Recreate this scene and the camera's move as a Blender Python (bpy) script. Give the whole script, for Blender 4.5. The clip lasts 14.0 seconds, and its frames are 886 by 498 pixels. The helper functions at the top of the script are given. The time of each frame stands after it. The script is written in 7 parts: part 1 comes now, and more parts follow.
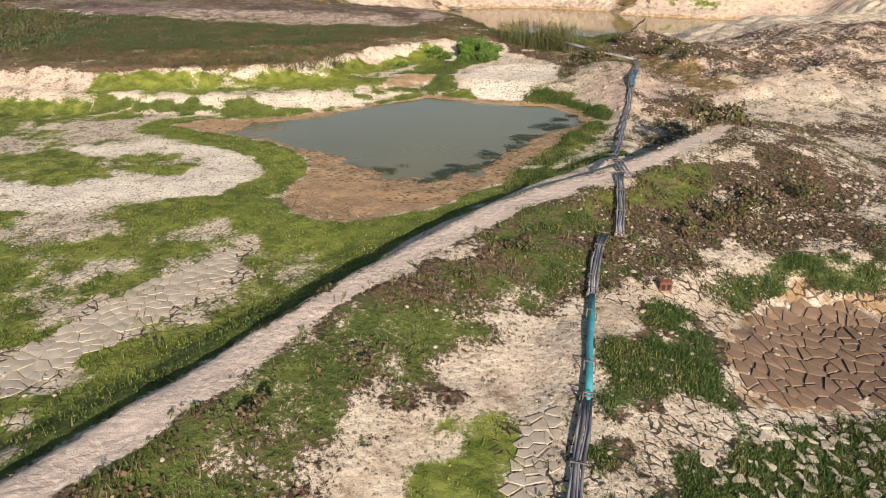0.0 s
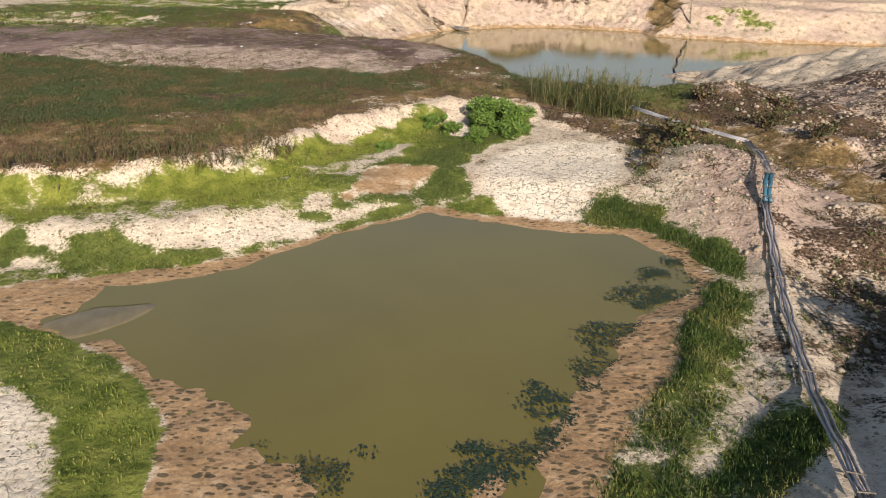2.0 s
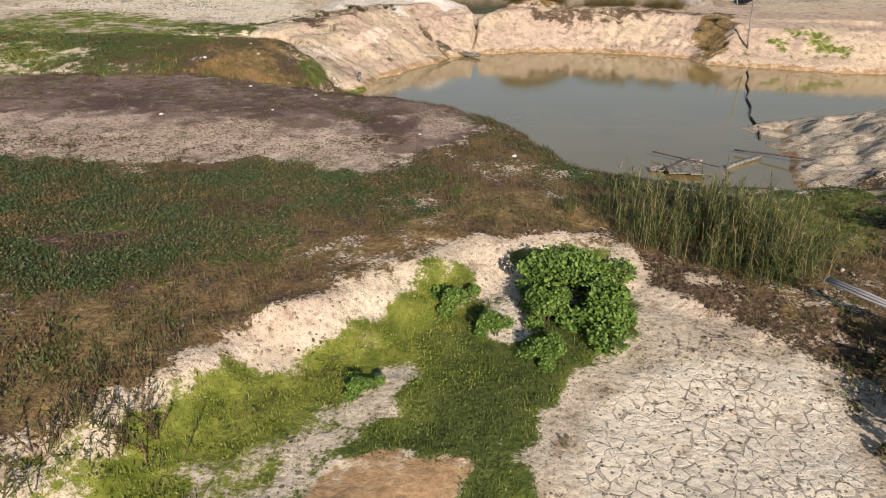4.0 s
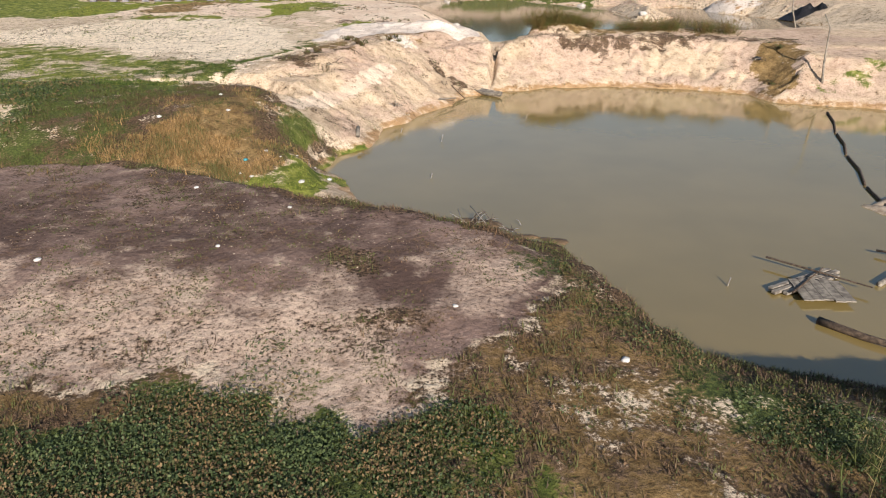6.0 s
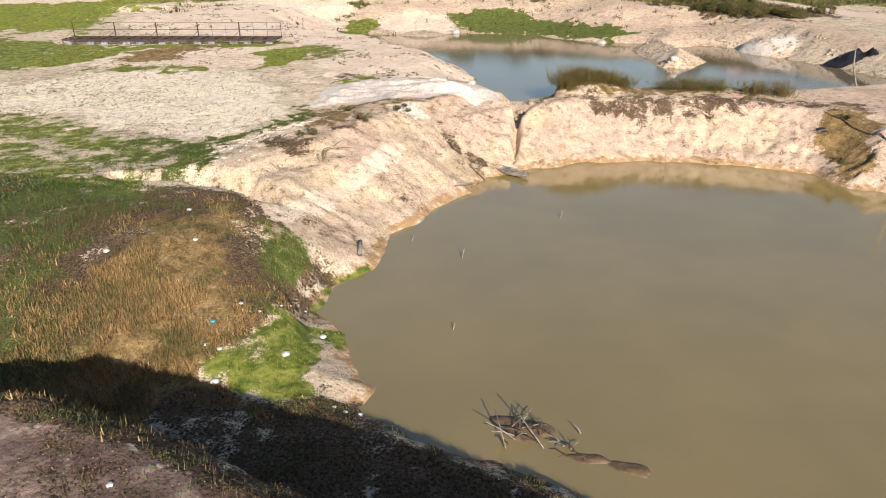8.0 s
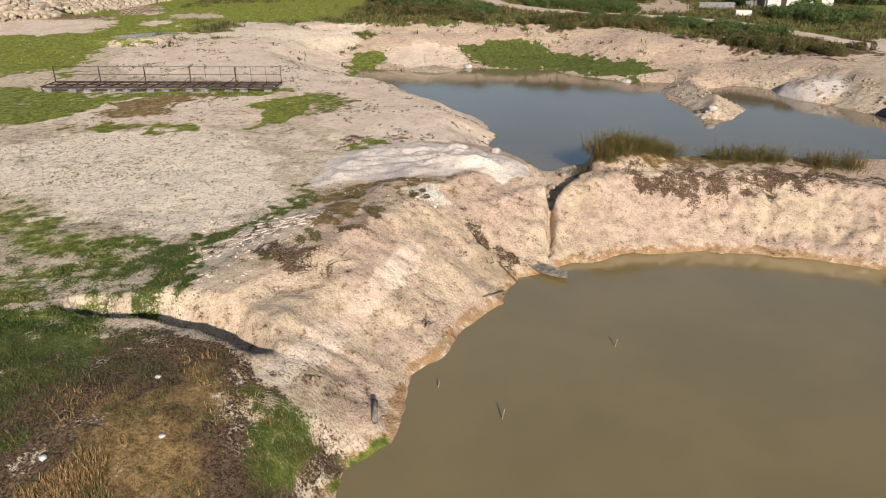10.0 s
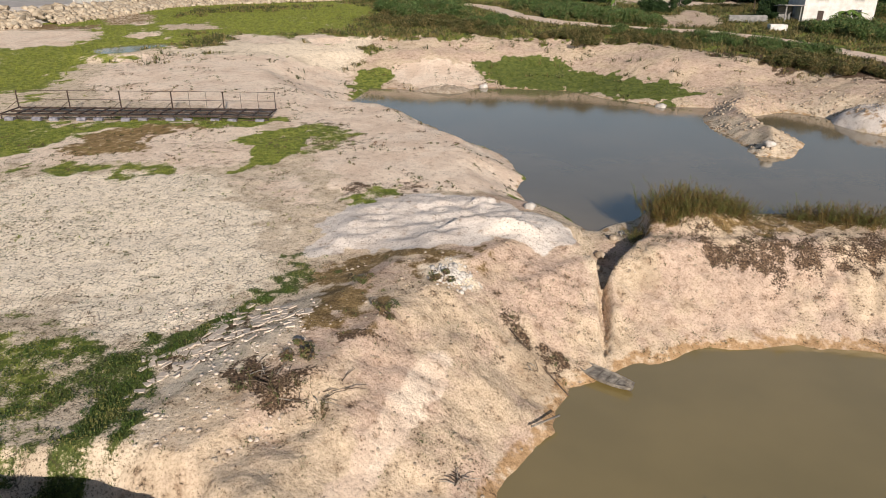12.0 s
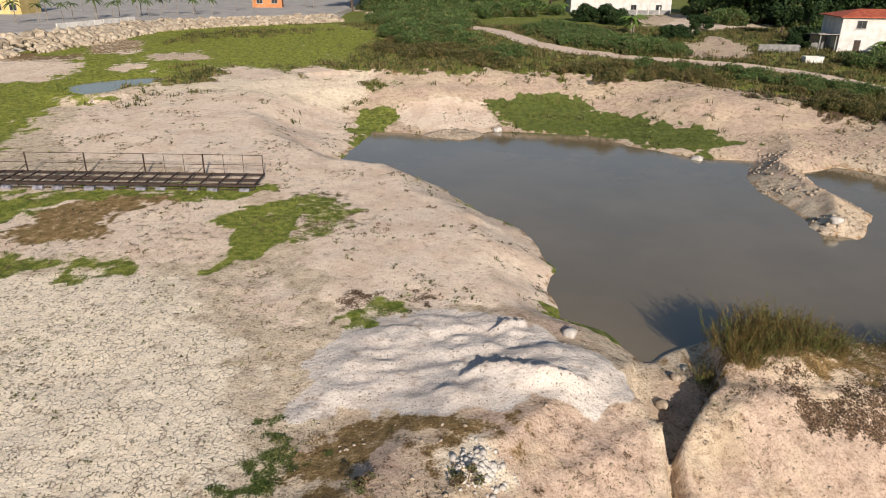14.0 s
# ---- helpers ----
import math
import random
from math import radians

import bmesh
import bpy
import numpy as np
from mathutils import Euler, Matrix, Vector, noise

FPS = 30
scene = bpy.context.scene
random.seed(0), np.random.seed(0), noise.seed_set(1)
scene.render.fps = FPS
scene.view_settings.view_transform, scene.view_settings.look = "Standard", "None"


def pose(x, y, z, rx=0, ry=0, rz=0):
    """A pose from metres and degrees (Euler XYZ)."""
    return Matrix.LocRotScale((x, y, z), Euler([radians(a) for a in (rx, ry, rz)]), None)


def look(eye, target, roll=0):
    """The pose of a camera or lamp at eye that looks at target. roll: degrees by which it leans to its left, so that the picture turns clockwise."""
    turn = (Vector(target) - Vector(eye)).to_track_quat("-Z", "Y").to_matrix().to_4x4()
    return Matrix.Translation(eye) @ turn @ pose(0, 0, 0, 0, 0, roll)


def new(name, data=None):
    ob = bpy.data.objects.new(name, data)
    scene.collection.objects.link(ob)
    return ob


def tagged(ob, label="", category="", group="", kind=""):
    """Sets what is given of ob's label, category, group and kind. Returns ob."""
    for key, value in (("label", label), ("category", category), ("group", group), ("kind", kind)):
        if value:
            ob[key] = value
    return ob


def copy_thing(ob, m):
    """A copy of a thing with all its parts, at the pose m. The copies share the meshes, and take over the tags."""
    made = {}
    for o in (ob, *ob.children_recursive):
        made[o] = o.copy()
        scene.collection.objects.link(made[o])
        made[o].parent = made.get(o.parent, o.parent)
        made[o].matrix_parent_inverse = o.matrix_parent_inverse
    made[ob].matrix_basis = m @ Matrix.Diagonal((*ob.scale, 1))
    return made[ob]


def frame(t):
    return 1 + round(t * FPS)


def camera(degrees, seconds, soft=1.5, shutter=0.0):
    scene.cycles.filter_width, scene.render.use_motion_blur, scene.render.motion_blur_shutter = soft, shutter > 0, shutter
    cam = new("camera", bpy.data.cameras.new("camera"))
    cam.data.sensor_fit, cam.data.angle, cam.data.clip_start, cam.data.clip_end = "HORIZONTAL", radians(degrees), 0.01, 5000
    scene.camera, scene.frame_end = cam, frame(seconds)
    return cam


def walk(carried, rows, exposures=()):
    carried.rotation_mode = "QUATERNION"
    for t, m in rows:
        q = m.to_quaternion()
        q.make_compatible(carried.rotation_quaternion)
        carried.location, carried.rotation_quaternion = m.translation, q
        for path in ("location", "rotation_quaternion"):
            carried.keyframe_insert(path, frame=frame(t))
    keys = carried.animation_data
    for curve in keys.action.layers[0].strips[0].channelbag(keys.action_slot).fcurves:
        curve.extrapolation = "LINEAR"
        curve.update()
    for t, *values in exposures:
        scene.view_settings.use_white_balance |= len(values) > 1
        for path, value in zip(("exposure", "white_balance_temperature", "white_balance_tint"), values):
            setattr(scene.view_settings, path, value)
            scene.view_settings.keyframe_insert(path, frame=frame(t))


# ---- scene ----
cam = camera(66.0, 14.0, 1.0)
PATH = [
    (0, (-0.037, -0.086, 11.804), (-0.028, 1.717, 10.937), 0.8),
    (0.5, (-0.147, 3.952, 11.775), (-0.138, 5.756, 10.911), 0.7),
    (1, (-0.227, 8.093, 11.752), (-0.216, 9.897, 10.89), 0.9),
    (1.5, (-0.139, 12.645, 11.782), (-0.137, 14.451, 10.923), 0.6),
    (2, (-0.193, 16.965, 11.78), (-0.188, 18.773, 10.924), 0.8),
    (2.5, (-0.338, 21.267, 11.824), (-0.332, 23.076, 10.971), 0.9),
    (3, (-0.473, 25.361, 11.974), (-0.469, 27.171, 11.122), 0.7),
    (3.2, (-0.563, 26.989, 12.007), (-0.557, 28.797, 11.152), 0.9),
    (5.3, (-1.671, 41.335, 12.1), (-1.671, 43.153, 11.267), -0.0),
    (5.5, (-1.776, 42.589, 12.209), (-1.779, 44.408, 11.378), -0.0),
    (6, (-2.163, 45.623, 12.553), (-2.167, 47.443, 11.725), -0.1),
    (6.5, (-2.474, 48.215, 13.061), (-2.478, 50.036, 12.235), -0.1),
    (7, (-2.714, 51.14, 13.811), (-2.72, 52.964, 12.991), -0.1),
    (7.5, (-2.982, 53.757, 14.749), (-2.987, 55.584, 13.935), -0.1),
    (8, (-3.27, 56.414, 15.777), (-3.278, 58.243, 14.967), -0.0),
    (8.2, (-3.418, 57.442, 16.177), (-3.425, 59.272, 15.368), 0.0),
    (10.3, (-4.991, 67.399, 19.126), (-5.006, 69.236, 18.336), 0.1),
    (10.5, (-5.108, 68.367, 19.155), (-5.125, 70.205, 18.367), 0.2),
    (11, (-5.548, 71.021, 19.273), (-5.565, 72.859, 18.485), 0.3),
    (11.5, (-5.892, 73.76, 19.357), (-5.909, 75.598, 18.57), 0.3),
    (12, (-6.3, 76.764, 19.608), (-6.318, 78.603, 18.823), 0.4),
    (12.5, (-6.634, 79.495, 20.211), (-6.653, 81.335, 19.428), 0.5),
    (13, (-6.911, 82.389, 21.282), (-6.932, 84.23, 20.502), 0.6),
    (13.5, (-7.143, 85.067, 22.207), (-7.166, 86.911, 21.432), 0.6),
    (14, (-7.358, 87.798, 22.601), (-7.383, 89.643, 21.829), 0.6),
]
walk(cam, [(t, look(eye, target, roll)) for t, eye, target, roll in PATH],
     [(0.0, 0.38), (2.0, 0.32), (3.0, 0.13), (5.5, 0.34), (8.0, 0.54), (10.3, 0.1), (14.0, 0.1)])

# ---- daylight: low sun behind the camera's start, a clear pale sky ----
SUN_UP, SUN_TURN = 23.5, 167.0
sun = new("sun", bpy.data.lights.new("sun", "SUN"))
sun.data.energy, sun.data.angle, sun.data.color = 5.0, radians(0.6), (1.0, 0.885, 0.775)
SUN_WAY = Vector((0.225 * math.cos(radians(SUN_UP)), -0.974 * math.cos(radians(SUN_UP)), math.sin(radians(SUN_UP))))
sun.matrix_world = look((30, -120, 90), Vector((30, -120, 90)) - SUN_WAY)
world = bpy.data.worlds.new("sky")
scene.world = world
world.use_nodes = True
sky = world.node_tree.nodes.new("ShaderNodeTexSky")
sky.sky_type, sky.sun_disc, sky.sun_elevation, sky.sun_rotation = "NISHITA", False, radians(SUN_UP), radians(SUN_TURN)
sky.dust_density, sky.air_density = 1.0, 1.0
world.node_tree.nodes["Background"].inputs["Strength"].default_value = 0.074
world.node_tree.links.new(sky.outputs["Color"], world.node_tree.nodes["Background"].inputs["Color"])


# ---- materials ----
def material(name):
    mat = bpy.data.materials.new(name)
    mat.use_nodes = True
    return mat, mat.node_tree.nodes, mat.node_tree.links, mat.node_tree.nodes["Principled BSDF"]


class Net:
    """Short words for wiring a node material."""

    def __init__(self, name):
        self.mat, self.nodes, self.links, self.out = material(name)

    def node(self, kind, **values):
        made = self.nodes.new(kind)
        for key, value in values.items():
            if key in made.inputs:
                self.wire(made.inputs[key], value)
        return made

    def wire(self, socket, value):
        if isinstance(value, bpy.types.NodeSocket):
            self.links.new(value, socket)
        elif isinstance(value, tuple) and len(value) == 3 and socket.type == "RGBA":
            socket.default_value = (*value, 1)
        else:
            socket.default_value = value

    def place(self):
        return self.node("ShaderNodeTexCoord").outputs["Object"]

    def noise(self, at, scale, detail=3.0, rough=0.55):
        return self.node("ShaderNodeTexNoise", Vector=at, Scale=scale, Detail=detail, Roughness=rough).outputs["Fac"]

    def ramp(self, value, low, high):
        made = self.node("ShaderNodeMapRange", Value=value)
        made.interpolation_type = "SMOOTHSTEP"
        self.wire(made.inputs["From Min"], low)
        self.wire(made.inputs["From Max"], high)
        return made.outputs["Result"]

    def sum(self, word, a, b):
        made = self.nodes.new("ShaderNodeMath")
        made.operation = word
        self.wire(made.inputs[0], a)
        self.wire(made.inputs[1], b)
        return made.outputs[0]

    def mix(self, fac, a, b, way="MIX"):
        made = self.nodes.new("ShaderNodeMix")
        made.data_type, made.blend_type = "RGBA", way
        self.wire(made.inputs[0], fac)
        self.wire(made.inputs[6], a)
        self.wire(made.inputs[7], b)
        return made.outputs[2]

    def bump(self, height, strength, distance, normal=None):
        made = self.node("ShaderNodeBump", Height=height, Strength=strength, Distance=distance)
        if normal is not None:
            self.links.new(normal, made.inputs["Normal"])
        return made.outputs["Normal"]

    def done(self, colour=None, rough=None, normal=None, **more):
        for key, value in (("Base Color", colour), ("Roughness", rough), ("Normal", normal)):
            if value is not None:
                self.wire(self.out.inputs[key], value)
        for key, value in more.items():
            self.wire(self.out.inputs[key.replace("_", " ")], value)
        return self.mat


def plain(name, dark, light, scale=6.0, rough=0.8, metal=0.0, bump=0.3, depth=0.02, spread=0.12):
    """A surface with two tones in patches, grain, and a change of tone from thing to thing."""
    n = Net(name)
    at = n.place()
    coarse, grain = n.noise(at, scale), n.noise(at, scale * 7, 4)
    colour = n.mix(n.ramp(coarse, 0.3, 0.7), dark, light)
    colour = n.mix(n.sum("MULTIPLY", grain, 0.5), colour, n.mix(1.0, colour, (0.45, 0.45, 0.45), "MULTIPLY"))
    one = n.node("ShaderNodeObjectInfo").outputs["Random"]
    colour = n.mix(n.sum("MULTIPLY", one, spread * 2), colour, n.mix(1.0, colour, (0.5, 0.48, 0.45), "MULTIPLY"))
    return n.done(colour, rough, n.bump(grain, bump, depth), Metallic=metal)


def leafy(name, dark, light, dry, share=0.2, lime=None, deep=None):
    """Leaves and blades: each piece takes its own green, some dry; lime and deep: the greens of the patches named by the tone."""
    n = Net(name)
    one = n.node("ShaderNodeNewGeometry").outputs["Random Per Island"]
    patch = n.noise(n.place(), 0.6, 2)
    colour = n.mix(one, dark, light)
    colour = n.mix(n.ramp(n.sum("ADD", n.sum("MULTIPLY", one, 0.35), patch), 1.05 - share, 1.15 - share), colour, dry)
    if lime:
        tone = n.node("ShaderNodeAttribute")
        tone.attribute_name = "tone"
        colour = n.mix(n.ramp(tone.outputs["Fac"], 0.5, 1.0), colour, n.mix(one, tuple(0.6 * c for c in lime), lime))
        colour = n.mix(n.ramp(tone.outputs["Fac"], 0.5, 0.0), colour, n.mix(one, tuple(0.35 * c for c in deep), deep))
    return n.done(colour, 0.6, None, Subsurface_Weight=0.0, Specular_IOR_Level=0.25)


def ground_material():
    n = Net("dry_ground")
    at = n.place()
    sets = []
    for name in ("cover_a", "cover_b", "cover_c", "cover_d"):
        a = n.node("ShaderNodeAttribute")
        a.attribute_name = name
        sets += [*n.node("ShaderNodeSeparateColor", Color=a.outputs["Color"]).outputs[:3], a.outputs["Alpha"]]
    green, weed, mud, burnt, crack, white, pink, path, lime, lush, sand, rust, chalky, hoof, tan, dotted = sets
    big, mid, fine, dust = n.noise(at, 0.3, 3), n.noise(at, 1.7, 4, 0.6), n.noise(at, 9, 5, 0.65), n.noise(at, 38, 3, 0.7)

    def cover(mask, grain, sharp=0.12):
        """Where the mask is half, the cover breaks into patches of the grain."""
        even = n.ramp(grain, 0.28, 0.72)
        return n.ramp(n.sum("SUBTRACT", n.sum("MULTIPLY", mask, 1.16), n.sum("ADD", even, 0.08)), -sharp, sharp)

    def two(grain, low, high, dark, light):
        return n.mix(n.ramp(grain, low, high), dark, light)

    blend = n.sum("ADD", n.sum("MULTIPLY", mid, 0.5), n.sum("MULTIPLY", fine, 0.5))
    speck = n.sum("ADD", n.sum("MULTIPLY", fine, 0.6), n.sum("MULTIPLY", dust, 0.4))
    patchy = n.sum("ADD", n.sum("MULTIPLY", big, 0.5), n.sum("ADD", n.sum("MULTIPLY", mid, 0.3), n.sum("MULTIPLY", fine, 0.2)))
    # bare soils
    clay = two(blend, 0.36, 0.66, (0.5, 0.4, 0.29), (0.76, 0.64, 0.49))
    rose = two(blend, 0.36, 0.64, (0.4, 0.278, 0.215), (0.61, 0.452, 0.36))
    rose = n.mix(n.sum("MULTIPLY", n.ramp(n.noise(at, 0.2, 6, 0.62), 0.43, 0.57), 0.9), rose, two(blend, 0.36, 0.64, (0.47, 0.36, 0.245), (0.69, 0.55, 0.395)))
    colour = n.mix(pink, clay, rose)
    colour = n.mix(white, colour, two(blend, 0.35, 0.62, (0.78, 0.665, 0.51), (0.93, 0.815, 0.655)))
    colour = n.mix(n.ramp(n.sum("ADD", sand, n.sum("MULTIPLY", mid, 0.4)), 0.5, 0.9), colour, two(patchy, 0.4, 0.6, (0.68, 0.53, 0.41), (0.84, 0.705, 0.57)))
    colour = n.mix(n.ramp(n.sum("ADD", chalky, n.sum("MULTIPLY", mid, 0.3)), 0.5, 0.8), colour, two(patchy, 0.38, 0.6, (0.6, 0.525, 0.465), (0.76, 0.69, 0.625)))
    bare = n.sum("SUBTRACT", 1.0, n.sum("MULTIPLY", n.sum("MAXIMUM", n.sum("MAXIMUM", white, sand), chalky), 0.5))
    colour = n.mix(n.sum("MULTIPLY", n.ramp(n.sum("ADD", big, n.sum("MULTIPLY", fine, 0.4)), 0.76, 0.94), n.sum("MULTIPLY", bare, 0.5)), colour, (0.3, 0.225, 0.15))
    colour = n.mix(n.sum("MULTIPLY", n.ramp(speck, 0.47, 0.36), n.sum("MULTIPLY", bare, 0.7)), colour, n.mix(1.0, colour, (0.36, 0.3, 0.25), "MULTIPLY"))
    crumbs = n.noise(at, 2.8, 7, 0.72)
    colour = n.mix(n.sum("MULTIPLY", n.ramp(crumbs, 0.45, 0.33), n.sum("MULTIPLY", bare, 0.5)), colour, n.mix(1.0, colour, (0.55, 0.5, 0.45), "MULTIPLY"))
    # dots of litter and dung, each a cell of its own
    for size, share, depth in ((4.6, 0.78, 0.75), (8.0, 0.66, 0.8), (15.0, 0.56, 0.7)):
        spot = n.node("ShaderNodeTexVoronoi", Vector=at, Scale=size, Randomness=1.0)
        pick = n.node("ShaderNodeSeparateColor", Color=spot.outputs["Color"]).outputs[0]
        often = n.sum("ADD", n.sum("SUBTRACT", pick, n.sum("MULTIPLY", pink, 0.3)), n.sum("ADD", n.sum("MULTIPLY", big, 0.5), n.sum("MULTIPLY", dotted, 0.14)))
        dot = n.sum("MULTIPLY", n.ramp(spot.outputs["Distance"], 0.3, 0.22), n.ramp(often, share + 0.24, share + 0.34))
        colour = n.mix(n.sum("MULTIPLY", dot, depth), colour, (0.13, 0.1, 0.06))
    # burnt soil: purple-brown crust, paler and stonier where it thins out
    ash = two(patchy, 0.4, 0.6, (0.1, 0.064, 0.053), (0.27, 0.187, 0.155))
    pale = two(blend, 0.36, 0.62, (0.36, 0.265, 0.205), (0.6, 0.465, 0.37))
    pale = n.mix(n.ramp(speck, 0.48, 0.4), pale, (0.11, 0.075, 0.055))
    ash = n.mix(n.ramp(n.sum("ADD", tan, n.sum("MULTIPLY", mid, 0.5)), 0.55, 1.0), ash, pale)
    ash = n.mix(n.sum("MULTIPLY", n.ramp(n.sum("ADD", n.sum("MULTIPLY", fine, 0.7), n.sum("MULTIPLY", big, 0.3)), 0.58, 0.68), 0.55), ash, (0.46, 0.36, 0.32))
    colour = n.mix(cover(burnt, mid, 0.3), colour, ash)
    # wet mud, pocked by hooves near the water: the prints' damp and shade painted dark
    wet = two(blend, 0.35, 0.65, (0.33, 0.205, 0.105), (0.52, 0.345, 0.19))
    muddy = cover(mud, mid, 0.3)
    colour = n.mix(muddy, colour, wet)
    long_way = n.node("ShaderNodeMapping", Vector=at)
    long_way.inputs["Scale"].default_value = (1.0, 1.9, 1.0)
    for size, share in ((2.6, 0.36), (4.4, 0.42)):
        pock = n.node("ShaderNodeTexVoronoi", Vector=long_way.outputs[0], Scale=size, Randomness=1.0)
        pick = n.node("ShaderNodeSeparateColor", Color=pock.outputs["Color"]).outputs[1]
        hole = n.sum("MULTIPLY", n.ramp(n.sum("ADD", pock.outputs["Distance"], n.sum("MULTIPLY", fine, 0.25)), 0.46, 0.36), n.ramp(n.sum("SUBTRACT", n.sum("MULTIPLY", hoof, 1.2), pick), -0.05, 0.1))
        colour = n.mix(n.sum("MULTIPLY", hole, 0.8), colour, (0.07, 0.062, 0.036))
    # plant covers: litter, rust-brown grass, green sward in three tones
    litter = two(fine, 0.35, 0.65, (0.03, 0.02, 0.014), (0.2, 0.13, 0.08))
    weedy = cover(weed, n.sum("ADD", n.sum("MULTIPLY", mid, 0.35), n.sum("MULTIPLY", speck, 0.65)))
    colour = n.mix(weedy, colour, litter)
    rusty = cover(rust, n.sum("ADD", n.sum("MULTIPLY", mid, 0.55), n.sum("MULTIPLY", speck, 0.45)), 0.2)
    colour = n.mix(rusty, colour, two(blend, 0.35, 0.65, (0.12, 0.075, 0.03), (0.38, 0.26, 0.115)))
    sward = two(mid, 0.35, 0.65, (0.085, 0.115, 0.017), (0.24, 0.26, 0.055))
    sward = n.mix(lime, sward, two(mid, 0.35, 0.65, (0.13, 0.16, 0.02), (0.28, 0.29, 0.055)))
    sward = n.mix(lush, sward, two(fine, 0.35, 0.65, (0.035, 0.05, 0.016), (0.105, 0.135, 0.035)))
    grassy = cover(green, n.sum("ADD", n.sum("MULTIPLY", mid, 0.35), n.sum("MULTIPLY", speck, 0.65)), 0.17)
    colour = n.mix(grassy, colour, sward)
    worn = two(fine, 0.3, 0.7, (0.56, 0.43, 0.34), (0.75, 0.615, 0.505))
    colour = n.mix(n.ramp(n.sum("ADD", path, n.sum("MULTIPLY", mid, 0.3)), 0.5, 0.75), colour, worn)
    # dried plates with open cracks between them
    bent = n.node("ShaderNodeVectorMath")
    bent.operation = "ADD"
    n.wire(bent.inputs[0], at)
    wander = n.node("ShaderNodeTexNoise", Vector=at, Scale=2.2, Detail=2.0).outputs["Color"]
    scaled = n.node("ShaderNodeVectorMath")
    scaled.operation = "SCALE"
    n.wire(scaled.inputs[0], wander)
    scaled.inputs["Scale"].default_value = 0.35
    n.wire(bent.inputs[1], scaled.outputs[0])
    cells = n.node("ShaderNodeTexVoronoi", Vector=bent.outputs[0], Scale=3.3)
    cells.feature, cells.voronoi_dimensions = "DISTANCE_TO_EDGE", "2D"
    wide = n.sum("MULTIPLY", n.ramp(n.noise(at, 1.9, 3, 0.7), 0.4, 0.68), 0.13)
    gap = n.sum("MULTIPLY", n.ramp(n.sum("SUBTRACT", wide, cells.outputs["Distance"]), -0.012, 0.03), n.ramp(crack, 0.15, 0.75))
    colour = n.mix(n.sum("MULTIPLY", gap, 0.9), colour, (0.055, 0.04, 0.028))
    clods = n.node("ShaderNodeTexVoronoi", Vector=at, Scale=5.0).outputs["Distance"]
    height = n.sum("ADD", n.sum("MULTIPLY", mid, 0.5), n.sum("ADD", n.sum("MULTIPLY", fine, 0.35), n.sum("MULTIPLY", dust, 0.2)))
    height = n.sum("SUBTRACT", height, n.sum("MULTIPLY", gap, 0.7))
    height = n.sum("SUBTRACT", height, n.sum("MULTIPLY", clods, n.sum("ADD", 0.1, n.sum("MULTIPLY", big, 0.4))))
    height = n.sum("ADD", height, n.sum("MULTIPLY", n.sum("MULTIPLY", crumbs, pink), 0.8))
    height = n.sum("ADD", height, n.sum("MULTIPLY", n.sum("MULTIPLY", fine, n.sum("MAXIMUM", lush, rust)), 0.6))
    rough = n.sum("SUBTRACT", 0.95, n.sum("MULTIPLY", muddy, 0.3))
    return n.done(colour, rough, n.bump(height, 0.75, 0.13), Specular_IOR_Level=0.25)


def water_material(name, shallow, deep, gloss=1.6):
    n = Net(name)
    at = n.place()
    murk = n.noise(at, 0.12, 3)
    colour = n.mix(n.ramp(murk, 0.3, 0.7), shallow, deep)
    ripple = n.noise(at, 3.5, 3)
    return n.done(colour, 0.06, n.bump(ripple, 0.12, 0.03), IOR=gloss)


M_GROUND = ground_material()


# ---- the ground: one sheet, shaped by its ponds, dikes, banks and mounds ----
def spread(fine_from, fine_to, step, mid_step, mid_from, mid_to, grow, end_from, end_to):
    """Lines of the ground's net: close together in the middle, wider and wider towards the horizon."""
    def outwards(start, mid, end, way):
        out, at, gap = [], start, step
        while (mid - at) * way > 0:
            gap = min(gap * 1.08, mid_step)
            at += way * gap
            out.append(at)
        while (end - at) * way > 0:
            gap *= grow
            at += way * gap
            out.append(at)
        return out
    middle = list(np.arange(fine_from, fine_to, step))
    return np.array(outwards(fine_from, mid_from, end_from, -1)[::-1] + middle + outwards(middle[-1], mid_to, end_to, 1))


GX = spread(-24, 26, 0.2, 0.5, -75, 75, 1.25, -3500, 3500)
GY = spread(6, 124, 0.2, 0.5, -4, 250, 1.25, -3500, 4500)
X, Y = np.meshgrid(GX, GY)
LATTICE = np.random.RandomState(5).rand(16, 256, 256)


def ease(v, low, high):
    u = np.clip((v - low) / (high - low), 0, 1)
    return u * u * (3 - 2 * u)


def grain(x, y, size, layer=0):
    """Smooth noise from 0 to 1 whose lumps are about size metres wide."""
    u, v = x / size + 37.3 * layer, y / size + 11.7 * layer
    i, j = np.floor(u).astype(int), np.floor(v).astype(int)
    fu, fv = ease(u - i, 0, 1), ease(v - j, 0, 1)
    t = LATTICE[layer % 16]
    at = lambda a, b: t[(i + a) % 256, (j + b) % 256]
    return (at(0, 0) * (1 - fu) + at(1, 0) * fu) * (1 - fv) + (at(0, 1) * (1 - fu) + at(1, 1) * fu) * fv


def lumps(x, y, size, layer=0, turns=4):
    return sum(grain(x, y, size / 2**k, layer + k) / 2**k for k in range(turns)) / sum(1 / 2**k for k in range(turns))


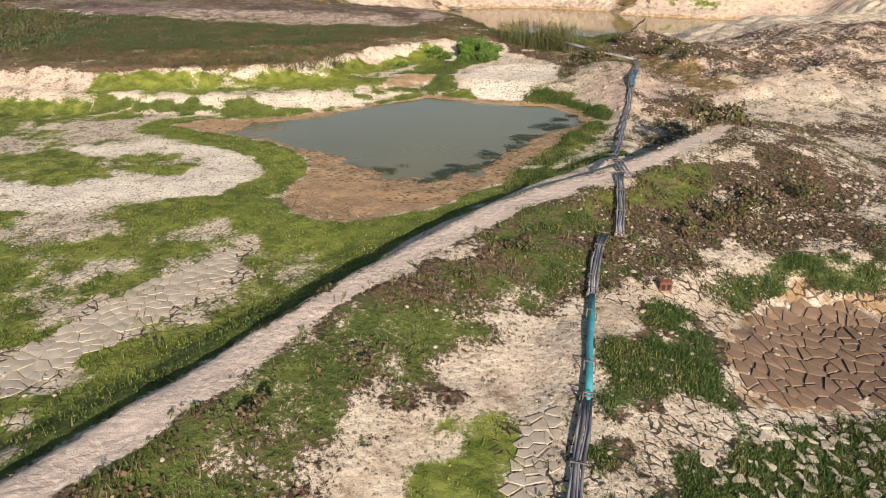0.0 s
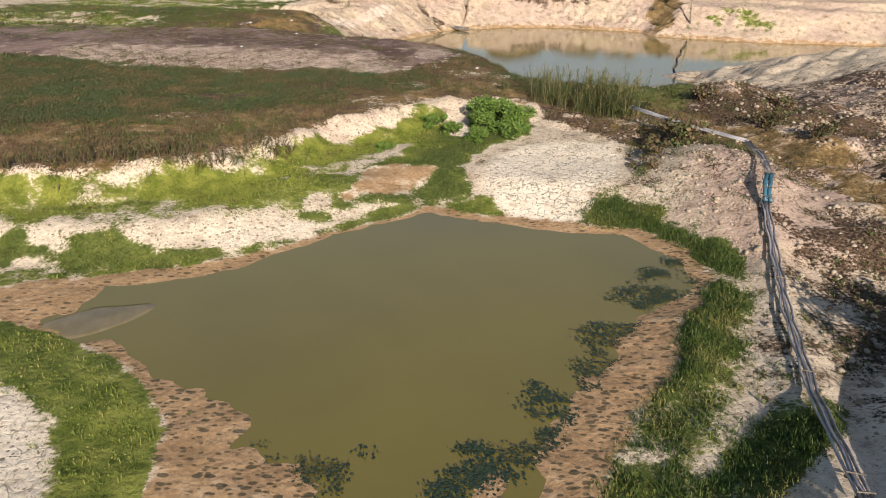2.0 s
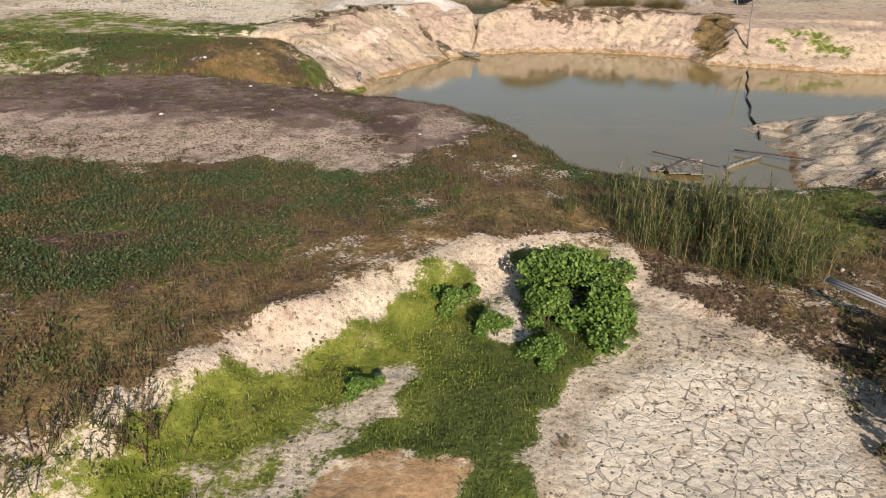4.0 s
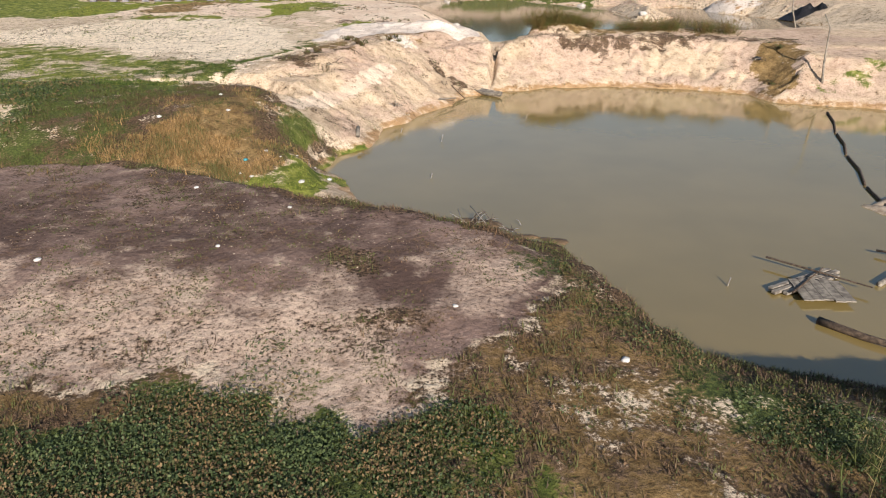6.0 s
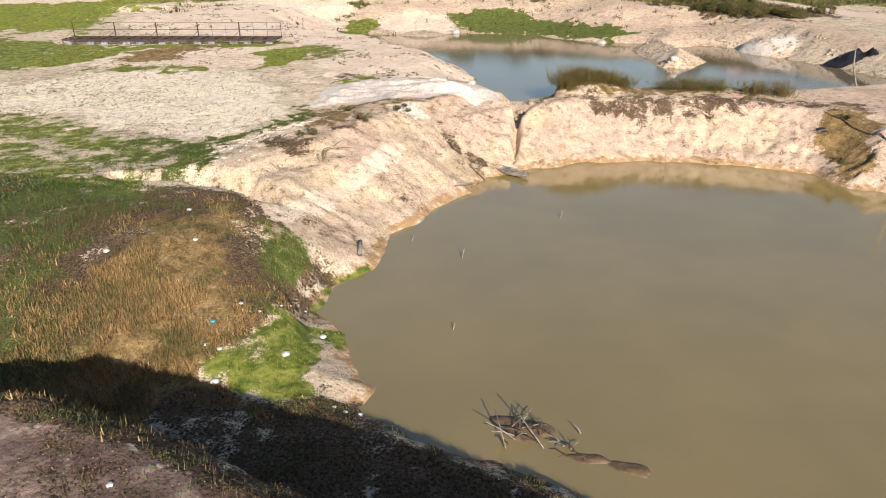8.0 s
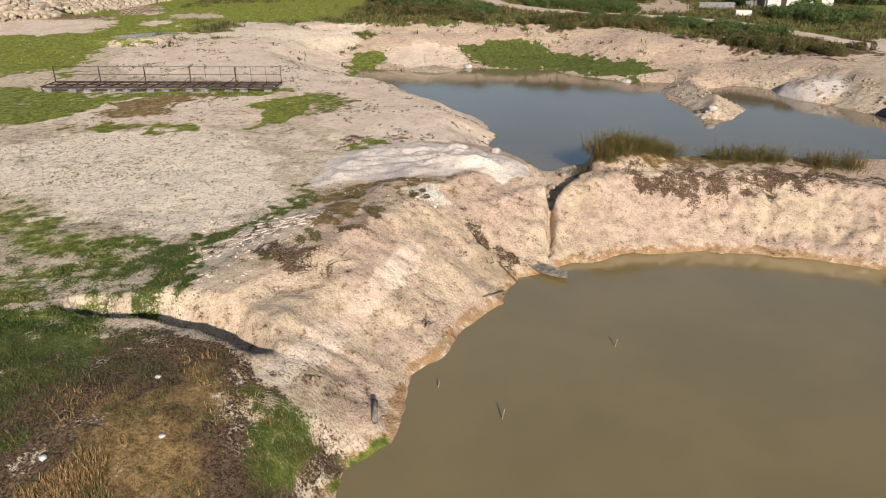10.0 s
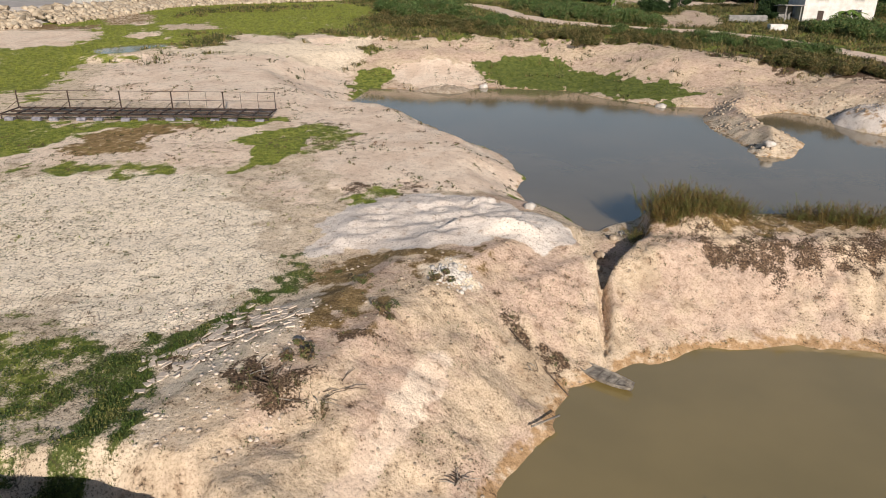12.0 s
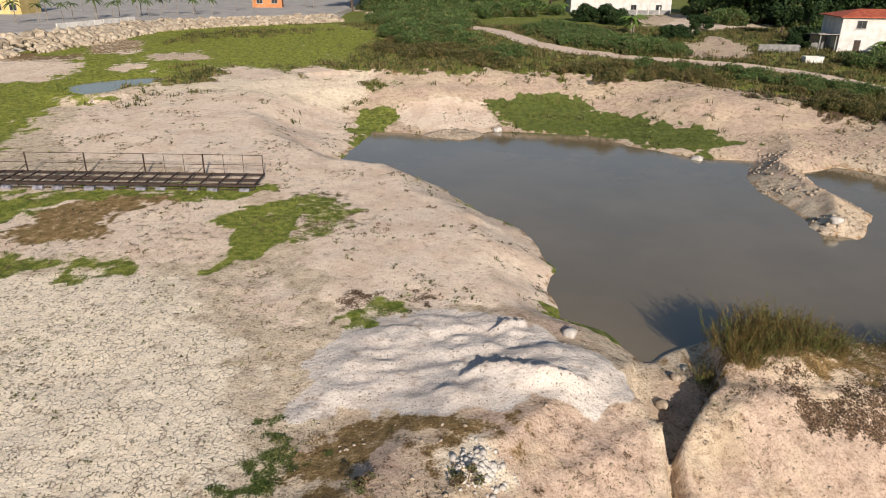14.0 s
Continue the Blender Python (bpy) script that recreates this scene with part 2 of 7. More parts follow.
def beside(pts, x, y, reach=12.0):
    """How far each place lies outside an outline (inside: minus); nothing past the reach is worked out."""
    p = np.array(pts, float)
    out = np.full(x.shape, float(reach))
    near = (x > p[:, 0].min() - reach) & (x < p[:, 0].max() + reach) & (y > p[:, 1].min() - reach) & (y < p[:, 1].max() + reach)
    u, v = x[near], y[near]
    best, inside = np.full(u.shape, 1e9), np.zeros(u.shape, bool)
    for (ax, ay), (bx, by) in zip(p, np.roll(p, -1, 0)):
        dx, dy = bx - ax, by - ay
        s = np.clip(((u - ax) * dx + (v - ay) * dy) / (dx * dx + dy * dy), 0, 1)
        best = np.minimum(best, (u - ax - s * dx) ** 2 + (v - ay - s * dy) ** 2)
        if dy:
            inside ^= ((ay > v) != (by > v)) & (u < (v - ay) / dy * dx + ax)
    best = np.sqrt(best)
    out[near] = np.minimum(np.where(inside, -best, best), reach)
    return out


def along(pts, x, y, reach=12.0):
    """Distance to a line through pts (x, y, height), the side of it (left +1), the line's height and the way run along it."""
    p = np.array(pts, float)
    away, side, level, run = np.full(x.shape, float(reach)), np.ones(x.shape), np.zeros(x.shape), np.zeros(x.shape)
    near = (x > p[:, 0].min() - reach) & (x < p[:, 0].max() + reach) & (y > p[:, 1].min() - reach) & (y < p[:, 1].max() + reach)
    u, v = x[near], y[near]
    best, s_side, s_level, s_run, gone = np.full(u.shape, reach * 1.0), np.ones(u.shape), np.zeros(u.shape), np.zeros(u.shape), 0.0
    for (ax, ay, az), (bx, by, bz) in zip(p, p[1:]):
        dx, dy = bx - ax, by - ay
        s = np.clip(((u - ax) * dx + (v - ay) * dy) / (dx * dx + dy * dy), 0, 1)
        d = np.hypot(u - ax - s * dx, v - ay - s * dy)
        closer = d < best
        best = np.where(closer, d, best)
        s_side = np.where(closer, np.sign(dx * (v - ay) - dy * (u - ax)), s_side)
        s_level = np.where(closer, az + s * (bz - az), s_level)
        s_run = np.where(closer, gone + s * math.hypot(dx, dy), s_run)
        gone += math.hypot(dx, dy)
    away[near], side[near], level[near], run[near] = best, s_side, s_level, s_run
    return away, side, level, run


def soft_max(a, b, k=0.3):
    h = np.clip(0.5 + 0.5 * (a - b) / k, 0, 1)
    return b + (a - b) * h + k * h * (1 - h)


def soft_min(a, b, k=0.3):
    return -soft_max(-a, -b, k)


POND_NEAR = [(-10.4, 32), (-9.2, 33.2), (-5.9, 35.4), (-3.7, 37.5), (-0.7, 39.6), (1.1, 38.9), (2.7, 38.3), (4.7, 38), (6, 37.8), (7, 35.7),
             (6.9, 34.4), (5.6, 33.2), (4.3, 31.5), (3.4, 29.7), (2.2, 27.8), (1.2, 26.7), (0.1, 25.8), (-0.7, 25.4), (-1.5, 26.2), (-2.6, 26.7),
             (-4.1, 28.3), (-5.3, 29.2), (-6.6, 29.8), (-8.3, 30.9), (-9.7, 31.4)]
MUD_NEAR = [(-13.2, 32.8), (-11.4, 34), (-7.8, 35.1), (-4.9, 36.8), (-0.7, 40.2), (1.4, 39.3), (5, 38.7), (6.5, 38.4), (7.6, 36.6), (7.7, 34.9),
            (6.2, 32.3), (5, 29.4), (3.3, 27.3), (2.6, 25.8), (1.3, 24.5), (-0.4, 22.6), (-2, 21.5), (-3.4, 20.9), (-4.6, 21.2), (-5.4, 21.9),
            (-6.1, 23.8), (-5.6, 26), (-5.8, 27.8), (-7.8, 30.2)]
POND_MID = [(13.7, 62.6), (9.7, 63), (7.5, 64), (5.6, 65.3), (4.4, 67.4), (3.4, 69.8), (2.6, 71.5), (0.9, 73.1), (-0.9, 73.9), (-3.3, 74.8), (-5.1, 76.1), (-6.2, 77.5),
            (-5.9, 78.6), (-7.3, 80.9), (-8, 82.6), (-9.4, 84.6), (-9.1, 87.6), (-6.9, 89), (-6.7, 94.2), (-4.7, 96.6), (-3.2, 99.8), (-1.4, 101.7),
            (-1.3, 103.4), (0, 105.2), (2.3, 106.6), (3.7, 107.5), (8, 108.9), (13, 109.6), (19, 108.4), (24.6, 106.3), (25.2, 102.5), (29, 101.5),
            (38, 98.4), (50, 98), (52, 84), (39.7, 83.7), (28.1, 82.5), (22.5, 80), (19.5, 73), (18.7, 70), (17, 65)]
POND_FAR = [(-19.7, 160.5), (-17.7, 175), (-11.9, 173.5), (-5.4, 173.5), (-1.6, 175.5), (4.2, 175), (10.6, 173.8), (14.8, 168.1), (20.1, 163.8),
            (26.2, 162.5), (22.4, 154.2), (23.2, 146.5), (22.7, 140.2), (25.3, 139.1), (29.5, 145), (29, 150.1), (29.5, 158), (34.5, 160.5), (39, 156.5), (41, 147),
            (43.5, 140), (46, 128), (34, 123.8), (27, 121.9), (18.1, 122.9), (12.9, 123.4), (8.8, 121.6), (5.4, 119.7), (3.3, 120), (2.6, 122.4), (1.9, 123.7), (-0.3, 125.3),
            (-0.7, 128.5), (0, 132.6), (-1, 138.6), (-4.4, 143.8), (-7.4, 149.1), (-10.9, 154.5), (-16.8, 156.2)]
POOL_LEFT = [(-58.6, 178.6), (-56, 175.4), (-53.5, 173.8), (-52, 176.6), (-50.8, 180.6), (-48.6, 184), (-47.4, 187.1), (-49.8, 188.6), (-52.7, 188.8), (-56, 185.6), (-59, 182.4)]
LEVEL_NEAR, LEVEL_MID, LEVEL_FAR, LEVEL_POOL = 2.5, 0.0, 2.5, 6.9

WANDER = lumps(X, Y, 2.4, 3) - 0.5
TO_NEAR = beside(POND_NEAR, X, Y) + 0.7 * WANDER
TO_MUD = beside(MUD_NEAR, X, Y) + 0.9 * WANDER
TO_MID, RUN_MID = beside(POND_MID, X, Y, 24), along([(x, y, 0) for x, y in POND_MID], X, Y, 24)[3]
TO_FAR, RUN_FAR = beside(POND_FAR, X, Y, 24), along([(x, y, 0) for x, y in POND_FAR], X, Y, 24)[3]
TO_MID += 1.3 * WANDER * ease(2.5 - np.abs(TO_MID), 0, 1.5)
TO_FAR += 1.3 * WANDER * ease(2.5 - np.abs(TO_FAR), 0, 1.5)
TO_POOL = beside(POOL_LEFT, X, Y) + 1.2 * (lumps(X, Y, 6, 3) - 0.5)

PATH_LINE = [(-11, 1, 3.9), (-8.3, 5.5, 3.9), (-6.5, 8.2, 3.95), (-5.4, 9.9, 3.95), (-3.9, 12.1, 4), (-2.4, 14.3, 4.05), (-0.5, 16.6, 4.15), (1.7, 19.2, 4.18), (4, 21.2, 4.15),
             (6, 22.9, 4.05), (9.3, 26, 4.1), (12, 29, 3.95)]
DAM_LEFT = [(-19, 94.5, 3.6), (-16, 97.5, 3.8), (-13, 101, 4.4), (-10, 106, 4.4), (-6.5, 112, 4.45), (-3, 115.5, 4.5), (-1.3, 117, 4.3)]
DAM_RIGHT = [(4.6, 114.5, 3.6), (8.7, 115.6, 4.0), (14.5, 116.6, 4.0), (22, 115.4, 3.5), (30, 111.5, 3.6), (40, 109, 3.8), (60, 105, 4)]
GULLY = [(4.2, 120.5, 2.75), (3.7, 118.2, 2.7), (3.2, 116, 2.2), (2.6, 112, 1.3), (2.1, 108.5, 0.4), (1.7, 105, -0.2)]
DITCH = [(-23, 95.4, 2.6), (-21, 95, 2.1), (-18, 94.8, 1.8), (-15.3, 93.9, 1.8), (-13.2, 92.2, 2.2)]
SCARP = [(-160, 30), (-70, 36), (-30, 37.5), (-20, 38), (-12.6, 39), (-10.7, 39.9), (-8.7, 41.1), (-6.9, 43.1), (-5.2, 45.7), (-2.2, 48.1), (0.1, 50.3), (3.3, 51), (5.8, 48.8),
         (8.5, 46.6), (11, 46), (11.5, 49), (9.6, 53.5), (7.5, 56.5), (5, 58.2), (3.4, 60), (2.4, 62), (0.6, 64.4), (-1.5, 66), (-4.5, 67), (-7.4, 68.4), (-10.7, 70.6), (-15.9, 72),
         (-21, 71.5), (-70, 74), (-160, 90)]
HOLLOW = [(-60, 76.5), (-24, 74), (-18, 73.8), (-12, 72.5), (-8, 70.4), (-4.5, 68.8), (-1, 67.5), (2, 66), (3, 70), (0, 73.5), (-4, 75), (-6, 77.5), (-7, 80), (-10, 79.5), (-13, 77.5), (-17, 77), (-24, 77.5), (-60, 79)]
CHALK_PILE = [(-15, 112), (-14.3, 115.2), (-14.2, 118.4), (-12.6, 120.8), (-9.8, 122.4), (-7, 123.2), (-3.4, 122.2), (-1.2, 119.7), (0.9, 117.6), (1.2, 114.3), (-0.8, 113.2), (-3.6, 113.8), (-7.2, 112.5), (-11.3, 113.3)]
BASIN = [(5.6, 13.5), (7.5, 15.4), (9.6, 16.6), (13, 17), (15, 14), (12, 8.5), (7, 5), (4.6, 8), (4.8, 11)]
FLAT_NEAR = [(-160, -60), (-20, -8), (-11, 4), (-8.4, 9), (-5, 13.6), (-1.2, 18.5), (3.5, 24), (6.5, 29), (-8, 36), (-70, 35), (-160, 20)]

PIPE_BED = [(1.2, 4, 3.0), (1.75, 6.2, 3.1), (2.15, 8, 3.25), (2.85, 10.55, 3.4), (3.25, 12.4, 3.5), (3.68, 14.35, 3.55), (4.05, 15.9, 3.6)]

PROFILE_Y = [-4000, -50, 0, 20, 32, 41, 47, 54, 62, 72, 90, 100, 108, 119, 133, 158, 172, 195, 230, 270, 400, 5000]
PROFILE_Z = [3.2, 3.2, 3.2, 3.3, 3.1, 3.2, 3.4, 3.6, 3.8, 3.8, 3.5, 3.3, 3.35, 4.0, 4.8, 5.7, 6.4, 7.8, 9.4, 10, 11, 15]


def shape_ground():
    z = np.interp(Y, PROFILE_Y, PROFILE_Z) + 0.5 * (lumps(X, Y, 14, 1) - 0.5) + 0.2 * (lumps(X, Y, 3, 2) - 0.5)
    flat = ease(-beside(FLAT_NEAR, X, Y), -0.8, 1.2)
    z += flat * (2.55 + 0.12 * (lumps(X, Y, 4, 4) - 0.5) - z)
    # low banks and hummocks to the right of the near pond
    z = soft_max(z, 4.2 - ((X - 12.5) / 4.5) ** 2 - ((Y - 27.5) / 5) ** 2, 0.6)
    rubble = ease(X, 11.5, 15) * ease(Y, 34, 40) * (1 - ease(Y, 58, 64))
    z += rubble * (0.6 + 1.5 * (lumps(X, Y, 3.0, 6) - 0.5))
    z = soft_max(z, 4.15 - ((X - 10.6) / 2.9) ** 2 - ((Y - 42) / 4.6) ** 2, 0.4)
    # the dike with a worn path on its crest
    away, side, crest, _ = along(PATH_LINE, X, Y)
    fall = np.where(side > 0, 1.5 - 0.84 * ease(Y, 15.5, 20), 0.2)
    z = soft_max(z, crest - fall * np.clip(away - np.where(side > 0, 0.0, 1.3), 0, None) + 0.12 * WANDER, 0.15)
    low = ease(-beside(BASIN, X, Y), -1.4, 1.4)
    z += low * (2.05 + 0.25 * (lumps(X, Y, 2.5, 7) - 0.5) - z)
    away, _, bed, _ = along(PIPE_BED, X, Y)
    z = soft_max(z, bed - 0.32 * np.clip(away - 0.5, 0, None) + 0.1 * WANDER, 0.2)
    shade = ease(-beside([(4, 25), (7, 26.6), (10, 28.6), (15, 32), (14.5, 34.5), (10.6, 36), (8.4, 37), (6.4, 33.5)], X, Y), -1.2, 1.2)
    z += shade * (2.62 + 0.2 * (lumps(X, Y, 2.5, 7) - 0.5) - z)
    away, _, bed, _ = along([(6.5, 25, 3.55), (7.7, 28.7, 2.8), (8.8, 32.4, 2.75), (9.75, 35.3, 2.9), (10.5, 38.1, 3.55)], X, Y)
    z = soft_max(z, bed - 0.45 * np.clip(away - 0.35, 0, None), 0.15)
    # the plateau behind the near pond, up to the burnt mound
    rim = beside(SCARP, X, Y) + 1.1 * WANDER
    top = 4.15 + 0.45 * ease(Y, 56, 63) * (1 - ease(X, -2, 6)) + 0.18 * (lumps(X, Y, 5, 8) - 0.5) - 0.5 * ease(X, 1, 8)
    z += ease(-rim, -1.5, 0.8) * (top - z)
    hollow = ease(-beside(HOLLOW, X, Y), -1.0, 1.5)
    z += hollow * (0.9 - 0.35 * ease(X, -12, 0) + 0.4 * (lumps(X, Y, 2, 9) - 0.5) - z)
    # dams between the big pond and the far one, cut by a gully
    for line, wide, left, right in ((DAM_LEFT, 1.6, 0.3, 0.55), (DAM_RIGHT, 1.0, 0.4, 0.6)):
        away, side, crest, _ = along(line, X, Y)
        z = soft_max(z, crest - np.where(side > 0, left, right) * np.clip(away - wide, 0, None) + 0.3 * (lumps(X, Y, 3, 10) - 0.5), 0.4)
    # banks of the ponds
    steep = 0.62 + (0.5 - 0.55 * ease(X, 1, 4)) * (1 - ease(Y, 66, 73)) - 0.22 * (1 - ease(X, -9, -4)) * (1 - ease(Y, 87, 91)) - 0.3 * ease(X, 14, 20) * (1 - ease(Y, 84, 96))
    ribs, far_ribs = (0.1 * (lumps(run, 0.6 * d, 1.4, 11, 4) - 0.5) + 0.16 * (lumps(X, Y, 6, 3, 2) - 0.5) for run, d in ((RUN_MID, TO_MID), (RUN_FAR, TO_FAR)))
    z = soft_min(z, LEVEL_MID + np.clip(TO_MID, -2, None) * (steep + ribs * ease(TO_MID, 0.3, 2) * ease(Y, 84, 90)), np.where(Y > 95, 0.15, 0.35))
    north = ease(Y, 158, 170)
    bank = 0.5 - 0.3 * north + 0.07 * north * ease(TO_FAR, 6, 14)
    far_ribs = far_ribs * (1 - 0.7 * north)
    z = np.where(TO_FAR < 23.5, soft_min(z, LEVEL_FAR + np.clip(TO_FAR, -2, None) * (bank + far_ribs * ease(TO_FAR, 0.3, 2)), 0.4), z)
    z = np.where(TO_MUD < 11, soft_min(z, LEVEL_NEAR + np.clip(0.1 * TO_NEAR, -0.4, None) + np.where(Y > 33, 0.2, 0.35) * np.clip(TO_MUD, 0, None), 0.1), z)
    z += ease(5 - TO_POOL, 0, 3) * (LEVEL_POOL + np.clip(np.where(TO_POOL > 0, 0.22, 0.15) * TO_POOL, -0.35, 0.4) + 0.2 * (lumps(X, Y, 4, 6, 2) - 0.5) - z)
    # brown mound over the inlet: it rises from the hollow to the brink of the ditch
    rise, flank = np.sin(np.clip((Y - 75.8) / 12.5, 0, 1) * math.pi / 2), np.sin(np.clip((-8.2 - X) / 7.5, 0, 1) * math.pi / 2)
    on_mound = ease(Y, 75, 77.5) * (1 - ease(Y, 91.5, 94)) * ease(-X, 8.2, 10) * ease(TO_MID, 0.2, 2.2)
    z += on_mound * (0.45 + 3.2 * rise * flank + 0.5 * (lumps(X, Y, 3.5, 9, 3) - 0.5) - z)
    # hummock on the dam and a heap of chalky spoil left of the gully
    z = soft_max(z, 4.75 - ((X - 9.6) / 4.2) ** 2 - ((Y - 118.6) / 2.6) ** 2, 0.3)
    z = soft_max(z, 4.9 - ((X - 41.5) / 2.8) ** 2 - ((Y - 153.5) / 3.4) ** 2 + 1.6 * (lumps(X, Y, 2.6, 4, 3) - 0.5), 0.3)
    pile = ease(-beside(CHALK_PILE, X, Y), -0.3, 2.2)
    scallops = lumps(0.28 * X + 0.1 * Y, Y - 0.12 * X, 0.75, 5, 2)
    z += pile * (0.3 + 0.3 * (scallops - 0.5) + 0.3 * (lumps(X, Y, 1.2, 8, 3) - 0.5) + 0.16 * (lumps(X, Y, 0.5, 2, 1) - 0.5))
    for line, steep in (([(-6.6, 115.6, 0.2), (-5.6, 116, 0.55), (-4.9, 115.9, 0.35), (-3.9, 115.5, 0.7), (-2.9, 115.2, 0.6), (-0.8, 115.1, 0.25)], 0.6), ([(-5.2, 120, 0.15), (-4.4, 120.6, 0.5), (-3.2, 121.2, 0.2)], 0.8)):
        away, side, bump, _ = along(line, X, Y, 4)
        z += np.clip(bump * (0.7 + 0.6 * lumps(X, Y, 0.8, 3, 2)) - np.where(side > 0, 2.2, steep) * away, 0, None)
    away, side, bed, _ = along(DITCH, X, Y, 4)
    z = np.where(away < 3.9, soft_min(z, bed + 1.5 * np.clip(away - 0.3 - 0.3 * WANDER, 0, None), 0.12), z)
    away, side, bed, _ = along(GULLY, X, Y, 8)
    z = soft_min(z, bed + 4.2 * np.clip(away - 0.15 - 0.8 * WANDER - np.where(side > 0, 2.3, 1.3) * ease(Y, 112.5, 117), 0, None), 0.12)
    return z


Z = shape_ground()
# hoof-marked mud, rubble and trodden, cloddy small relief
Z += 0.12 * (lumps(X, Y, 0.8, 14, 2) - 0.5) * ease(0.4 - TO_MUD, 0, 0.4) * ease(TO_NEAR, -2.2, 0) * (0.4 + 0.6 * ease(34 - Y, -2, 4))
ROUGH = ease(X, 11.5, 15) * ease(Y, 33, 40) * (1 - ease(Y, 76, 82)) * ease(TO_MID, 0.1, 1.2)
Z += ROUGH * (0.8 * (lumps(X, Y, 1.4, 10, 3) - 0.5) + 0.25 * np.abs(lumps(X, Y, 2.2, 4, 3) - 0.5))
RIM = beside(SCARP, X, Y)
Z += 0.45 * (lumps(X, Y, 0.9, 6, 3) - 0.5) * ease(1.8 - np.abs(RIM - 0.3), 0, 1.2)
Z += 0.3 * (np.abs(lumps(X, Y, 1.7, 8, 3) - 0.5) * 2 - 0.3) * ease(TO_MID, 0.6, 1.6) * ease(9 - TO_MID, 0, 2) * ease(Y, 88, 92)
Z += 0.13 * (lumps(X, Y, 0.5, 9, 2) - 0.5) * ease(TO_MID, 0.4, 1.2) * ease(10 - TO_MID, 0, 2) * ease(Y, 88, 92)
RILLS = ease(TO_MID, 0.5, 2) * ease(8 - TO_MID, 0, 3) * ease(Y, 88, 92)
Z -= (0.45 + 0.75 * ease(X, 2, 5)) * RILLS * (0.5 - np.abs(lumps(RUN_MID, 0.25 * TO_MID, 1.1, 7, 3) - 0.5)) ** 3 * 4 * lumps(X, Y, 5, 2, 2)
Z += 0.10 * (lumps(X, Y, 0.9, 12, 2) - 0.5) * ease(np.minimum(np.minimum(TO_NEAR, TO_MID), TO_FAR), 0.2, 1.0)


def height(x, y):
    """The ground's height at a place."""
    i = min(max(int(np.searchsorted(GX, x)) - 1, 0), len(GX) - 2)
    j = min(max(int(np.searchsorted(GY, y)) - 1, 0), len(GY) - 2)
    u, v = (x - GX[i]) / (GX[i + 1] - GX[i]), (y - GY[j]) / (GY[j + 1] - GY[j])
    return float((Z[j, i] * (1 - u) + Z[j, i + 1] * u) * (1 - v) + (Z[j + 1, i] * (1 - u) + Z[j + 1, i + 1] * u) * v)


# ---- what covers the ground ----
COVER = {key: np.zeros(X.shape) for key in ("green", "weed", "mud", "burnt", "crack", "white", "pink", "path", "lime", "lush", "sand", "rust", "chalky", "hoof", "tan", "dotted")}


RAGGED = 0.6 * (lumps(X, Y, 2.6, 13, 5) - 0.5) + 0.5 * (lumps(X, Y, 0.8, 5, 2) - 0.5)


def lay(key, pts, amount=1.0, soft=0.8, ragged=1.2, only=False):
    """Lays a cover inside an outline with a ragged edge. only: it takes the place of all other covers there."""
    p = np.array(pts, float)
    wild = float(np.interp(p[:, 1].mean(), [50, 110], [1.5, 2.4]))
    soft, ragged = 1.7 * soft, wild * ragged
    rim = soft + 1.6 * ragged + 0.5
    i, j = np.searchsorted(GX, [p[:, 0].min() - rim, p[:, 0].max() + rim]), np.searchsorted(GY, [p[:, 1].min() - rim, p[:, 1].max() + rim])
    here = np.s_[j[0]:j[1], i[0]:i[1]]
    d = beside(pts, X[here], Y[here], rim + 0.5) + ragged * 3.2 * RAGGED[here]
    w = ease(-d, -soft, soft)
    if only:
        for other in COVER.values():
            other[here] *= 1 - w
        COVER[key][here] += (amount - COVER[key][here]) * w
    else:
        COVER[key][here] = np.maximum(COVER[key][here], amount * w)


def disc(x, y, rx, ry=None):
    ry = ry or rx
    return [(x + rx * math.cos(a * math.tau / 12), y + ry * math.sin(a * math.tau / 12)) for a in range(12)]


def oblong(x0, y0, x1, y1):
    return [(x0, y0), (x1, y0), (x1, y1), (x0, y1)]


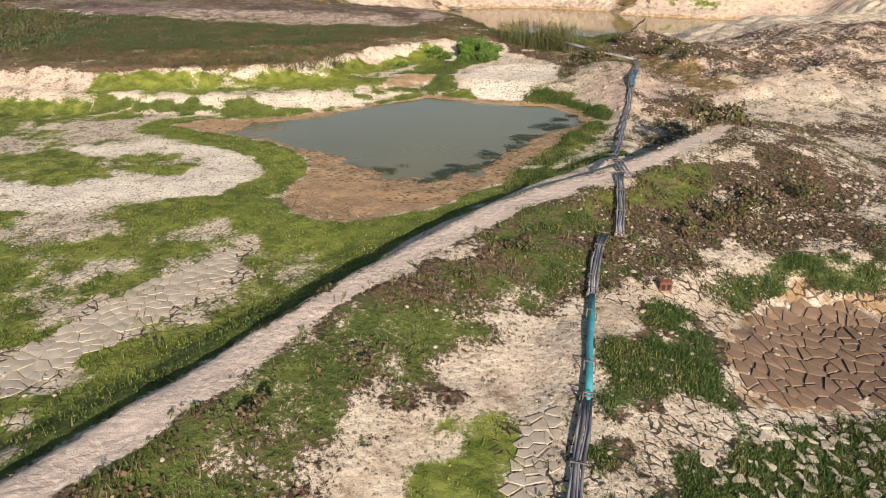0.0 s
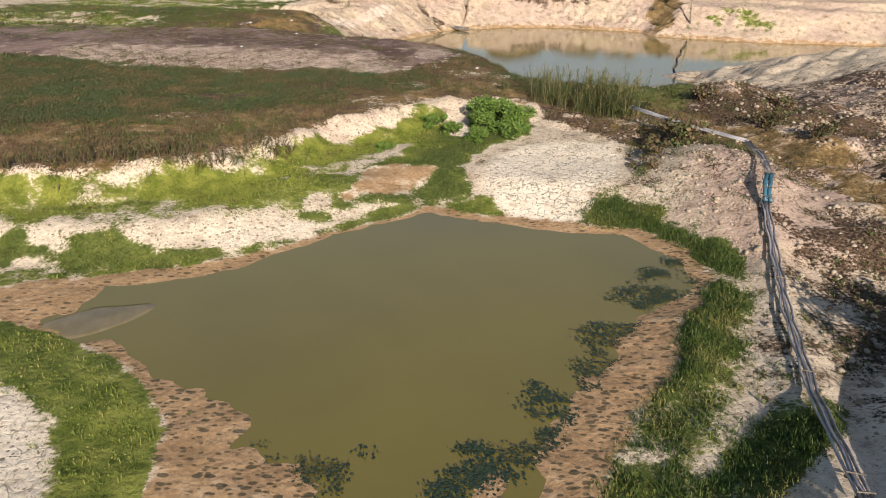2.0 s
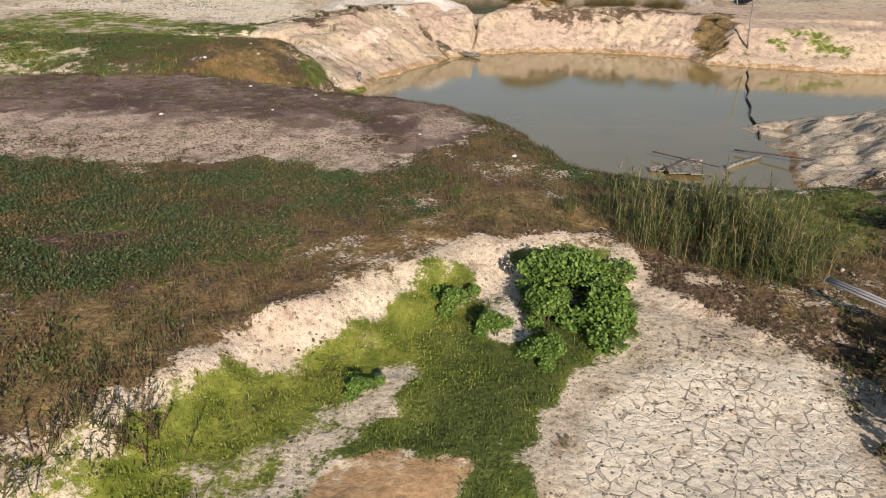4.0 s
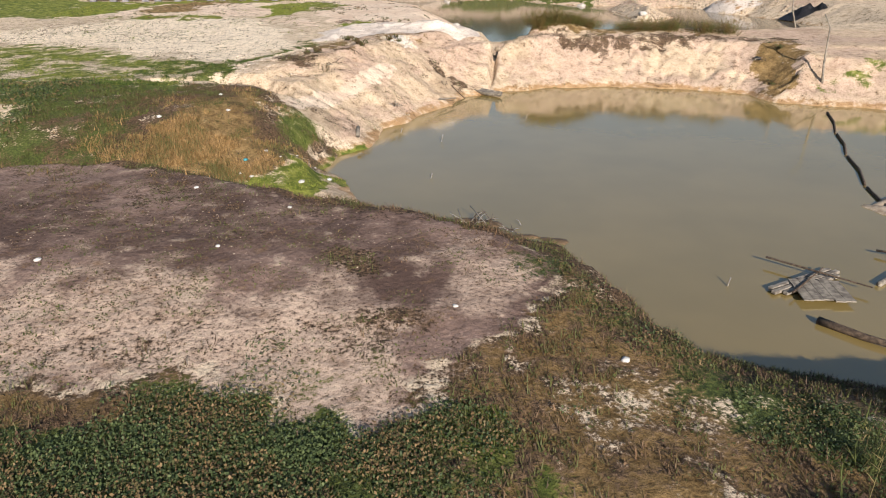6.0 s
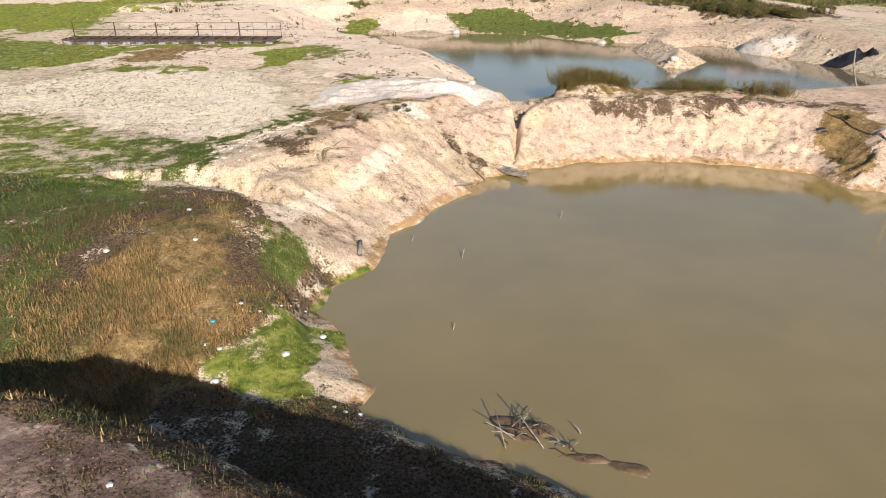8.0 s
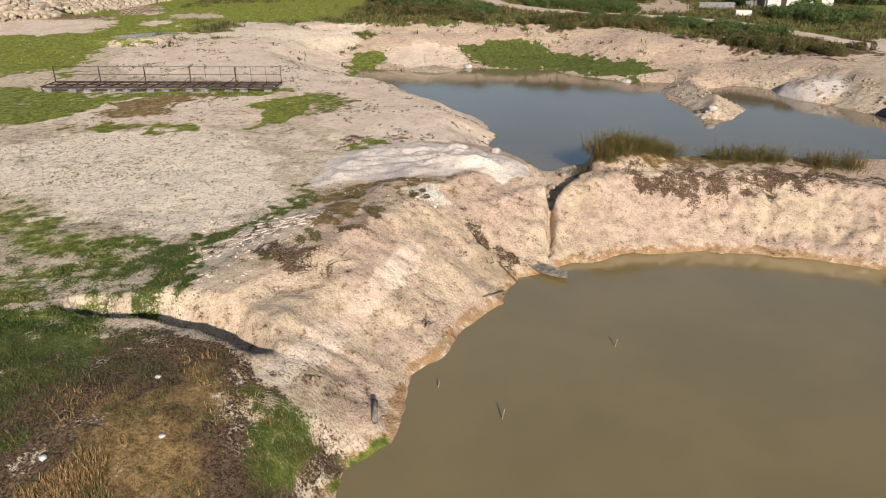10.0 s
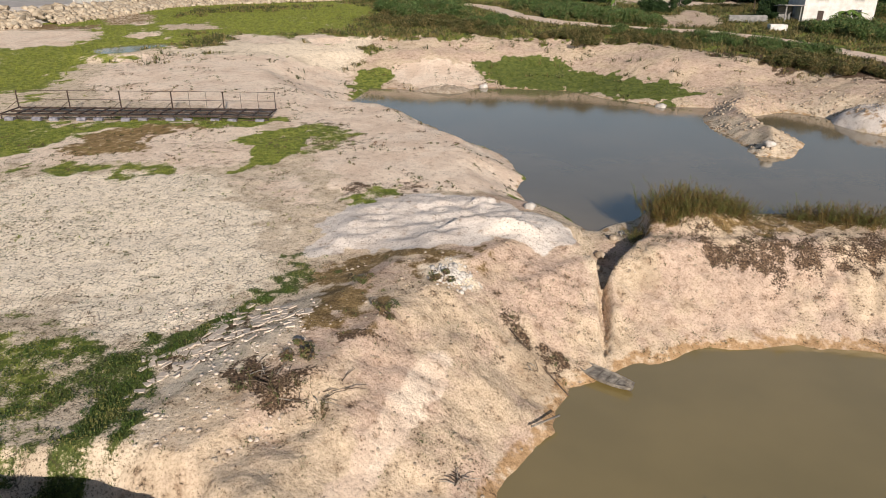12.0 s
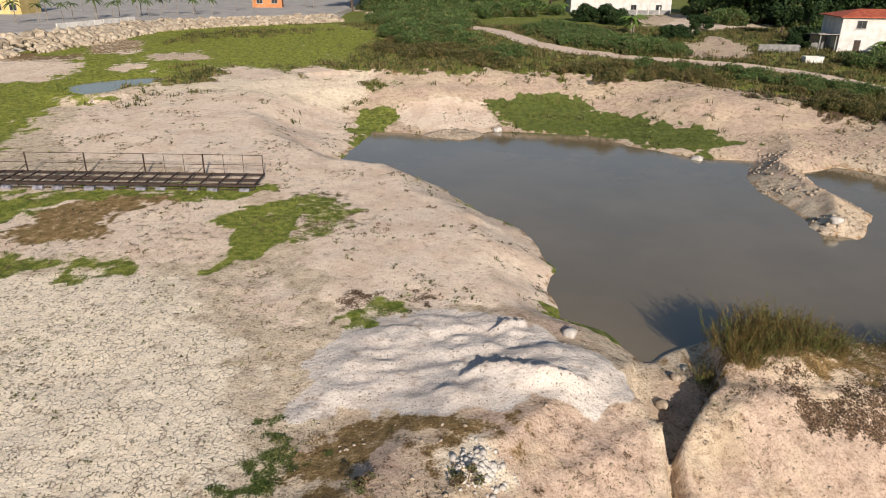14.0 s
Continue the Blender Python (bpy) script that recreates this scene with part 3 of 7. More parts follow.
def cover_ground():
    COVER["weed"][:] = 0.3
    COVER["green"][:] = 0.18
    far = ease(Y, 172, 182)
    COVER["weed"][:] = np.maximum(COVER["weed"], 0.85 * far)
    COVER["green"][:] = np.maximum(COVER["green"], 0.65 * far)
    # flat on the left of the near pond: striped weeds over cracked clay
    stripes = lumps(X * 0.5 + Y * 0.35, Y * 0.9 - X * 0.5, 2.6, 2)
    flat = ease(-beside(FLAT_NEAR, X, Y), -0.5, 0.5)
    COVER["green"] += flat * (np.clip(2.2 * stripes - 0.4, 0.22, 1) - COVER["green"])
    COVER["weed"] += flat * (0.3 - COVER["weed"])
    COVER["crack"] += flat * 0.5
    lay("crack", [(-14, 10.5), (-10.2, 13.2), (-8.3, 16.9), (-5.9, 19.9), (-5.4, 17.6), (-6.6, 15.2), (-8, 12.8), (-12, 7)], 1, 0.4, 0.8, True)
    lay("white", [(-16.5, 29), (-14.5, 29.6), (-12.7, 30.9), (-9.9, 30.2), (-7.6, 28.2), (-6.9, 26), (-7.6, 24.5), (-10, 23.3), (-13.5, 22), (-18, 21.8), (-17, 24.5), (-13.9, 25), (-10.4, 25.8),
                  (-9.7, 27.2), (-11.1, 28.2), (-14, 28)], 1.0, 0.4, 0.5, True)
    COVER["crack"] = np.maximum(COVER["crack"], 0.42 * flat)
    # green margins round the mud of the near pond
    wide = np.where(X > 3, 1.3, 1.4) + 0.6 * ease(-X, -4, 4) * ease(34 - Y, 0, 4)
    ring = ease(TO_MUD, -0.45, -0.1) * ease(wide - TO_MUD, -0.4, 0.6) * (TO_MUD < 8)
    for other in COVER.values():
        other *= 1 - ring
    COVER["green"] += 1.05 * ring
    COVER["lush"] += 0.45 * ring * lumps(X, Y, 2, 3, 2) + 0.4 * ring * ease(X, 2, 4)
    away, side, _, _ = along(PATH_LINE, X, Y)
    foot = side * away - 1.3 * ease(Y, 15.5, 20)
    toe = ease(foot, 0.7, 1.1) * (1 - ease(foot, 2.0, 2.7)) * ease(30 - Y, 0, 3)
    face = ease(side * away, 0.0, 0.2) * (1 - ease(foot, 0.7, 1.2))
    for key in ("green", "weed", "crack"):
        COVER[key] *= 1 - 0.95 * face
    COVER["pink"] = np.maximum(COVER["pink"], 0.4 * face)
    COVER["white"] = np.maximum(COVER["white"], 0.5 * face)
    COVER["green"] = np.maximum(COVER["green"], toe * 1.0)
    COVER["lush"] = np.maximum(COVER["lush"], 0.5 * toe)
    COVER["lime"] = np.maximum(COVER["lime"], 0.7 * flat * lumps(X, Y, 3, 12, 2))
    COVER["crack"] *= 1 - toe
    # near side of the dike
    lay("weed", [(-9, 3), (-6, 8.2), (-5.2, 10.4), (-3.7, 12.4), (-1.8, 14.7), (0.3, 17), (3.1, 19.5), (5.4, 21.3), (9, 24), (14, 27), (17, 25), (13, 18.6), (9, 17.6), (6.3, 15.4), (4.2, 14.5), (2.4, 13), (0.6, 11.4), (-1.6, 9.2), (-2.6, 3)], 0.78, 0.6, 1.0)
    lay("green", [(-6, 8), (-4, 11), (-1, 14.5), (2.5, 18), (3.8, 16), (1.2, 13), (-0.4, 11), (-2.2, 9), (-4, 5)], 0.72, 0.8, 1.2)
    lay("lush", [(-7, 5), (-5, 10.4), (-1, 14.8), (3, 18.6), (5, 17), (2, 13.4), (-0.4, 11), (-3, 6)], 0.65, 0.8, 1.2)
    lay("pink", [(-2.7, 6), (-2, 8.8), (-0.5, 10.1), (0.5, 11.1), (1.7, 12.2), (2.9, 13.2), (4.2, 14.3), (6.3, 15.2), (8.8, 17.4), (11, 18.2), (14, 18), (12.2, 16.6), (7.2, 14.9), (4.6, 13.2), (2.5, 11.2), (1.1, 10.2), (-0.7, 8.6), (-1.8, 5)], 0.35, 0.35, 0.6, True)
    lay("weed", [(-4.8, 8), (-5, 9.4), (-2.4, 9.8), (-0.7, 12.1), (0.5, 12), (-0.1, 10.8), (-1.4, 9.8), (-2.2, 8.4)], 0.9, 0.8, 1.0)
    lay("green", [(3.2, 12.2), (5.3, 14), (6.4, 14.5), (6.9, 13.8), (6.2, 11.7), (4.6, 11.2), (4.1, 10.3), (2.9, 9.4), (2.8, 10.2)], 0.98, 0.3, 0.5)
    lay("green", [(7.4, 15.9), (9.2, 17.5), (10.5, 17.8), (13.5, 17.4), (14, 15.2), (12, 16.3), (10.7, 16.6), (9.2, 16.1), (7.6, 14.8)], 0.85, 0.3, 0.5)
    lay("green", [(8, 11.7), (10.1, 12.3), (14, 14), (13, 6), (4.2, 5), (4.2, 9.2), (5, 10.2), (6.1, 10.8), (7.1, 11.1)], 0.9, 0.3, 0.6)
    lay("lush", [(2.6, 5), (2.6, 12), (6, 15), (9, 18), (14.5, 18), (14.5, 5)], 0.9, 0.5, 0.4)
    lay("weed", [(4.4, 6), (4.8, 10.2), (7, 11.4), (12, 12.6), (14, 13), (13, 5)], 0.7, 0.4, 0.6)
    lay("white", [(5, 10.6), (7.2, 11.6), (8.2, 12), (8.4, 11.3), (6.4, 10.4), (5.2, 9.4)], 0.6, 0.3, 0.5)
    lay("crack", [(3.0, 12.2), (5, 15.0), (7.6, 17), (15, 17.6), (14, 5), (3, 4)], 1.0, 0.4)
    lay("green", [(-0.9, 7.5), (-0.2, 9.4), (1, 10.2), (1.4, 9.7), (1.2, 7)], 0.9, 0.3, 0.5)
    lay("crack", [(1.2, 9.8), (2.3, 10.8), (2.9, 9), (2, 6), (1.2, 7)], 1, 0.3, 0.4)
    lay("mud", [(7.2, 14.7), (8.5, 15.8), (9.8, 16.6), (10.9, 16.5), (12.4, 16.2), (13.6, 15), (12.6, 13.2), (10, 12.2), (8.8, 12), (7.4, 11.7), (6.6, 11.9), (6.7, 13.2)], 0.95, 0.25, 0.5, True)
    COVER["crack"] = np.maximum(COVER["crack"], COVER["mud"] * (Y < 20))
    # nothing burnt here: the cover's dark tone darkens the gaps between the mud plates
    lay("burnt", [(7.4, 14.6), (8.5, 15.6), (9.8, 16.3), (10.9, 16.2), (12.2, 15.9), (13, 15), (12.3, 13.5), (10, 12.5), (8.8, 12.3), (7.4, 12), (7, 12.2), (7.1, 13.2)], 1.0, 0.2, 0.15, True)
    lay("green", [(0.6, 16.4), (3, 18.9), (6.6, 21.9), (10.6, 25), (11.4, 24), (7.6, 20.6), (4, 17.4), (1.8, 15.4)], 0.55, 0.4, 0.8)
    lay("weed", [(5.6, 16.6), (7, 20.2), (11, 24.4), (14, 23), (11, 18.8), (8, 17.4)], 0.85, 0.5, 0.9)
    # right of the near pond: stony scrub, a pale bank and a rutted track
    lay("weed", [(9, 19), (16, 18), (30, 25), (30, 40), (18, 35), (13, 38), (11, 33), (9, 29)], 0.55, 1.5, 2)
    lay("pink", [(7, 37), (9, 34), (13, 33), (16, 37), (30, 40), (40, 60), (22, 66), (13, 56), (11, 48), (9.5, 44)], 0.9, 0.8, 1.2, True)
    COVER["weed"] = np.maximum(COVER["weed"], 0.55 * ease(X, 10, 13) * ease(Y, 36, 42) * (1 - ease(Y, 64, 70)))
    lay("rust", [(8.4, 47), (10.6, 46), (13, 41), (14, 37), (16, 38), (15, 45), (12, 51), (9, 51)], 0.75, 0.5, 0.9)
    lay("weed", [(8, 45), (11, 43), (16, 46), (20, 44), (18, 50), (13, 56), (8, 50)], 0.8, 0.8, 1.5)
    away, side, _, _ = along([(21, 22, 0), (17.6, 26, 0), (15.8, 36, 0), (14.4, 42.5, 0), (13, 50, 0)], X, Y)
    COVER["path"] = np.maximum(COVER["path"], 0.3 * ease(1.3 - away, 0, 0.6))
    # dark weeds and litter, their tone also put in for shade beside the pipes
    lay("weed", [(8.4, 30), (9.6, 33), (10.2, 37), (13, 38.4), (17, 36), (15.5, 31), (11, 29)], 0.6, 1.0, 1.5)
    lay("weed", [(6.8, 39), (8.2, 39), (9.4, 42), (8.6, 45), (7, 44)], 0.6, 0.5, 1.0)
    # behind the near pond
    lay("white", [(-18, 34.6), (-12, 34.4), (-8.5, 34.6), (-4.2, 37.2), (0, 40.6), (1.2, 39.8), (1.6, 44.5), (5.6, 48), (4.2, 51.5), (-1, 50.8), (-3.6, 47.8), (-5.8, 46), (-7.9, 43), (-9.9, 41), (-18, 39.5)], 0.3, 0.4, 0.8, True)
    lay("pink", [(-18, 37.5), (-9.9, 40), (-7.7, 42), (-5.6, 45.1), (-3.6, 47), (-3.6, 48), (-5.8, 46.4), (-8, 43.4), (-10, 41.4), (-18, 40)], 0.8, 0.5, 0.8)
    lay("green", [(-18, 36.6), (-9.9, 38.4), (-7.2, 38.5), (-5.9, 40), (-4.8, 41.6), (-3.2, 43.8), (-1.6, 45.4), (0.2, 49.2), (-0.5, 49.5), (-3, 47.1), (-5.2, 45.2), (-6.5, 43), (-8.3, 41.2), (-10, 39.8), (-18, 38.6)], 0.9, 0.5, 0.8)
    lay("lime", [(-18, 36), (-9.9, 37.8), (-7, 38.2), (-5.4, 40), (-4.2, 41.8), (-2.6, 44), (-0.8, 45.4), (0.4, 49.2), (-0.5, 50), (-3, 47.8), (-5.4, 45.8), (-6.8, 43.4), (-8.6, 41.6), (-18, 39)], 0.95, 0.6, 0.6)
    lay("green", [(-4.9, 38.2), (-3.8, 41.1), (-2.8, 43.5), (-1.2, 45.6), (-0.3, 49.2), (0.4, 47.2), (1.2, 50.1), (2.3, 50.6), (3.7, 49.5), (3.4, 46.9), (2.2, 45.4), (1.2, 43.9), (0.9, 42.5), (1.2, 40), (-0.2, 40.5), (-2.9, 39.3), (-4.1, 37.7)], 1.0, 0.35, 0.6)
    lay("lush", [(-4.6, 38.2), (-3.5, 41.3), (-2.2, 43.3), (-0.8, 45), (-0.1, 48.6), (1.2, 49.6), (3.4, 49), (3, 46.9), (2, 45.4), (1, 43.9), (0.8, 42.5), (1.1, 40.2), (-0.2, 40.5), (-2.9, 39.3), (-4, 37.9)], 0.75, 0.6, 0.8)
    lay("green", [(-18, 35), (-9, 34.6), (-6.5, 35.6), (-4.4, 37), (-2.4, 38.6), (0, 40.3), (0.2, 41), (-2.4, 39.6), (-4.6, 37.5), (-8, 36), (-18, 36.2)], 1.0, 0.3, 0.5)
    lay("lush", [(-18, 34.6), (-9, 34.4), (-4.4, 36.8), (0, 40.2), (0.2, 41.2), (-4.6, 37.7), (-8, 36.1), (-18, 36.4)], 0.6, 0.5, 0.5)
    lay("green", [(-20, 36.4), (-10, 36.6), (-6, 37.8), (-3.6, 40), (-3.6, 42), (-6, 42.6), (-8.6, 40.6), (-20, 39)], 0.64, 0.5, 0.8)
    lay("lime", [(-20, 36.4), (-10, 36.6), (-6, 37.8), (-3.6, 40), (-6, 42.6), (-20, 40)], 0.6, 0.5, 0.8)
    lay("rust", [(-18, 37.6), (-9.9, 40), (-7.8, 42), (-5.8, 45), (-3.8, 47), (-4, 47.8), (-6, 46), (-8.2, 43), (-10.2, 41), (-18, 39.6)], 0.5, 0.6, 0.9)
    lay("weed", [(-18, 36), (-10, 37), (-6, 38), (-4, 41), (-2, 45), (0, 48), (-2, 48), (-6, 45), (-9, 41), (-18, 39)], 0.35, 0.6, 0.9)
    lay("white", [(-9.2, 35.9), (-8.4, 36.8), (-6.3, 37.4), (-4.5, 37.9), (-3, 39.3), (-2.4, 39.6), (-3.6, 38.5), (-4.5, 37.5), (-5.3, 36.8), (-6.5, 36.1)], 0.75, 0.25, 0.4, True)
    lay("white", [(0.2, 47.4), (0.9, 48.3), (1.2, 46.9), (0.6, 46.4)], 1.0, 0.2, 0.3, True)
    lay("mud", [(-3.9, 39.7), (-3.3, 40.8), (-2.7, 42.4), (-1.8, 42.7), (-0.5, 42.4), (-0.9, 41.5), (-1.8, 41), (-2.5, 40.3)], 0.9, 0.2, 0.35, True)
    lay("white", [(1.3, 42.7), (2.3, 44.3), (3.6, 45.4), (7.1, 45.6), (7.3, 43.8), (6.3, 41.3), (5.1, 40.3), (5.2, 39.4), (4.6, 38.7), (2.5, 38.6), (1.5, 40), (1.3, 41.1)], 1.0, 0.2, 0.3, True)
    COVER["crack"] = np.maximum(COVER["crack"], 0.45 * COVER["white"] * (Y < 52) * (Y > 33))
    lay("green", [(5.2, 40.1), (6.3, 40.3), (6.6, 39), (7.6, 37.8), (9, 36.2), (8.6, 34.6), (7.6, 36), (7, 37.5), (6.3, 38.6), (5, 38.7)], 1.0, 0.25, 0.5, True)
    lay("lush", [(5.2, 40.3), (6.5, 40.4), (7.8, 38), (9.2, 36.2), (8.6, 34.4), (7, 37.2), (6.2, 38.4), (5, 38.5)], 0.85, 0.5, 0.4)
    # the plateau: brown fringe, dark green weeds, then the burnt mound
    top = ease(-beside(SCARP, X, Y, 8), 0.1, 0.7) * (Y < 76)
    for other in COVER.values():
        other *= 1 - top
    COVER["weed"] += top * 0.8
    COVER["rust"] += top * 0.5
    # dark green weeds; their tone also paints the shade of a slope turned from the sun
    lay("green", [(3, 57), (6, 54), (9, 51.5), (12, 51), (15, 56), (11, 62), (4, 64), (2, 62)], 0.62, 1.0, 1.0)
    lay("green", [(-70, 46), (-20, 44.5), (-12, 45.5), (-8, 48.5), (-4.5, 51.2), (-2, 52.6), (-1.2, 54.5), (-2.8, 56.8), (-5.4, 57.4), (-8.7, 57.6), (-9.2, 56.4), (-12.4, 56.9), (-22, 60), (-70, 64)], 1.0, 1.2, 1.5)
    lay("lush", [(-70, 45), (-20, 43.5), (-8, 47.5), (-4.5, 50), (0, 53), (-2.8, 58), (-9, 58), (-22, 61), (-70, 65)], 1.0, 0.8, 0.5)
    lay("rust", [(-18, 40), (-11.8, 41), (-8.2, 43), (-5.7, 46.3), (-3.2, 48.9), (0, 51), (4, 52), (8, 50), (6, 54), (0, 54.5), (-3.4, 50.3), (-6, 48.6), (-9.1, 47.6), (-13.1, 46.8), (-18, 46)], 0.8, 0.6, 1.0)
    lay("weed", disc(-7, 52.6, 1.4, 0.9), 1.0, 0.4, 0.8, True)
    lay("weed", disc(-11, 50.5, 2.2, 1.2), 1.0, 0.6, 1.2, True)
    lay("burnt", [(-22, 71.8), (-15.9, 71.8), (-10.7, 70.6), (-7.4, 68.6), (-4.5, 67.2), (-1.5, 66.2), (0.4, 64), (0.9, 61.5), (0.2, 59.4), (-0.8, 58.2), (-2.4, 57.3), (-3.6, 56.2),
                  (-5.3, 57.2), (-8.5, 57.6), (-9, 56.4), (-12.4, 56.8), (-22, 58.5), (-36, 62), (-40, 66), (-34, 71)], 1.0, 0.4, 0.7, True)
    lay("tan", [(-24, 63), (-12.4, 61.6), (-8.6, 61.4), (-4.9, 61.2), (-3.6, 60), (-2.8, 58), (-3.6, 56), (-24, 56)], 1.0, 2.4, 1.2)
    lay("tan", [(-3.4, 63), (-1.4, 65.5), (-0.1, 63.5), (0.3, 61.9), (0.1, 59.9), (-0.6, 58.9), (-1.4, 59.4), (-2.4, 60.7)], 0.6, 0.8, 0.8)
    lay("weed", [(-6.9, 64.7), (-4.9, 63.9), (-3.6, 62), (-3.3, 60.3), (-2.3, 59.3), (-1.6, 58.8), (-1.6, 58.2), (-3, 58.6), (-3.7, 60.4), (-5.1, 62.7)], 0.62, 0.5, 0.7)
    lay("weed", [(-24, 56), (-12, 56.6), (-6, 57.4), (-2, 57.6), (-0.5, 58.7), (-4, 60), (-12, 60.4), (-24, 62)], 0.4, 0.8, 1.0)
    # thin weed cover, laid to darken the mound's north half
    lay("weed", [(-24, 65), (-12, 64.4), (-5, 63.6), (-1, 64.6), (-1, 67), (-5, 68), (-12, 71.6), (-24, 72.5)], 0.36, 1.0, 1.2)
    lay("green", [(-12, 57), (-11, 59), (-9.6, 58.4), (-6, 58.6), (-3, 58.4), (-3.4, 57.2), (-8, 57.4)], 0.35, 0.6, 1.0)
    lay("weed", [(0.4, 65), (2, 62), (7, 57), (12, 57), (17, 62), (14, 63.4), (9.7, 63.6), (5.6, 66), (3, 71.5), (1.5, 72)], 0.98, 0.5, 0.8, True)
    lay("green", [(0.6, 64.5), (2.4, 62), (4.5, 59), (7, 57.2), (6, 56), (3, 57.2), (1, 59.5), (0.2, 62)], 0.4, 0.8, 1.0)
    lay("lush", [(0, 66), (3, 66), (9, 63), (14, 62), (14, 55), (3, 55), (0, 59)], 1.0, 0.8, 0.5)
    COVER["weed"] = np.maximum(COVER["weed"], 0.95 * ease(1.6 - np.abs(RIM + 0.4), 0, 0.8) * (Y < 56) * (X > 4.5) * lumps(X, Y, 1.5, 3, 2) * 1.6)
    COVER["pink"] = np.maximum(COVER["pink"], 0.5 * ease(1.8 - np.abs(RIM + 0.2), 0, 0.8) * (Y < 56))
    COVER["weed"] = np.maximum(COVER["weed"], 0.9 * ease(1.5 - np.abs(RIM - 0.4), 0, 0.6) * (Y > 57))
    # the hollow, the inlet and the brown mound
    lay("weed", HOLLOW, 0.9, 1.2, 1.2, True)
    lay("green", [(-90, 64), (-27, 67), (-22, 75), (-25, 92), (-90, 94)], 0.62, 5, 4)
    lay("weed", [(-27, 73), (-17, 74.5), (-11, 74.5), (-10, 79), (-10, 82), (-9.4, 86.2), (-8.6, 89), (-12.2, 89.5), (-13.6, 91), (-17.2, 92.6), (-20, 90.5), (-26, 92)], 0.8, 0.6, 0.9, True)
    lay("rust", [(-17.4, 76.6), (-17.8, 79.4), (-18.4, 84.2), (-17, 88.4), (-14.6, 89.6), (-13, 88), (-13.2, 85.6), (-11.8, 81.5), (-11.8, 77.6), (-15.1, 76.8)], 0.9, 0.8, 0.9)
    lay("green", [(-28, 73.5), (-19, 74), (-17.5, 76.8), (-18, 79.3), (-19.6, 82.8), (-19.4, 90.5), (-30, 94)], 0.66, 0.8, 0.9)
    lay("lush", [(-28, 73), (-18, 73), (-16.5, 76.8), (-17.4, 79.3), (-19, 84), (-18.4, 91), (-30, 95)], 0.85, 1.0, 0.6)
    lay("green", [(-13.2, 88.9), (-9.6, 89.3), (-10, 86.5), (-11.4, 81.4), (-12.6, 85)], 0.65, 0.6, 0.6)
    lay("lush", [(-13.2, 89), (-9.4, 89.5), (-10, 86.5), (-11.4, 81.4), (-12.8, 85)], 0.6, 0.6, 0.6)
    lay("green", [(-11.9, 78.4), (-10.3, 82.2), (-8, 83), (-7.3, 81.6), (-8.2, 79.6), (-8.8, 77.2), (-11.3, 77.4)], 1.0, 0.3, 0.5, True)
    lay("pink", [(-8, 80.8), (-7, 81.2), (-6, 78.4), (-6.8, 77.4), (-8.4, 78.6)], 0.6, 0.3, 0.4, True)
    lay("green", [(-9.6, 84.6), (-9.3, 88), (-7.4, 89.6), (-6.9, 88.6), (-8.8, 87.2), (-9, 84.4)], 0.9, 0.3, 0.4)
    # dams
    lay("pink", [(-18.5, 94), (-15.4, 93), (-13.2, 91.4), (-12.4, 89.8), (-9, 88.6), (-6.5, 90.5), (-6, 95), (-1, 102), (2, 106), (2.4, 112), (1, 119), (-2, 126), (-12, 120), (-14, 110), (-12, 105), (-14.5, 100)], 0.8, 0.5, 0.6, True)
    lay("pink", [(1.5, 105), (3.6, 106.5), (10, 108), (20, 107.4), (26, 104.5), (26, 100.5), (40, 97), (70, 96), (70, 120), (46, 119), (30, 119), (18, 122), (8, 121.5), (3.5, 119), (2, 112)], 0.75, 0.5, 0.6, True)
    lay("rust", [(-13.3, 106.9), (-13.6, 110.9), (-11.8, 113.3), (-9.7, 113.6), (-6.5, 112.9), (-6.8, 111.3), (-9.5, 111.5), (-10.8, 108.5), (-9.3, 106.2), (-11.3, 104.2), (-12.9, 102.8), (-13.8, 104.7)], 0.8, 0.5, 0.9)
    lay("weed", [(-15.8, 99.9), (-14.9, 102), (-13.3, 101), (-11, 102.3), (-11.2, 99.8), (-13.1, 98.3), (-14.9, 99)], 0.75, 0.4, 0.8)
    lay("rust", [(-9.5, 110.5), (-6, 112.4), (-4, 112.2), (-5, 110.8), (-8, 109)], 0.55, 0.5, 0.8)
    lay("weed", [(-3.5, 105.4), (-0.8, 106.4), (-1.2, 108.2), (-3.2, 108)], 0.65, 0.4, 0.8)
    lay("weed", [(6, 115), (10, 114.4), (15, 115), (20, 115.5), (26, 114), (26, 117), (14, 119.5), (7, 118.5)], 0.4, 0.5, 0.9)
    lay("weed", [(9, 115), (12, 113.6), (17, 114.4), (24, 113), (32, 110.5), (32, 113), (22, 117.5), (12, 117)], 0.6, 0.5, 0.9)
    lay("rust", [(5, 116), (7.3, 117.4), (11, 116.4), (15, 116.8), (21, 116.6), (26, 115), (26, 118), (14, 121), (7, 120)], 0.7, 0.4, 0.7)
    lay("weed", [(25.5, 104), (27.5, 104), (31, 110), (30, 112.5), (26.5, 111)], 0.4, 0.4, 0.6)
    lay("rust", [(25.5, 104), (27.5, 104), (31, 110), (30, 112.5), (26.5, 111)], 0.9, 0.4, 0.6)
    lay("green", [(30, 103.4), (38, 101.5), (37, 104), (32, 105.5)], 0.75, 0.6, 0.8)
    lay("chalky", CHALK_PILE, 1.0, 0.25, 0.4, True)
    lay("white", [(-7.5, 109.8), (-6.2, 110.6), (-5.2, 109.8), (-5.6, 108.8), (-7, 108.6)], 0.8, 0.2, 0.4, True)
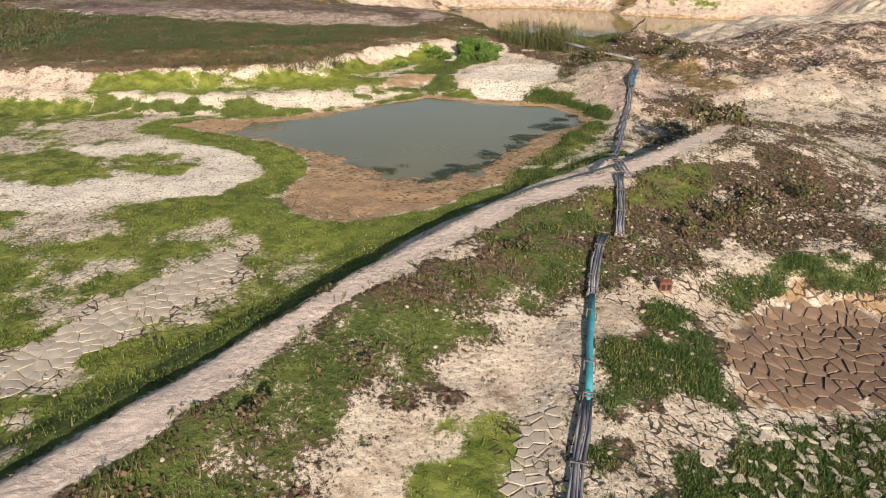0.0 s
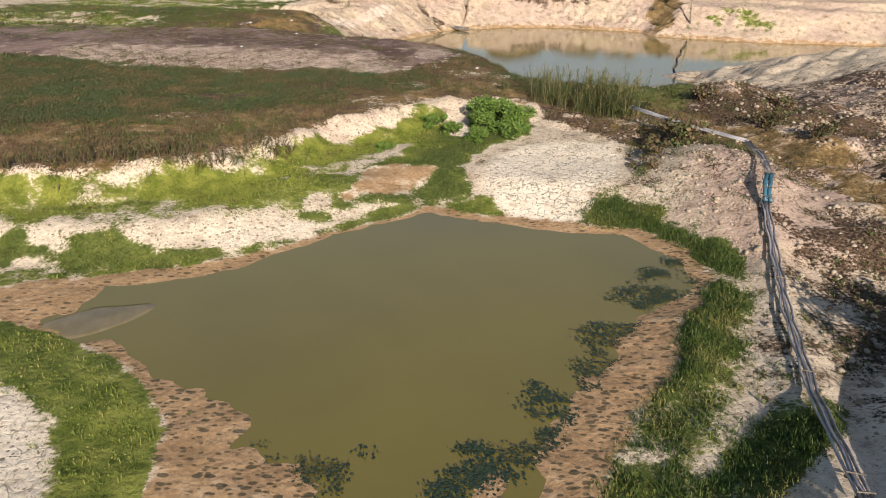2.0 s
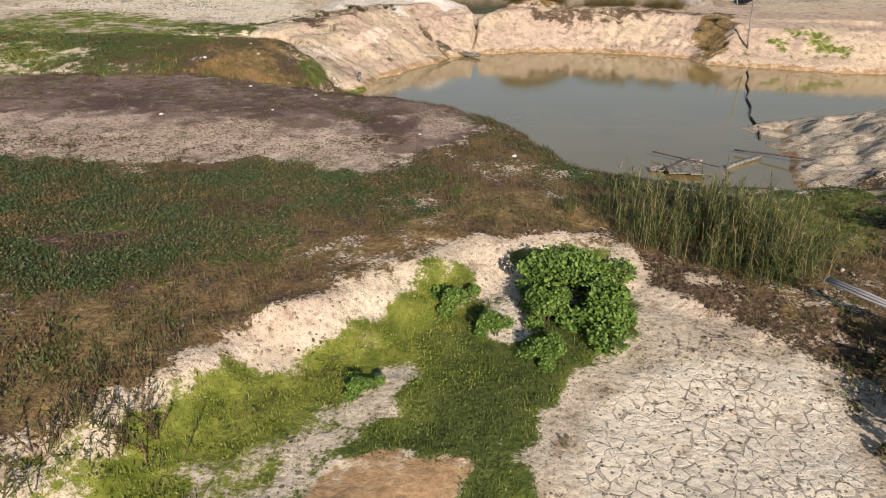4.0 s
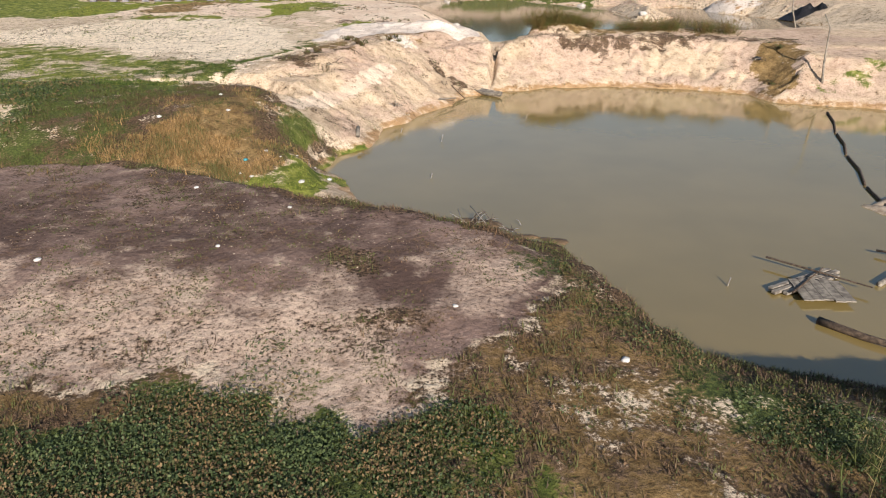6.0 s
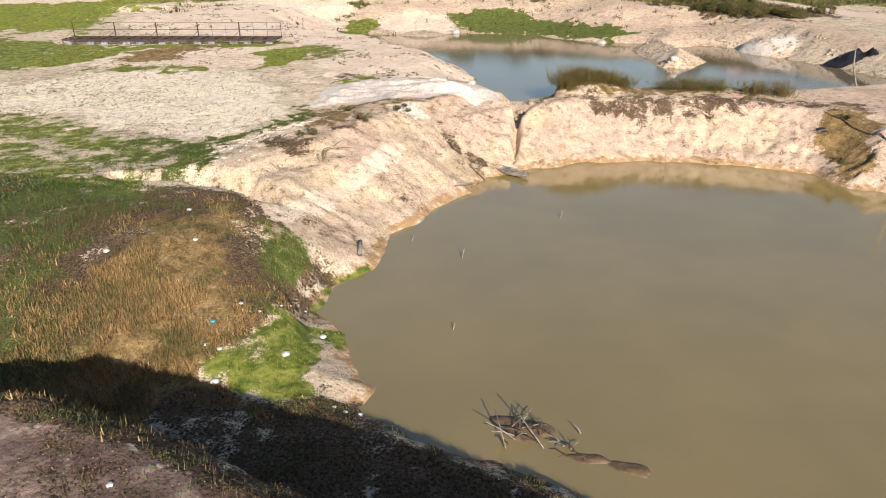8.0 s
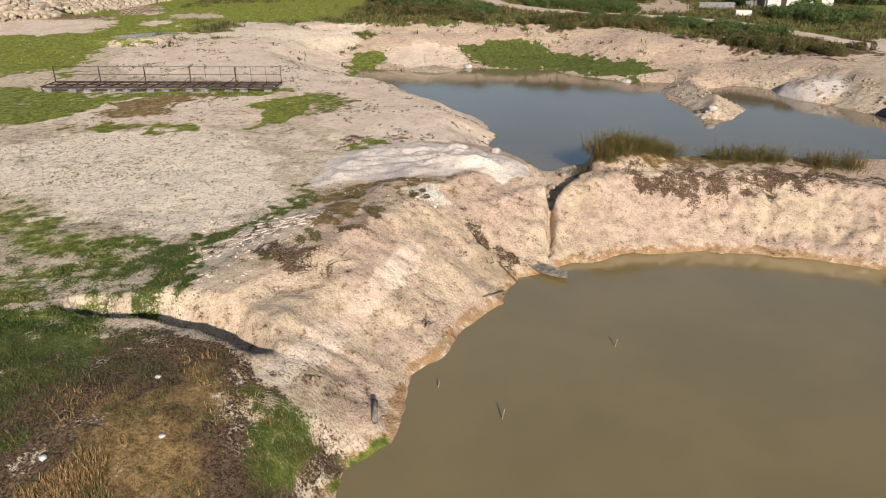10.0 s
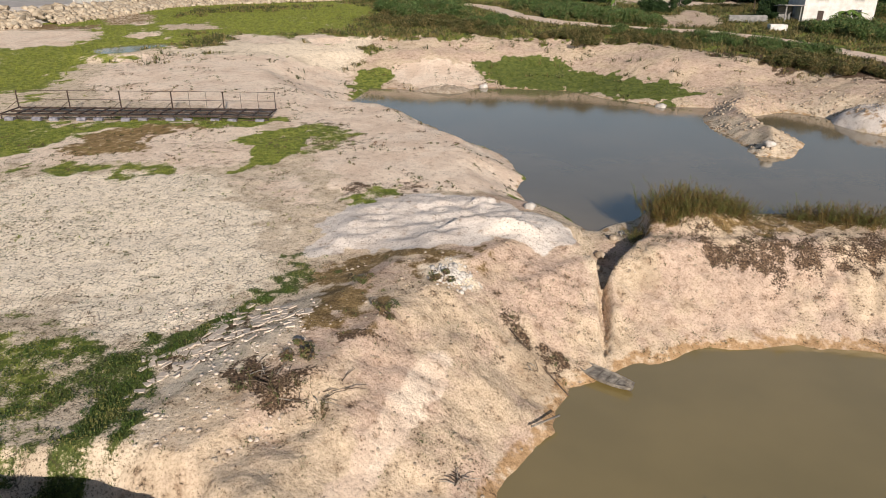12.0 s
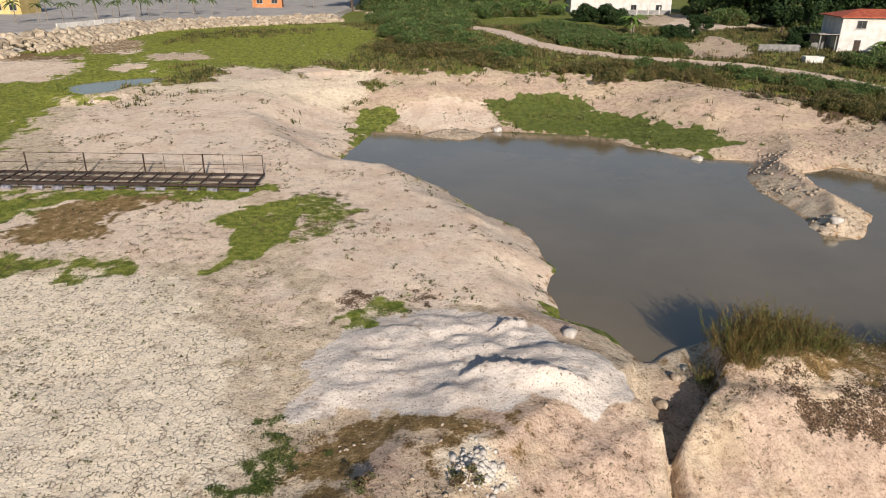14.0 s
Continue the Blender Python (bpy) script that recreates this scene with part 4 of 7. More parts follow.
    # pale cracked flat and the weedy lowland on the left
    lay("green", [(-45, 93), (-28, 92), (-20.5, 95.5), (-20.1, 99.7), (-18.5, 103.5), (-16.5, 107), (-14, 110), (-14.5, 112.5), (-18, 106.5), (-21, 104), (-30, 108), (-45, 120)], 0.62, 1.2, 1.8)
    lay("white", [(-48, 116), (-40, 124.5), (-34.5, 127.1), (-28, 127.5), (-23.2, 126.2), (-17.3, 116.8), (-15.6, 110.6), (-16.6, 107.6), (-18.4, 104.8), (-21.5, 104), (-27, 107), (-34, 111), (-48, 112)], 1.0, 0.5, 1.2, True)
    lay("dotted", [(-48, 118), (-34, 118), (-24, 112), (-18, 108), (-14, 108), (-20, 100), (-48, 100)], 1.0, 3.0, 1.5)
    lay("crack", [(-48, 96), (-20, 94), (-14, 110), (-16, 118), (-24, 128), (-48, 128)], 0.5, 1)
    lay("green", [(-18.6, 95.5), (-17.4, 98.8), (-18.3, 102.2), (-16, 105.8), (-13.8, 108), (-14.6, 109.6), (-18, 106.4), (-20.4, 103), (-21, 98), (-20.5, 95)], 0.85, 0.4, 0.7)
    lay("green", [(-17.5, 108.3), (-15.5, 109.3), (-15.9, 112.1), (-16.6, 113.8), (-15.3, 113.5), (-13.7, 112.1), (-13.9, 109.8), (-14.8, 108)], 0.7, 0.3, 0.6)
    lay("lush", [(-22, 94), (-17, 96), (-16, 104), (-12.5, 107), (-13, 113), (-17, 115), (-18, 108), (-22, 104)], 0.8, 0.6, 0.5)
    lay("white", [(-19, 101), (-16.4, 105), (-13.8, 106.6), (-13.4, 104.4), (-14.5, 101.5), (-17.5, 98.5)], 0.5, 0.4, 0.8, True)
    lay("weed", [(-19.9, 102.4), (-18.2, 105.8), (-17, 107.6), (-13.7, 106.4), (-12.4, 104.8), (-15.6, 102.2), (-18.5, 99.8)], 0.55, 0.3, 0.5)
    lay("green", [(-21.2, 94), (-19.6, 92), (-20, 86), (-30, 84), (-45, 88), (-45, 95), (-26, 96)], 0.8, 1.0, 1.2)
    COVER["weed"] = np.maximum(COVER["weed"], 0.12 * (COVER["white"] > 0.3) * (Y > 100) * (X < -14))
    COVER["green"] = np.maximum(COVER["green"], (0.06 + 0.3 * ease(-X + 0.5 * (Y - 105), 26, 36) * lumps(X, Y, 5, 9)) * (COVER["white"] > 0.3) * (Y > 100) * (Y < 130) * (X < -14))
    # sandy tongue by the far pond
    lay("pink", [(-40, 150), (-24, 140), (-14, 124), (-6, 122), (2, 123), (1, 134), (-6, 148), (-19, 158), (-20, 168), (-18, 180), (-30, 182), (-44, 172), (-48, 160)], 0.4, 1, 1.2, True)
    lay("sand", [(-49, 157), (-52, 170), (-46, 184.5), (-33, 184), (-24, 188.5), (-19, 186), (-18.5, 172), (-20.5, 160), (-17, 156), (-7.5, 149.4), (-0.5, 139), (0.4, 130), (-0.8, 122.5), (-10.5, 122.7), (-13, 120.4), (-18.1, 132.3), (-22.7, 142.8), (-33.4, 148), (-44, 150)], 1.0, 0.6, 0.8)
    lay("sand", [(-24, 124), (-20, 128), (-16, 124), (-14, 120), (-15.5, 118), (-18, 122)], 0.7, 0.8, 1.0)
    lay("weed", [(-17, 133), (-14, 136), (-16, 142), (-20, 143), (-20.5, 134)], 0.5, 0.6, 1)
    lay("weed", [(-15, 120), (-8, 123.5), (-9, 126), (-14, 124)], 0.5, 0.6, 0.8)
    lay("sand", [(-46, 127), (-34, 127.5), (-23, 127), (-20, 133), (-24, 141), (-36, 141), (-46, 139)], 0.8, 0.8, 1.0)
    lay("green", [(-46, 131), (-43, 138.2), (-37.9, 141.8), (-25.5, 143.4), (-21.6, 143.4), (-23.8, 139.8), (-30.5, 140.4), (-37.6, 139), (-40.6, 135)], 0.85, 0.4, 0.8)
    lay("green", [(-62, 126), (-44, 128), (-40.5, 134), (-43, 141), (-62, 146)], 0.9, 0.6, 1.0)
    lay("rust", [(-38.4, 131.4), (-39.4, 136), (-37.3, 139.6), (-32.7, 140.8), (-29, 139.6), (-32.6, 135.9), (-32.2, 131.2)], 0.8, 0.4, 0.8)
    lay("lime", [(-46, 128), (-40, 142), (-22, 143), (-19, 132), (-23, 126)], 0.25, 0.6, 0.5)
    lay("green", [(-40, 127.4), (-33.5, 129.2), (-29.5, 128.6), (-28.5, 126.6), (-33.6, 126), (-40, 126)], 0.75, 0.4, 0.9)
    lay("green", [(-23.6, 126), (-22.4, 129.4), (-24.4, 137.4), (-20.1, 140), (-18.4, 137), (-19, 131), (-21.6, 127.2)], 1.0, 0.3, 0.6)
    lay("green", [(-18.9, 134.4), (-19.6, 141.7), (-16.6, 140.9), (-14.7, 138), (-15.6, 135), (-17.7, 132)], 0.6, 0.4, 0.8)
    lay("rust", [(-19.5, 133), (-20, 142), (-16.2, 141), (-14.3, 138), (-15.4, 134.6), (-17.7, 131)], 0.45, 0.5, 0.8)
    lay("green", [(-13.6, 121.6), (-9.9, 124.2), (-9.6, 122.6), (-12.6, 120.2)], 0.7, 0.3, 0.5)
    lay("green", [(-7.3, 146), (-4.2, 145), (-0.4, 141), (0.8, 135.5), (0.9, 132), (0.2, 132), (-0.4, 135.5), (-1.6, 140), (-5, 143.4)], 0.95, 0.25, 0.35)
    lay("green", [(-1.6, 126), (-0.5, 126.4), (0.8, 124.4), (2.8, 123.6), (2.6, 122.2), (0, 122.4), (-1.6, 123.6)], 0.9, 0.25, 0.4)
    lay("green", [(-120, 150), (-52, 152), (-55, 168), (-52, 174), (-50, 184), (-47, 196), (-36, 191), (-28, 198), (-20, 230), (-34, 250), (-73, 240), (-120, 215)], 0.8, 1.2, 2.0, True)
    lay("lime", [(-120, 150), (-50, 152), (-46, 190), (-20, 196), (-20, 230), (-34, 250), (-73, 240), (-120, 215)], 0.75, 1.2, 2.0)
    lay("pink", [(-90, 203), (-69.5, 203), (-63.7, 187), (-70, 181), (-100, 180)], 0.3, 0.8, 1.5, True)
    lay("pink", [(-42, 188), (-33, 194), (-28, 188), (-34, 184)], 0.3, 0.6, 1.2, True)
    lay("pink", [(-58, 204), (-52, 208), (-48, 202), (-54, 199)], 0.3, 0.5, 1.0, True)
    lay("white", [(-48, 178), (-36, 177), (-26, 178), (-19, 184), (-20, 194), (-27, 190), (-34, 191), (-40, 186)], 0.6, 1.0, 1.5, True)
    lay("weed", [(-84, 200), (-71, 222), (-52, 236), (-34, 238), (-36, 229), (-52, 224), (-65, 208), (-74, 194)], 0.8, 1.5, 2.5)
    lay("pink", [(36, 257), (44, 252), (64, 256), (76, 268), (62, 288), (48, 286)], 0.6, 1.5, 2.0, True)
    # banks of the far pond
    lay("pink", [(-22, 178), (-16, 172), (-5, 171), (12, 172), (22, 162), (28, 137), (33, 150), (36, 162), (42, 158), (47, 140), (52, 138), (52, 168), (36, 182), (20, 190), (0, 194), (-18, 192)], 0.7, 1, 1.5, True)
    lay("green", [(-2.8, 185), (3, 186.4), (8.5, 186.6), (12.6, 182.4), (21.1, 174.6), (27.6, 166.6), (21.8, 164.6), (15, 169.4), (9.9, 174.4), (3.4, 174.6), (-1.4, 179.4)], 0.95, 0.5, 0.9)
    lay("sand", [(-16, 180), (-15.4, 183), (-10.7, 184), (-3.6, 184.4), (-1.6, 179), (-3.2, 174.2), (-7.5, 173.2), (-12.8, 176.4)], 1.0, 0.4, 0.5, True)
    lay("green", [(-20.4, 172), (-19.6, 181), (-15.2, 183), (-15, 179), (-17.2, 172)], 0.95, 0.3, 0.5)
    lay("green", [(-20, 160), (-18.5, 160), (-16.5, 172), (-18.5, 174)], 0.9, 0.4, 0.6)
    lay("weed", [(15, 196), (26, 189), (34, 178), (42, 168), (50, 162), (60, 170), (60, 182), (45, 184), (36, 194), (22, 202)], 0.9, 1.5, 2.0)
    lay("lush", [(-4, 187), (9, 188), (22, 176), (29, 166), (21, 163), (3, 173)], 0.55, 1.0, 0.8)
    for patch in ([(-60, 193.5), (-58.4, 197.4), (-54.3, 196), (-53, 191.7), (-57.1, 190.3)], [(-43.4, 192.6), (-40, 195.4), (-33.4, 191), (-32.6, 185.4), (-36.7, 186.4)],
                  [(-31.4, 192.5), (-28.5, 195), (-23.5, 193), (-25, 188), (-28.8, 187)], [(-90, 194), (-74, 197.5), (-66, 196.4), (-62.4, 188.2), (-65.4, 182.4), (-90, 176)], [(-75, 215.9), (-73.4, 224.3), (-63.7, 217), (-60.5, 204.7), (-67, 204)]):
        lay("sand", patch, 1.0, 0.8, 0.9, True)
    lay("rust", [(-84, 200.5), (-81.4, 218.6), (-64.1, 230), (-34.9, 232), (-32.3, 215), (-57.5, 212), (-67.8, 201.8), (-77.5, 195)], 0.6, 1.0, 1.2)
    lay("rust", [(-24.4, 202), (-25.2, 223), (-12, 220), (-9.5, 195), (-16.3, 194)], 0.7, 0.8, 0.9)
    lay("sand", [(40, 254), (60, 292), (98, 322), (76, 266), (56, 250), (42, 240)], 0.9, 0.8, 0.6, True)
    lay("pink", [(35.6, 221), (44.9, 233), (47.8, 226), (44.7, 212), (37.5, 206), (32.6, 208)], 0.7, 0.5, 0.8, True)
    lay("chalky", disc(41, 153, 4, 4.4), 1.0, 0.3, 0.4, True)
    away, side, _, _ = along([(-12.4, 88.9, 0), (-10.8, 93.5, 0), (-8.1, 99.8, 0), (-6.5, 103.1, 0)], X, Y)
    streak = ease(1.0 + 1.2 * RAGGED - away, 0, 0.6) * (Y > 89.5)
    COVER["sand"] = np.maximum(COVER["sand"], 0.75 * streak)
    away, side, _, _ = along(ROAD, X, Y, 20)
    lane = ease(2.4 - away, -0.4, 0.4)
    COVER["path"] = np.maximum(COVER["path"], lane)
    away, side, _, _ = along(PATH_LINE, X, Y)
    crest = ease(0.52 + 0.7 * (lumps(X, Y, 2, 4) - 0.5) - np.abs(side * away + 0.5), 0, 0.35)
    for key in ("green", "weed", "crack"):
        COVER[key] *= 1 - crest
    COVER["path"] = np.maximum(COVER["path"], crest)
    COVER["weed"] = np.maximum(COVER["weed"], (0.16 + 0.3 * lumps(X, Y, 5, 2, 2)) * COVER["pink"] * (1 - 0.8 * COVER["white"]))
    # thin places in every cover
    COVER["green"] *= np.where((X > 2.4) & (Y < 18.6), 1.0, np.clip(0.05 + 1.9 * lumps(X, Y, 1.5, 7, 3) + 0.15 * COVER["lush"] + 0.2 * COVER["lime"] + 0.25 * ease(Y, 110, 130), 0.1, 1.2))
    COVER["weed"] *= np.clip(0.45 + 1.1 * lumps(X, Y, 1.8, 9, 3), 0, 1.15)
    near_basin = (X > 2.4) * (Y < 18.6)
    COVER["green"] *= np.where(near_basin, np.clip(3.2 * lumps(X, Y, 1.1, 4, 3) - 0.25, 0.2, 1), 1)
    COVER["weed"] = np.where(near_basin, np.maximum(COVER["weed"], 0.85 * np.clip(2.2 * lumps(X, Y, 0.8, 2, 2) - 0.5, 0, 1) * (COVER["green"] > 0.25) * (X < 14) * (Y > 4)), COVER["weed"])
    # wet margins
    wet = ease(TO_MUD, 0.15, -0.25)
    for key in ("green", "weed", "white", "pink"):
        COVER[key] *= 1 - wet
    COVER["mud"] = np.maximum(COVER["mud"], wet)
    COVER["hoof"] = np.maximum(COVER["hoof"], wet * ease(3.2 - TO_NEAR, 0, 2.6) * np.where(Y < 34 + 0.4 * X, 1.0, 0.35))
    COVER["crack"] = np.where((TO_MUD < 0.2), 0.5 * ease(TO_NEAR, 2.0, 4.0), COVER["crack"])
    COVER["mud"] = np.maximum(COVER["mud"], 0.75 * ease(0.9 - np.abs(TO_MID), 0, 0.7))
    COVER["mud"] = np.maximum(COVER["mud"], 0.45 * ease(0.8 - np.abs(TO_FAR), 0, 0.6))


ROAD = [(-34, 292, 0), (-12, 258, 0), (2, 237, 0), (7, 222, 0), (14.4, 212, 0), (23.6, 205, 0), (32, 202.4, 0), (38.7, 200, 0), (45, 195.5, 0), (48.7, 190, 0), (52, 183, 0), (60, 168, 0), (90, 140, 0)]
cover_ground()


def build_ground():
    ny, nx = X.shape
    me = bpy.data.meshes.new("ground")
    me.vertices.add(nx * ny)
    me.vertices.foreach_set("co", np.stack([X, Y, Z], -1).ravel())
    k = (np.arange(ny - 1)[:, None] * nx + np.arange(nx - 1)[None, :]).ravel()
    quads = np.stack([k, k + 1, k + nx + 1, k + nx], -1).ravel()
    me.loops.add(len(quads))
    me.loops.foreach_set("vertex_index", quads)
    me.polygons.add(len(k))
    me.polygons.foreach_set("loop_start", np.arange(len(k)) * 4)
    me.polygons.foreach_set("use_smooth", np.ones(len(k), bool))
    for name, keys in (("cover_a", ("green", "weed", "mud", "burnt")), ("cover_b", ("crack", "white", "pink", "path")),
                       ("cover_c", ("lime", "lush", "sand", "rust")), ("cover_d", ("chalky", "hoof", "tan", "dotted"))):
        at = me.attributes.new(name, "FLOAT_COLOR", "POINT")
        at.data.foreach_set("color", np.stack([np.clip(COVER[q], 0, 1) for q in keys], -1).ravel().astype(np.float32))
    me.update()
    me.validate()
    me.materials.append(M_GROUND)
    return tagged(new("ground", me), "dry clay ground with weeds, cracked mud and worn banks", "ground", kind="structure")


GROUND = build_ground()


def link(name, bm, mat, parent=None, label="", smooth=False):
    """Links a bmesh as one mesh object."""
    me = bpy.data.meshes.new(name)
    if smooth:
        for f in bm.faces:
            f.smooth = True
    bm.to_mesh(me)
    bm.free()
    me.materials.append(mat)
    ob = new(name, me)
    if parent:
        ob.parent = parent
    if label:
        ob["label"] = label
    return ob


def part(name, bm, mat, parent, label="", smooth=False):
    return link(name, bm, mat, parent, label, smooth)


def sheet_of_water(name, pts, level, mat, label, margin=1.6):
    c = np.mean(pts, 0)
    bm = bmesh.new()
    p = np.array(pts, float)
    step = np.roll(p, -1, 0) - np.roll(p, 1, 0)
    turn = np.stack([step[:, 1], -step[:, 0]], -1) / np.linalg.norm(step, axis=1)[:, None]
    area = np.sum(p[:, 0] * np.roll(p[:, 1], -1) - np.roll(p[:, 0], -1) * p[:, 1])
    p = p + turn * margin * (1 if area > 0 else -1)
    f = bm.faces.new([bm.verts.new((x, y, level)) for x, y in p])
    bmesh.ops.triangulate(bm, faces=[f])
    for f in bm.faces:
        if f.normal.z < 0:
            f.normal_flip()
    return tagged(link(name, bm, mat), label, "pond", kind="structure")


M_POND = water_material("pond_water", (0.2, 0.16, 0.028), (0.165, 0.133, 0.024), 2.0)
M_POND_BIG = water_material("silty_water", (0.275, 0.208, 0.078), (0.235, 0.18, 0.066), 2.35)
M_POND_FAR = water_material("far_water", (0.2, 0.16, 0.1), (0.165, 0.134, 0.083), 1.9)
sheet_of_water("water", POND_NEAR, LEVEL_NEAR, M_POND, "small shallow olive pond with a muddy rim", 0.8)
sheet_of_water("water", POND_MID, LEVEL_MID, M_POND_BIG, "large silty brown pond", 1.2)
sheet_of_water("water", POND_FAR, LEVEL_FAR, M_POND_FAR, "still grey-green pond below clay banks", 1.0)
sheet_of_water("water", POOL_LEFT, LEVEL_POOL, M_POND_FAR, "small bright pool in the grass", 0.6)


# ---- grass, weeds, stones: what nobody could count ----
RNG = np.random.RandomState(11)


def heights(x, y):
    i, j = np.clip(np.searchsorted(GX, x) - 1, 0, len(GX) - 2), np.clip(np.searchsorted(GY, y) - 1, 0, len(GY) - 2)
    u, v = (x - GX[i]) / (GX[i + 1] - GX[i]), (y - GY[j]) / (GY[j + 1] - GY[j])
    return (Z[j, i] * (1 - u) + Z[j, i + 1] * u) * (1 - v) + (Z[j + 1, i] * (1 - u) + Z[j + 1, i + 1] * u) * v


def cover_at(key, x, y):
    i, j = np.clip(np.searchsorted(GX, x), 0, len(GX) - 1), np.clip(np.searchsorted(GY, y), 0, len(GY) - 1)
    return COVER[key][j, i]


def dry(x, y, margin=0.05):
    i, j = np.clip(np.searchsorted(GX, x), 0, len(GX) - 1), np.clip(np.searchsorted(GY, y), 0, len(GY) - 1)
    return np.minimum(np.minimum(TO_NEAR[j, i] + 0.3, TO_MID[j, i]), TO_FAR[j, i]) > margin


def sow(tries, key, power, x0, y0, x1, y1, clump=0.8):
    """Places in an oblong, as many as the cover there lets stand, in clumps."""
    x, y = RNG.uniform(x0, x1, tries), RNG.uniform(y0, y1, tries)
    thick = cover_at(key, x, y)
    keep = (RNG.rand(tries) < thick**power) & dry(x, y) & (cover_at("path", x, y) < 0.35)
    keep &= lumps(x, y, clump, 6, 2) < 0.3 + 0.45 * thick
    return x[keep], y[keep]


def stuff(name, corners, tris, mat, label, category):
    """One object of loose triangles: corners (n, 3), tris (m, 3). Its tone runs from deep green (0) to lime (1), as the ground's cover does."""
    me = bpy.data.meshes.new(name)
    me.vertices.add(len(corners))
    me.vertices.foreach_set("co", np.asarray(corners, np.float32).ravel())
    me.loops.add(tris.size)
    me.loops.foreach_set("vertex_index", tris.ravel().astype(np.int32))
    me.polygons.add(len(tris))
    me.polygons.foreach_set("loop_start", np.arange(len(tris)) * 3)
    x, y = np.asarray(corners, float)[:, 0], np.asarray(corners, float)[:, 1]
    tone = 0.5 + 0.5 * cover_at("lime", x, y) - 0.5 * cover_at("lush", x, y)
    me.attributes.new("tone", "FLOAT", "POINT").data.foreach_set("value", np.clip(tone, 0, 1).astype(np.float32))
    me.update()
    me.materials.append(mat)
    return tagged(new(name, me), label, category, kind="stuff")


def blades(x, y, count, tall, wide, lean, lift=0.0):
    """Tufts of pointed blades at the places x, y."""
    n = len(x)
    size = tall * RNG.uniform(0.5, 1.3, n)
    px, py = np.repeat(x, count), np.repeat(y, count)
    h = np.repeat(size, count) * RNG.uniform(0.6, 1.1, n * count)
    turn, tip = RNG.uniform(0, math.tau, n * count), RNG.uniform(0.1, 1, n * count) * lean
    px, py = px + RNG.normal(0, 0.35, n * count) * h, py + RNG.normal(0, 0.35, n * count) * h
    z = heights(px, py) - 0.02 + lift
    half = 0.5 * wide * RNG.uniform(0.6, 1.3, n * count)
    face = turn + RNG.uniform(-0.6, 0.6, n * count) + math.pi / 2
    a = np.stack([px + half * np.cos(face), py + half * np.sin(face), z], -1)
    b = np.stack([px - half * np.cos(face), py - half * np.sin(face), z], -1)
    c = np.stack([px + np.sin(tip) * h * np.cos(turn), py + np.sin(tip) * h * np.sin(turn), z + np.cos(tip) * h], -1)
    return np.stack([a, b, c], 1).reshape(-1, 3), np.arange(3 * n * count).reshape(-1, 3)


def leaves(x, y, count, reach, high, size, flat=0.5):
    """Low plants: small leaves at all tilts in a dome at each place."""
    n = len(x) * count
    px, py = np.repeat(x, count), np.repeat(y, count)
    r, turn = reach * np.sqrt(RNG.rand(n)), RNG.uniform(0, math.tau, n)
    px, py = px + r * np.cos(turn), py + r * np.sin(turn)
    z = heights(px, py) + high * RNG.uniform(0.1, 1, n) * (1 - 0.7 * (r / reach) ** 2)
    s = size * RNG.uniform(0.6, 1.4, n)
    yaw, up = RNG.uniform(0, math.tau, n), RNG.normal(0.2, flat, n)
    along_ = np.stack([np.cos(yaw) * np.cos(up), np.sin(yaw) * np.cos(up), np.sin(up)], -1) * s[:, None]
    roll = RNG.normal(0, flat, n)
    across = np.stack([-np.sin(yaw) * np.cos(roll), np.cos(yaw) * np.cos(roll), np.sin(roll)], -1) * (0.36 * s)[:, None]
    base = np.stack([px, py, z], -1)
    quad = np.stack([base - 0.5 * along_, base + across, base + 0.5 * along_, base - across], 1).reshape(-1, 3)
    k = np.arange(n)[:, None] * 4
    return quad, np.concatenate([k + [0, 1, 2], k + [0, 2, 3]], 0)


def together(*sets):
    corners, tris, base = [], [], 0
    for c, t in sets:
        corners.append(c)
        tris.append(t + base)
        base += len(c)
    return np.concatenate(corners), np.concatenate(tris)


M_GRASS = leafy("meadow_grass", (0.08, 0.115, 0.016), (0.22, 0.255, 0.045), (0.33, 0.31, 0.09), 0.25, (0.25, 0.285, 0.05), (0.1, 0.135, 0.032))
M_CREEPER = leafy("creeping_weed", (0.035, 0.058, 0.022), (0.115, 0.15, 0.058), (0.19, 0.13, 0.065), 0.33)
M_STRAW = leafy("dry_weed", (0.065, 0.042, 0.026), (0.27, 0.185, 0.1), (0.1, 0.115, 0.038), 0.42)
M_DARKWEED = leafy("scorched_weed", (0.05, 0.033, 0.022), (0.23, 0.145, 0.085), (0.09, 0.1, 0.032), 0.42)
M_REED = leafy("reed_leaf", (0.035, 0.05, 0.016), (0.14, 0.16, 0.05), (0.27, 0.21, 0.095), 0.35)

M_SCRUB = leafy("scrub_leaf", (0.022, 0.032, 0.01), (0.105, 0.115, 0.035), (0.19, 0.15, 0.06), 0.4)

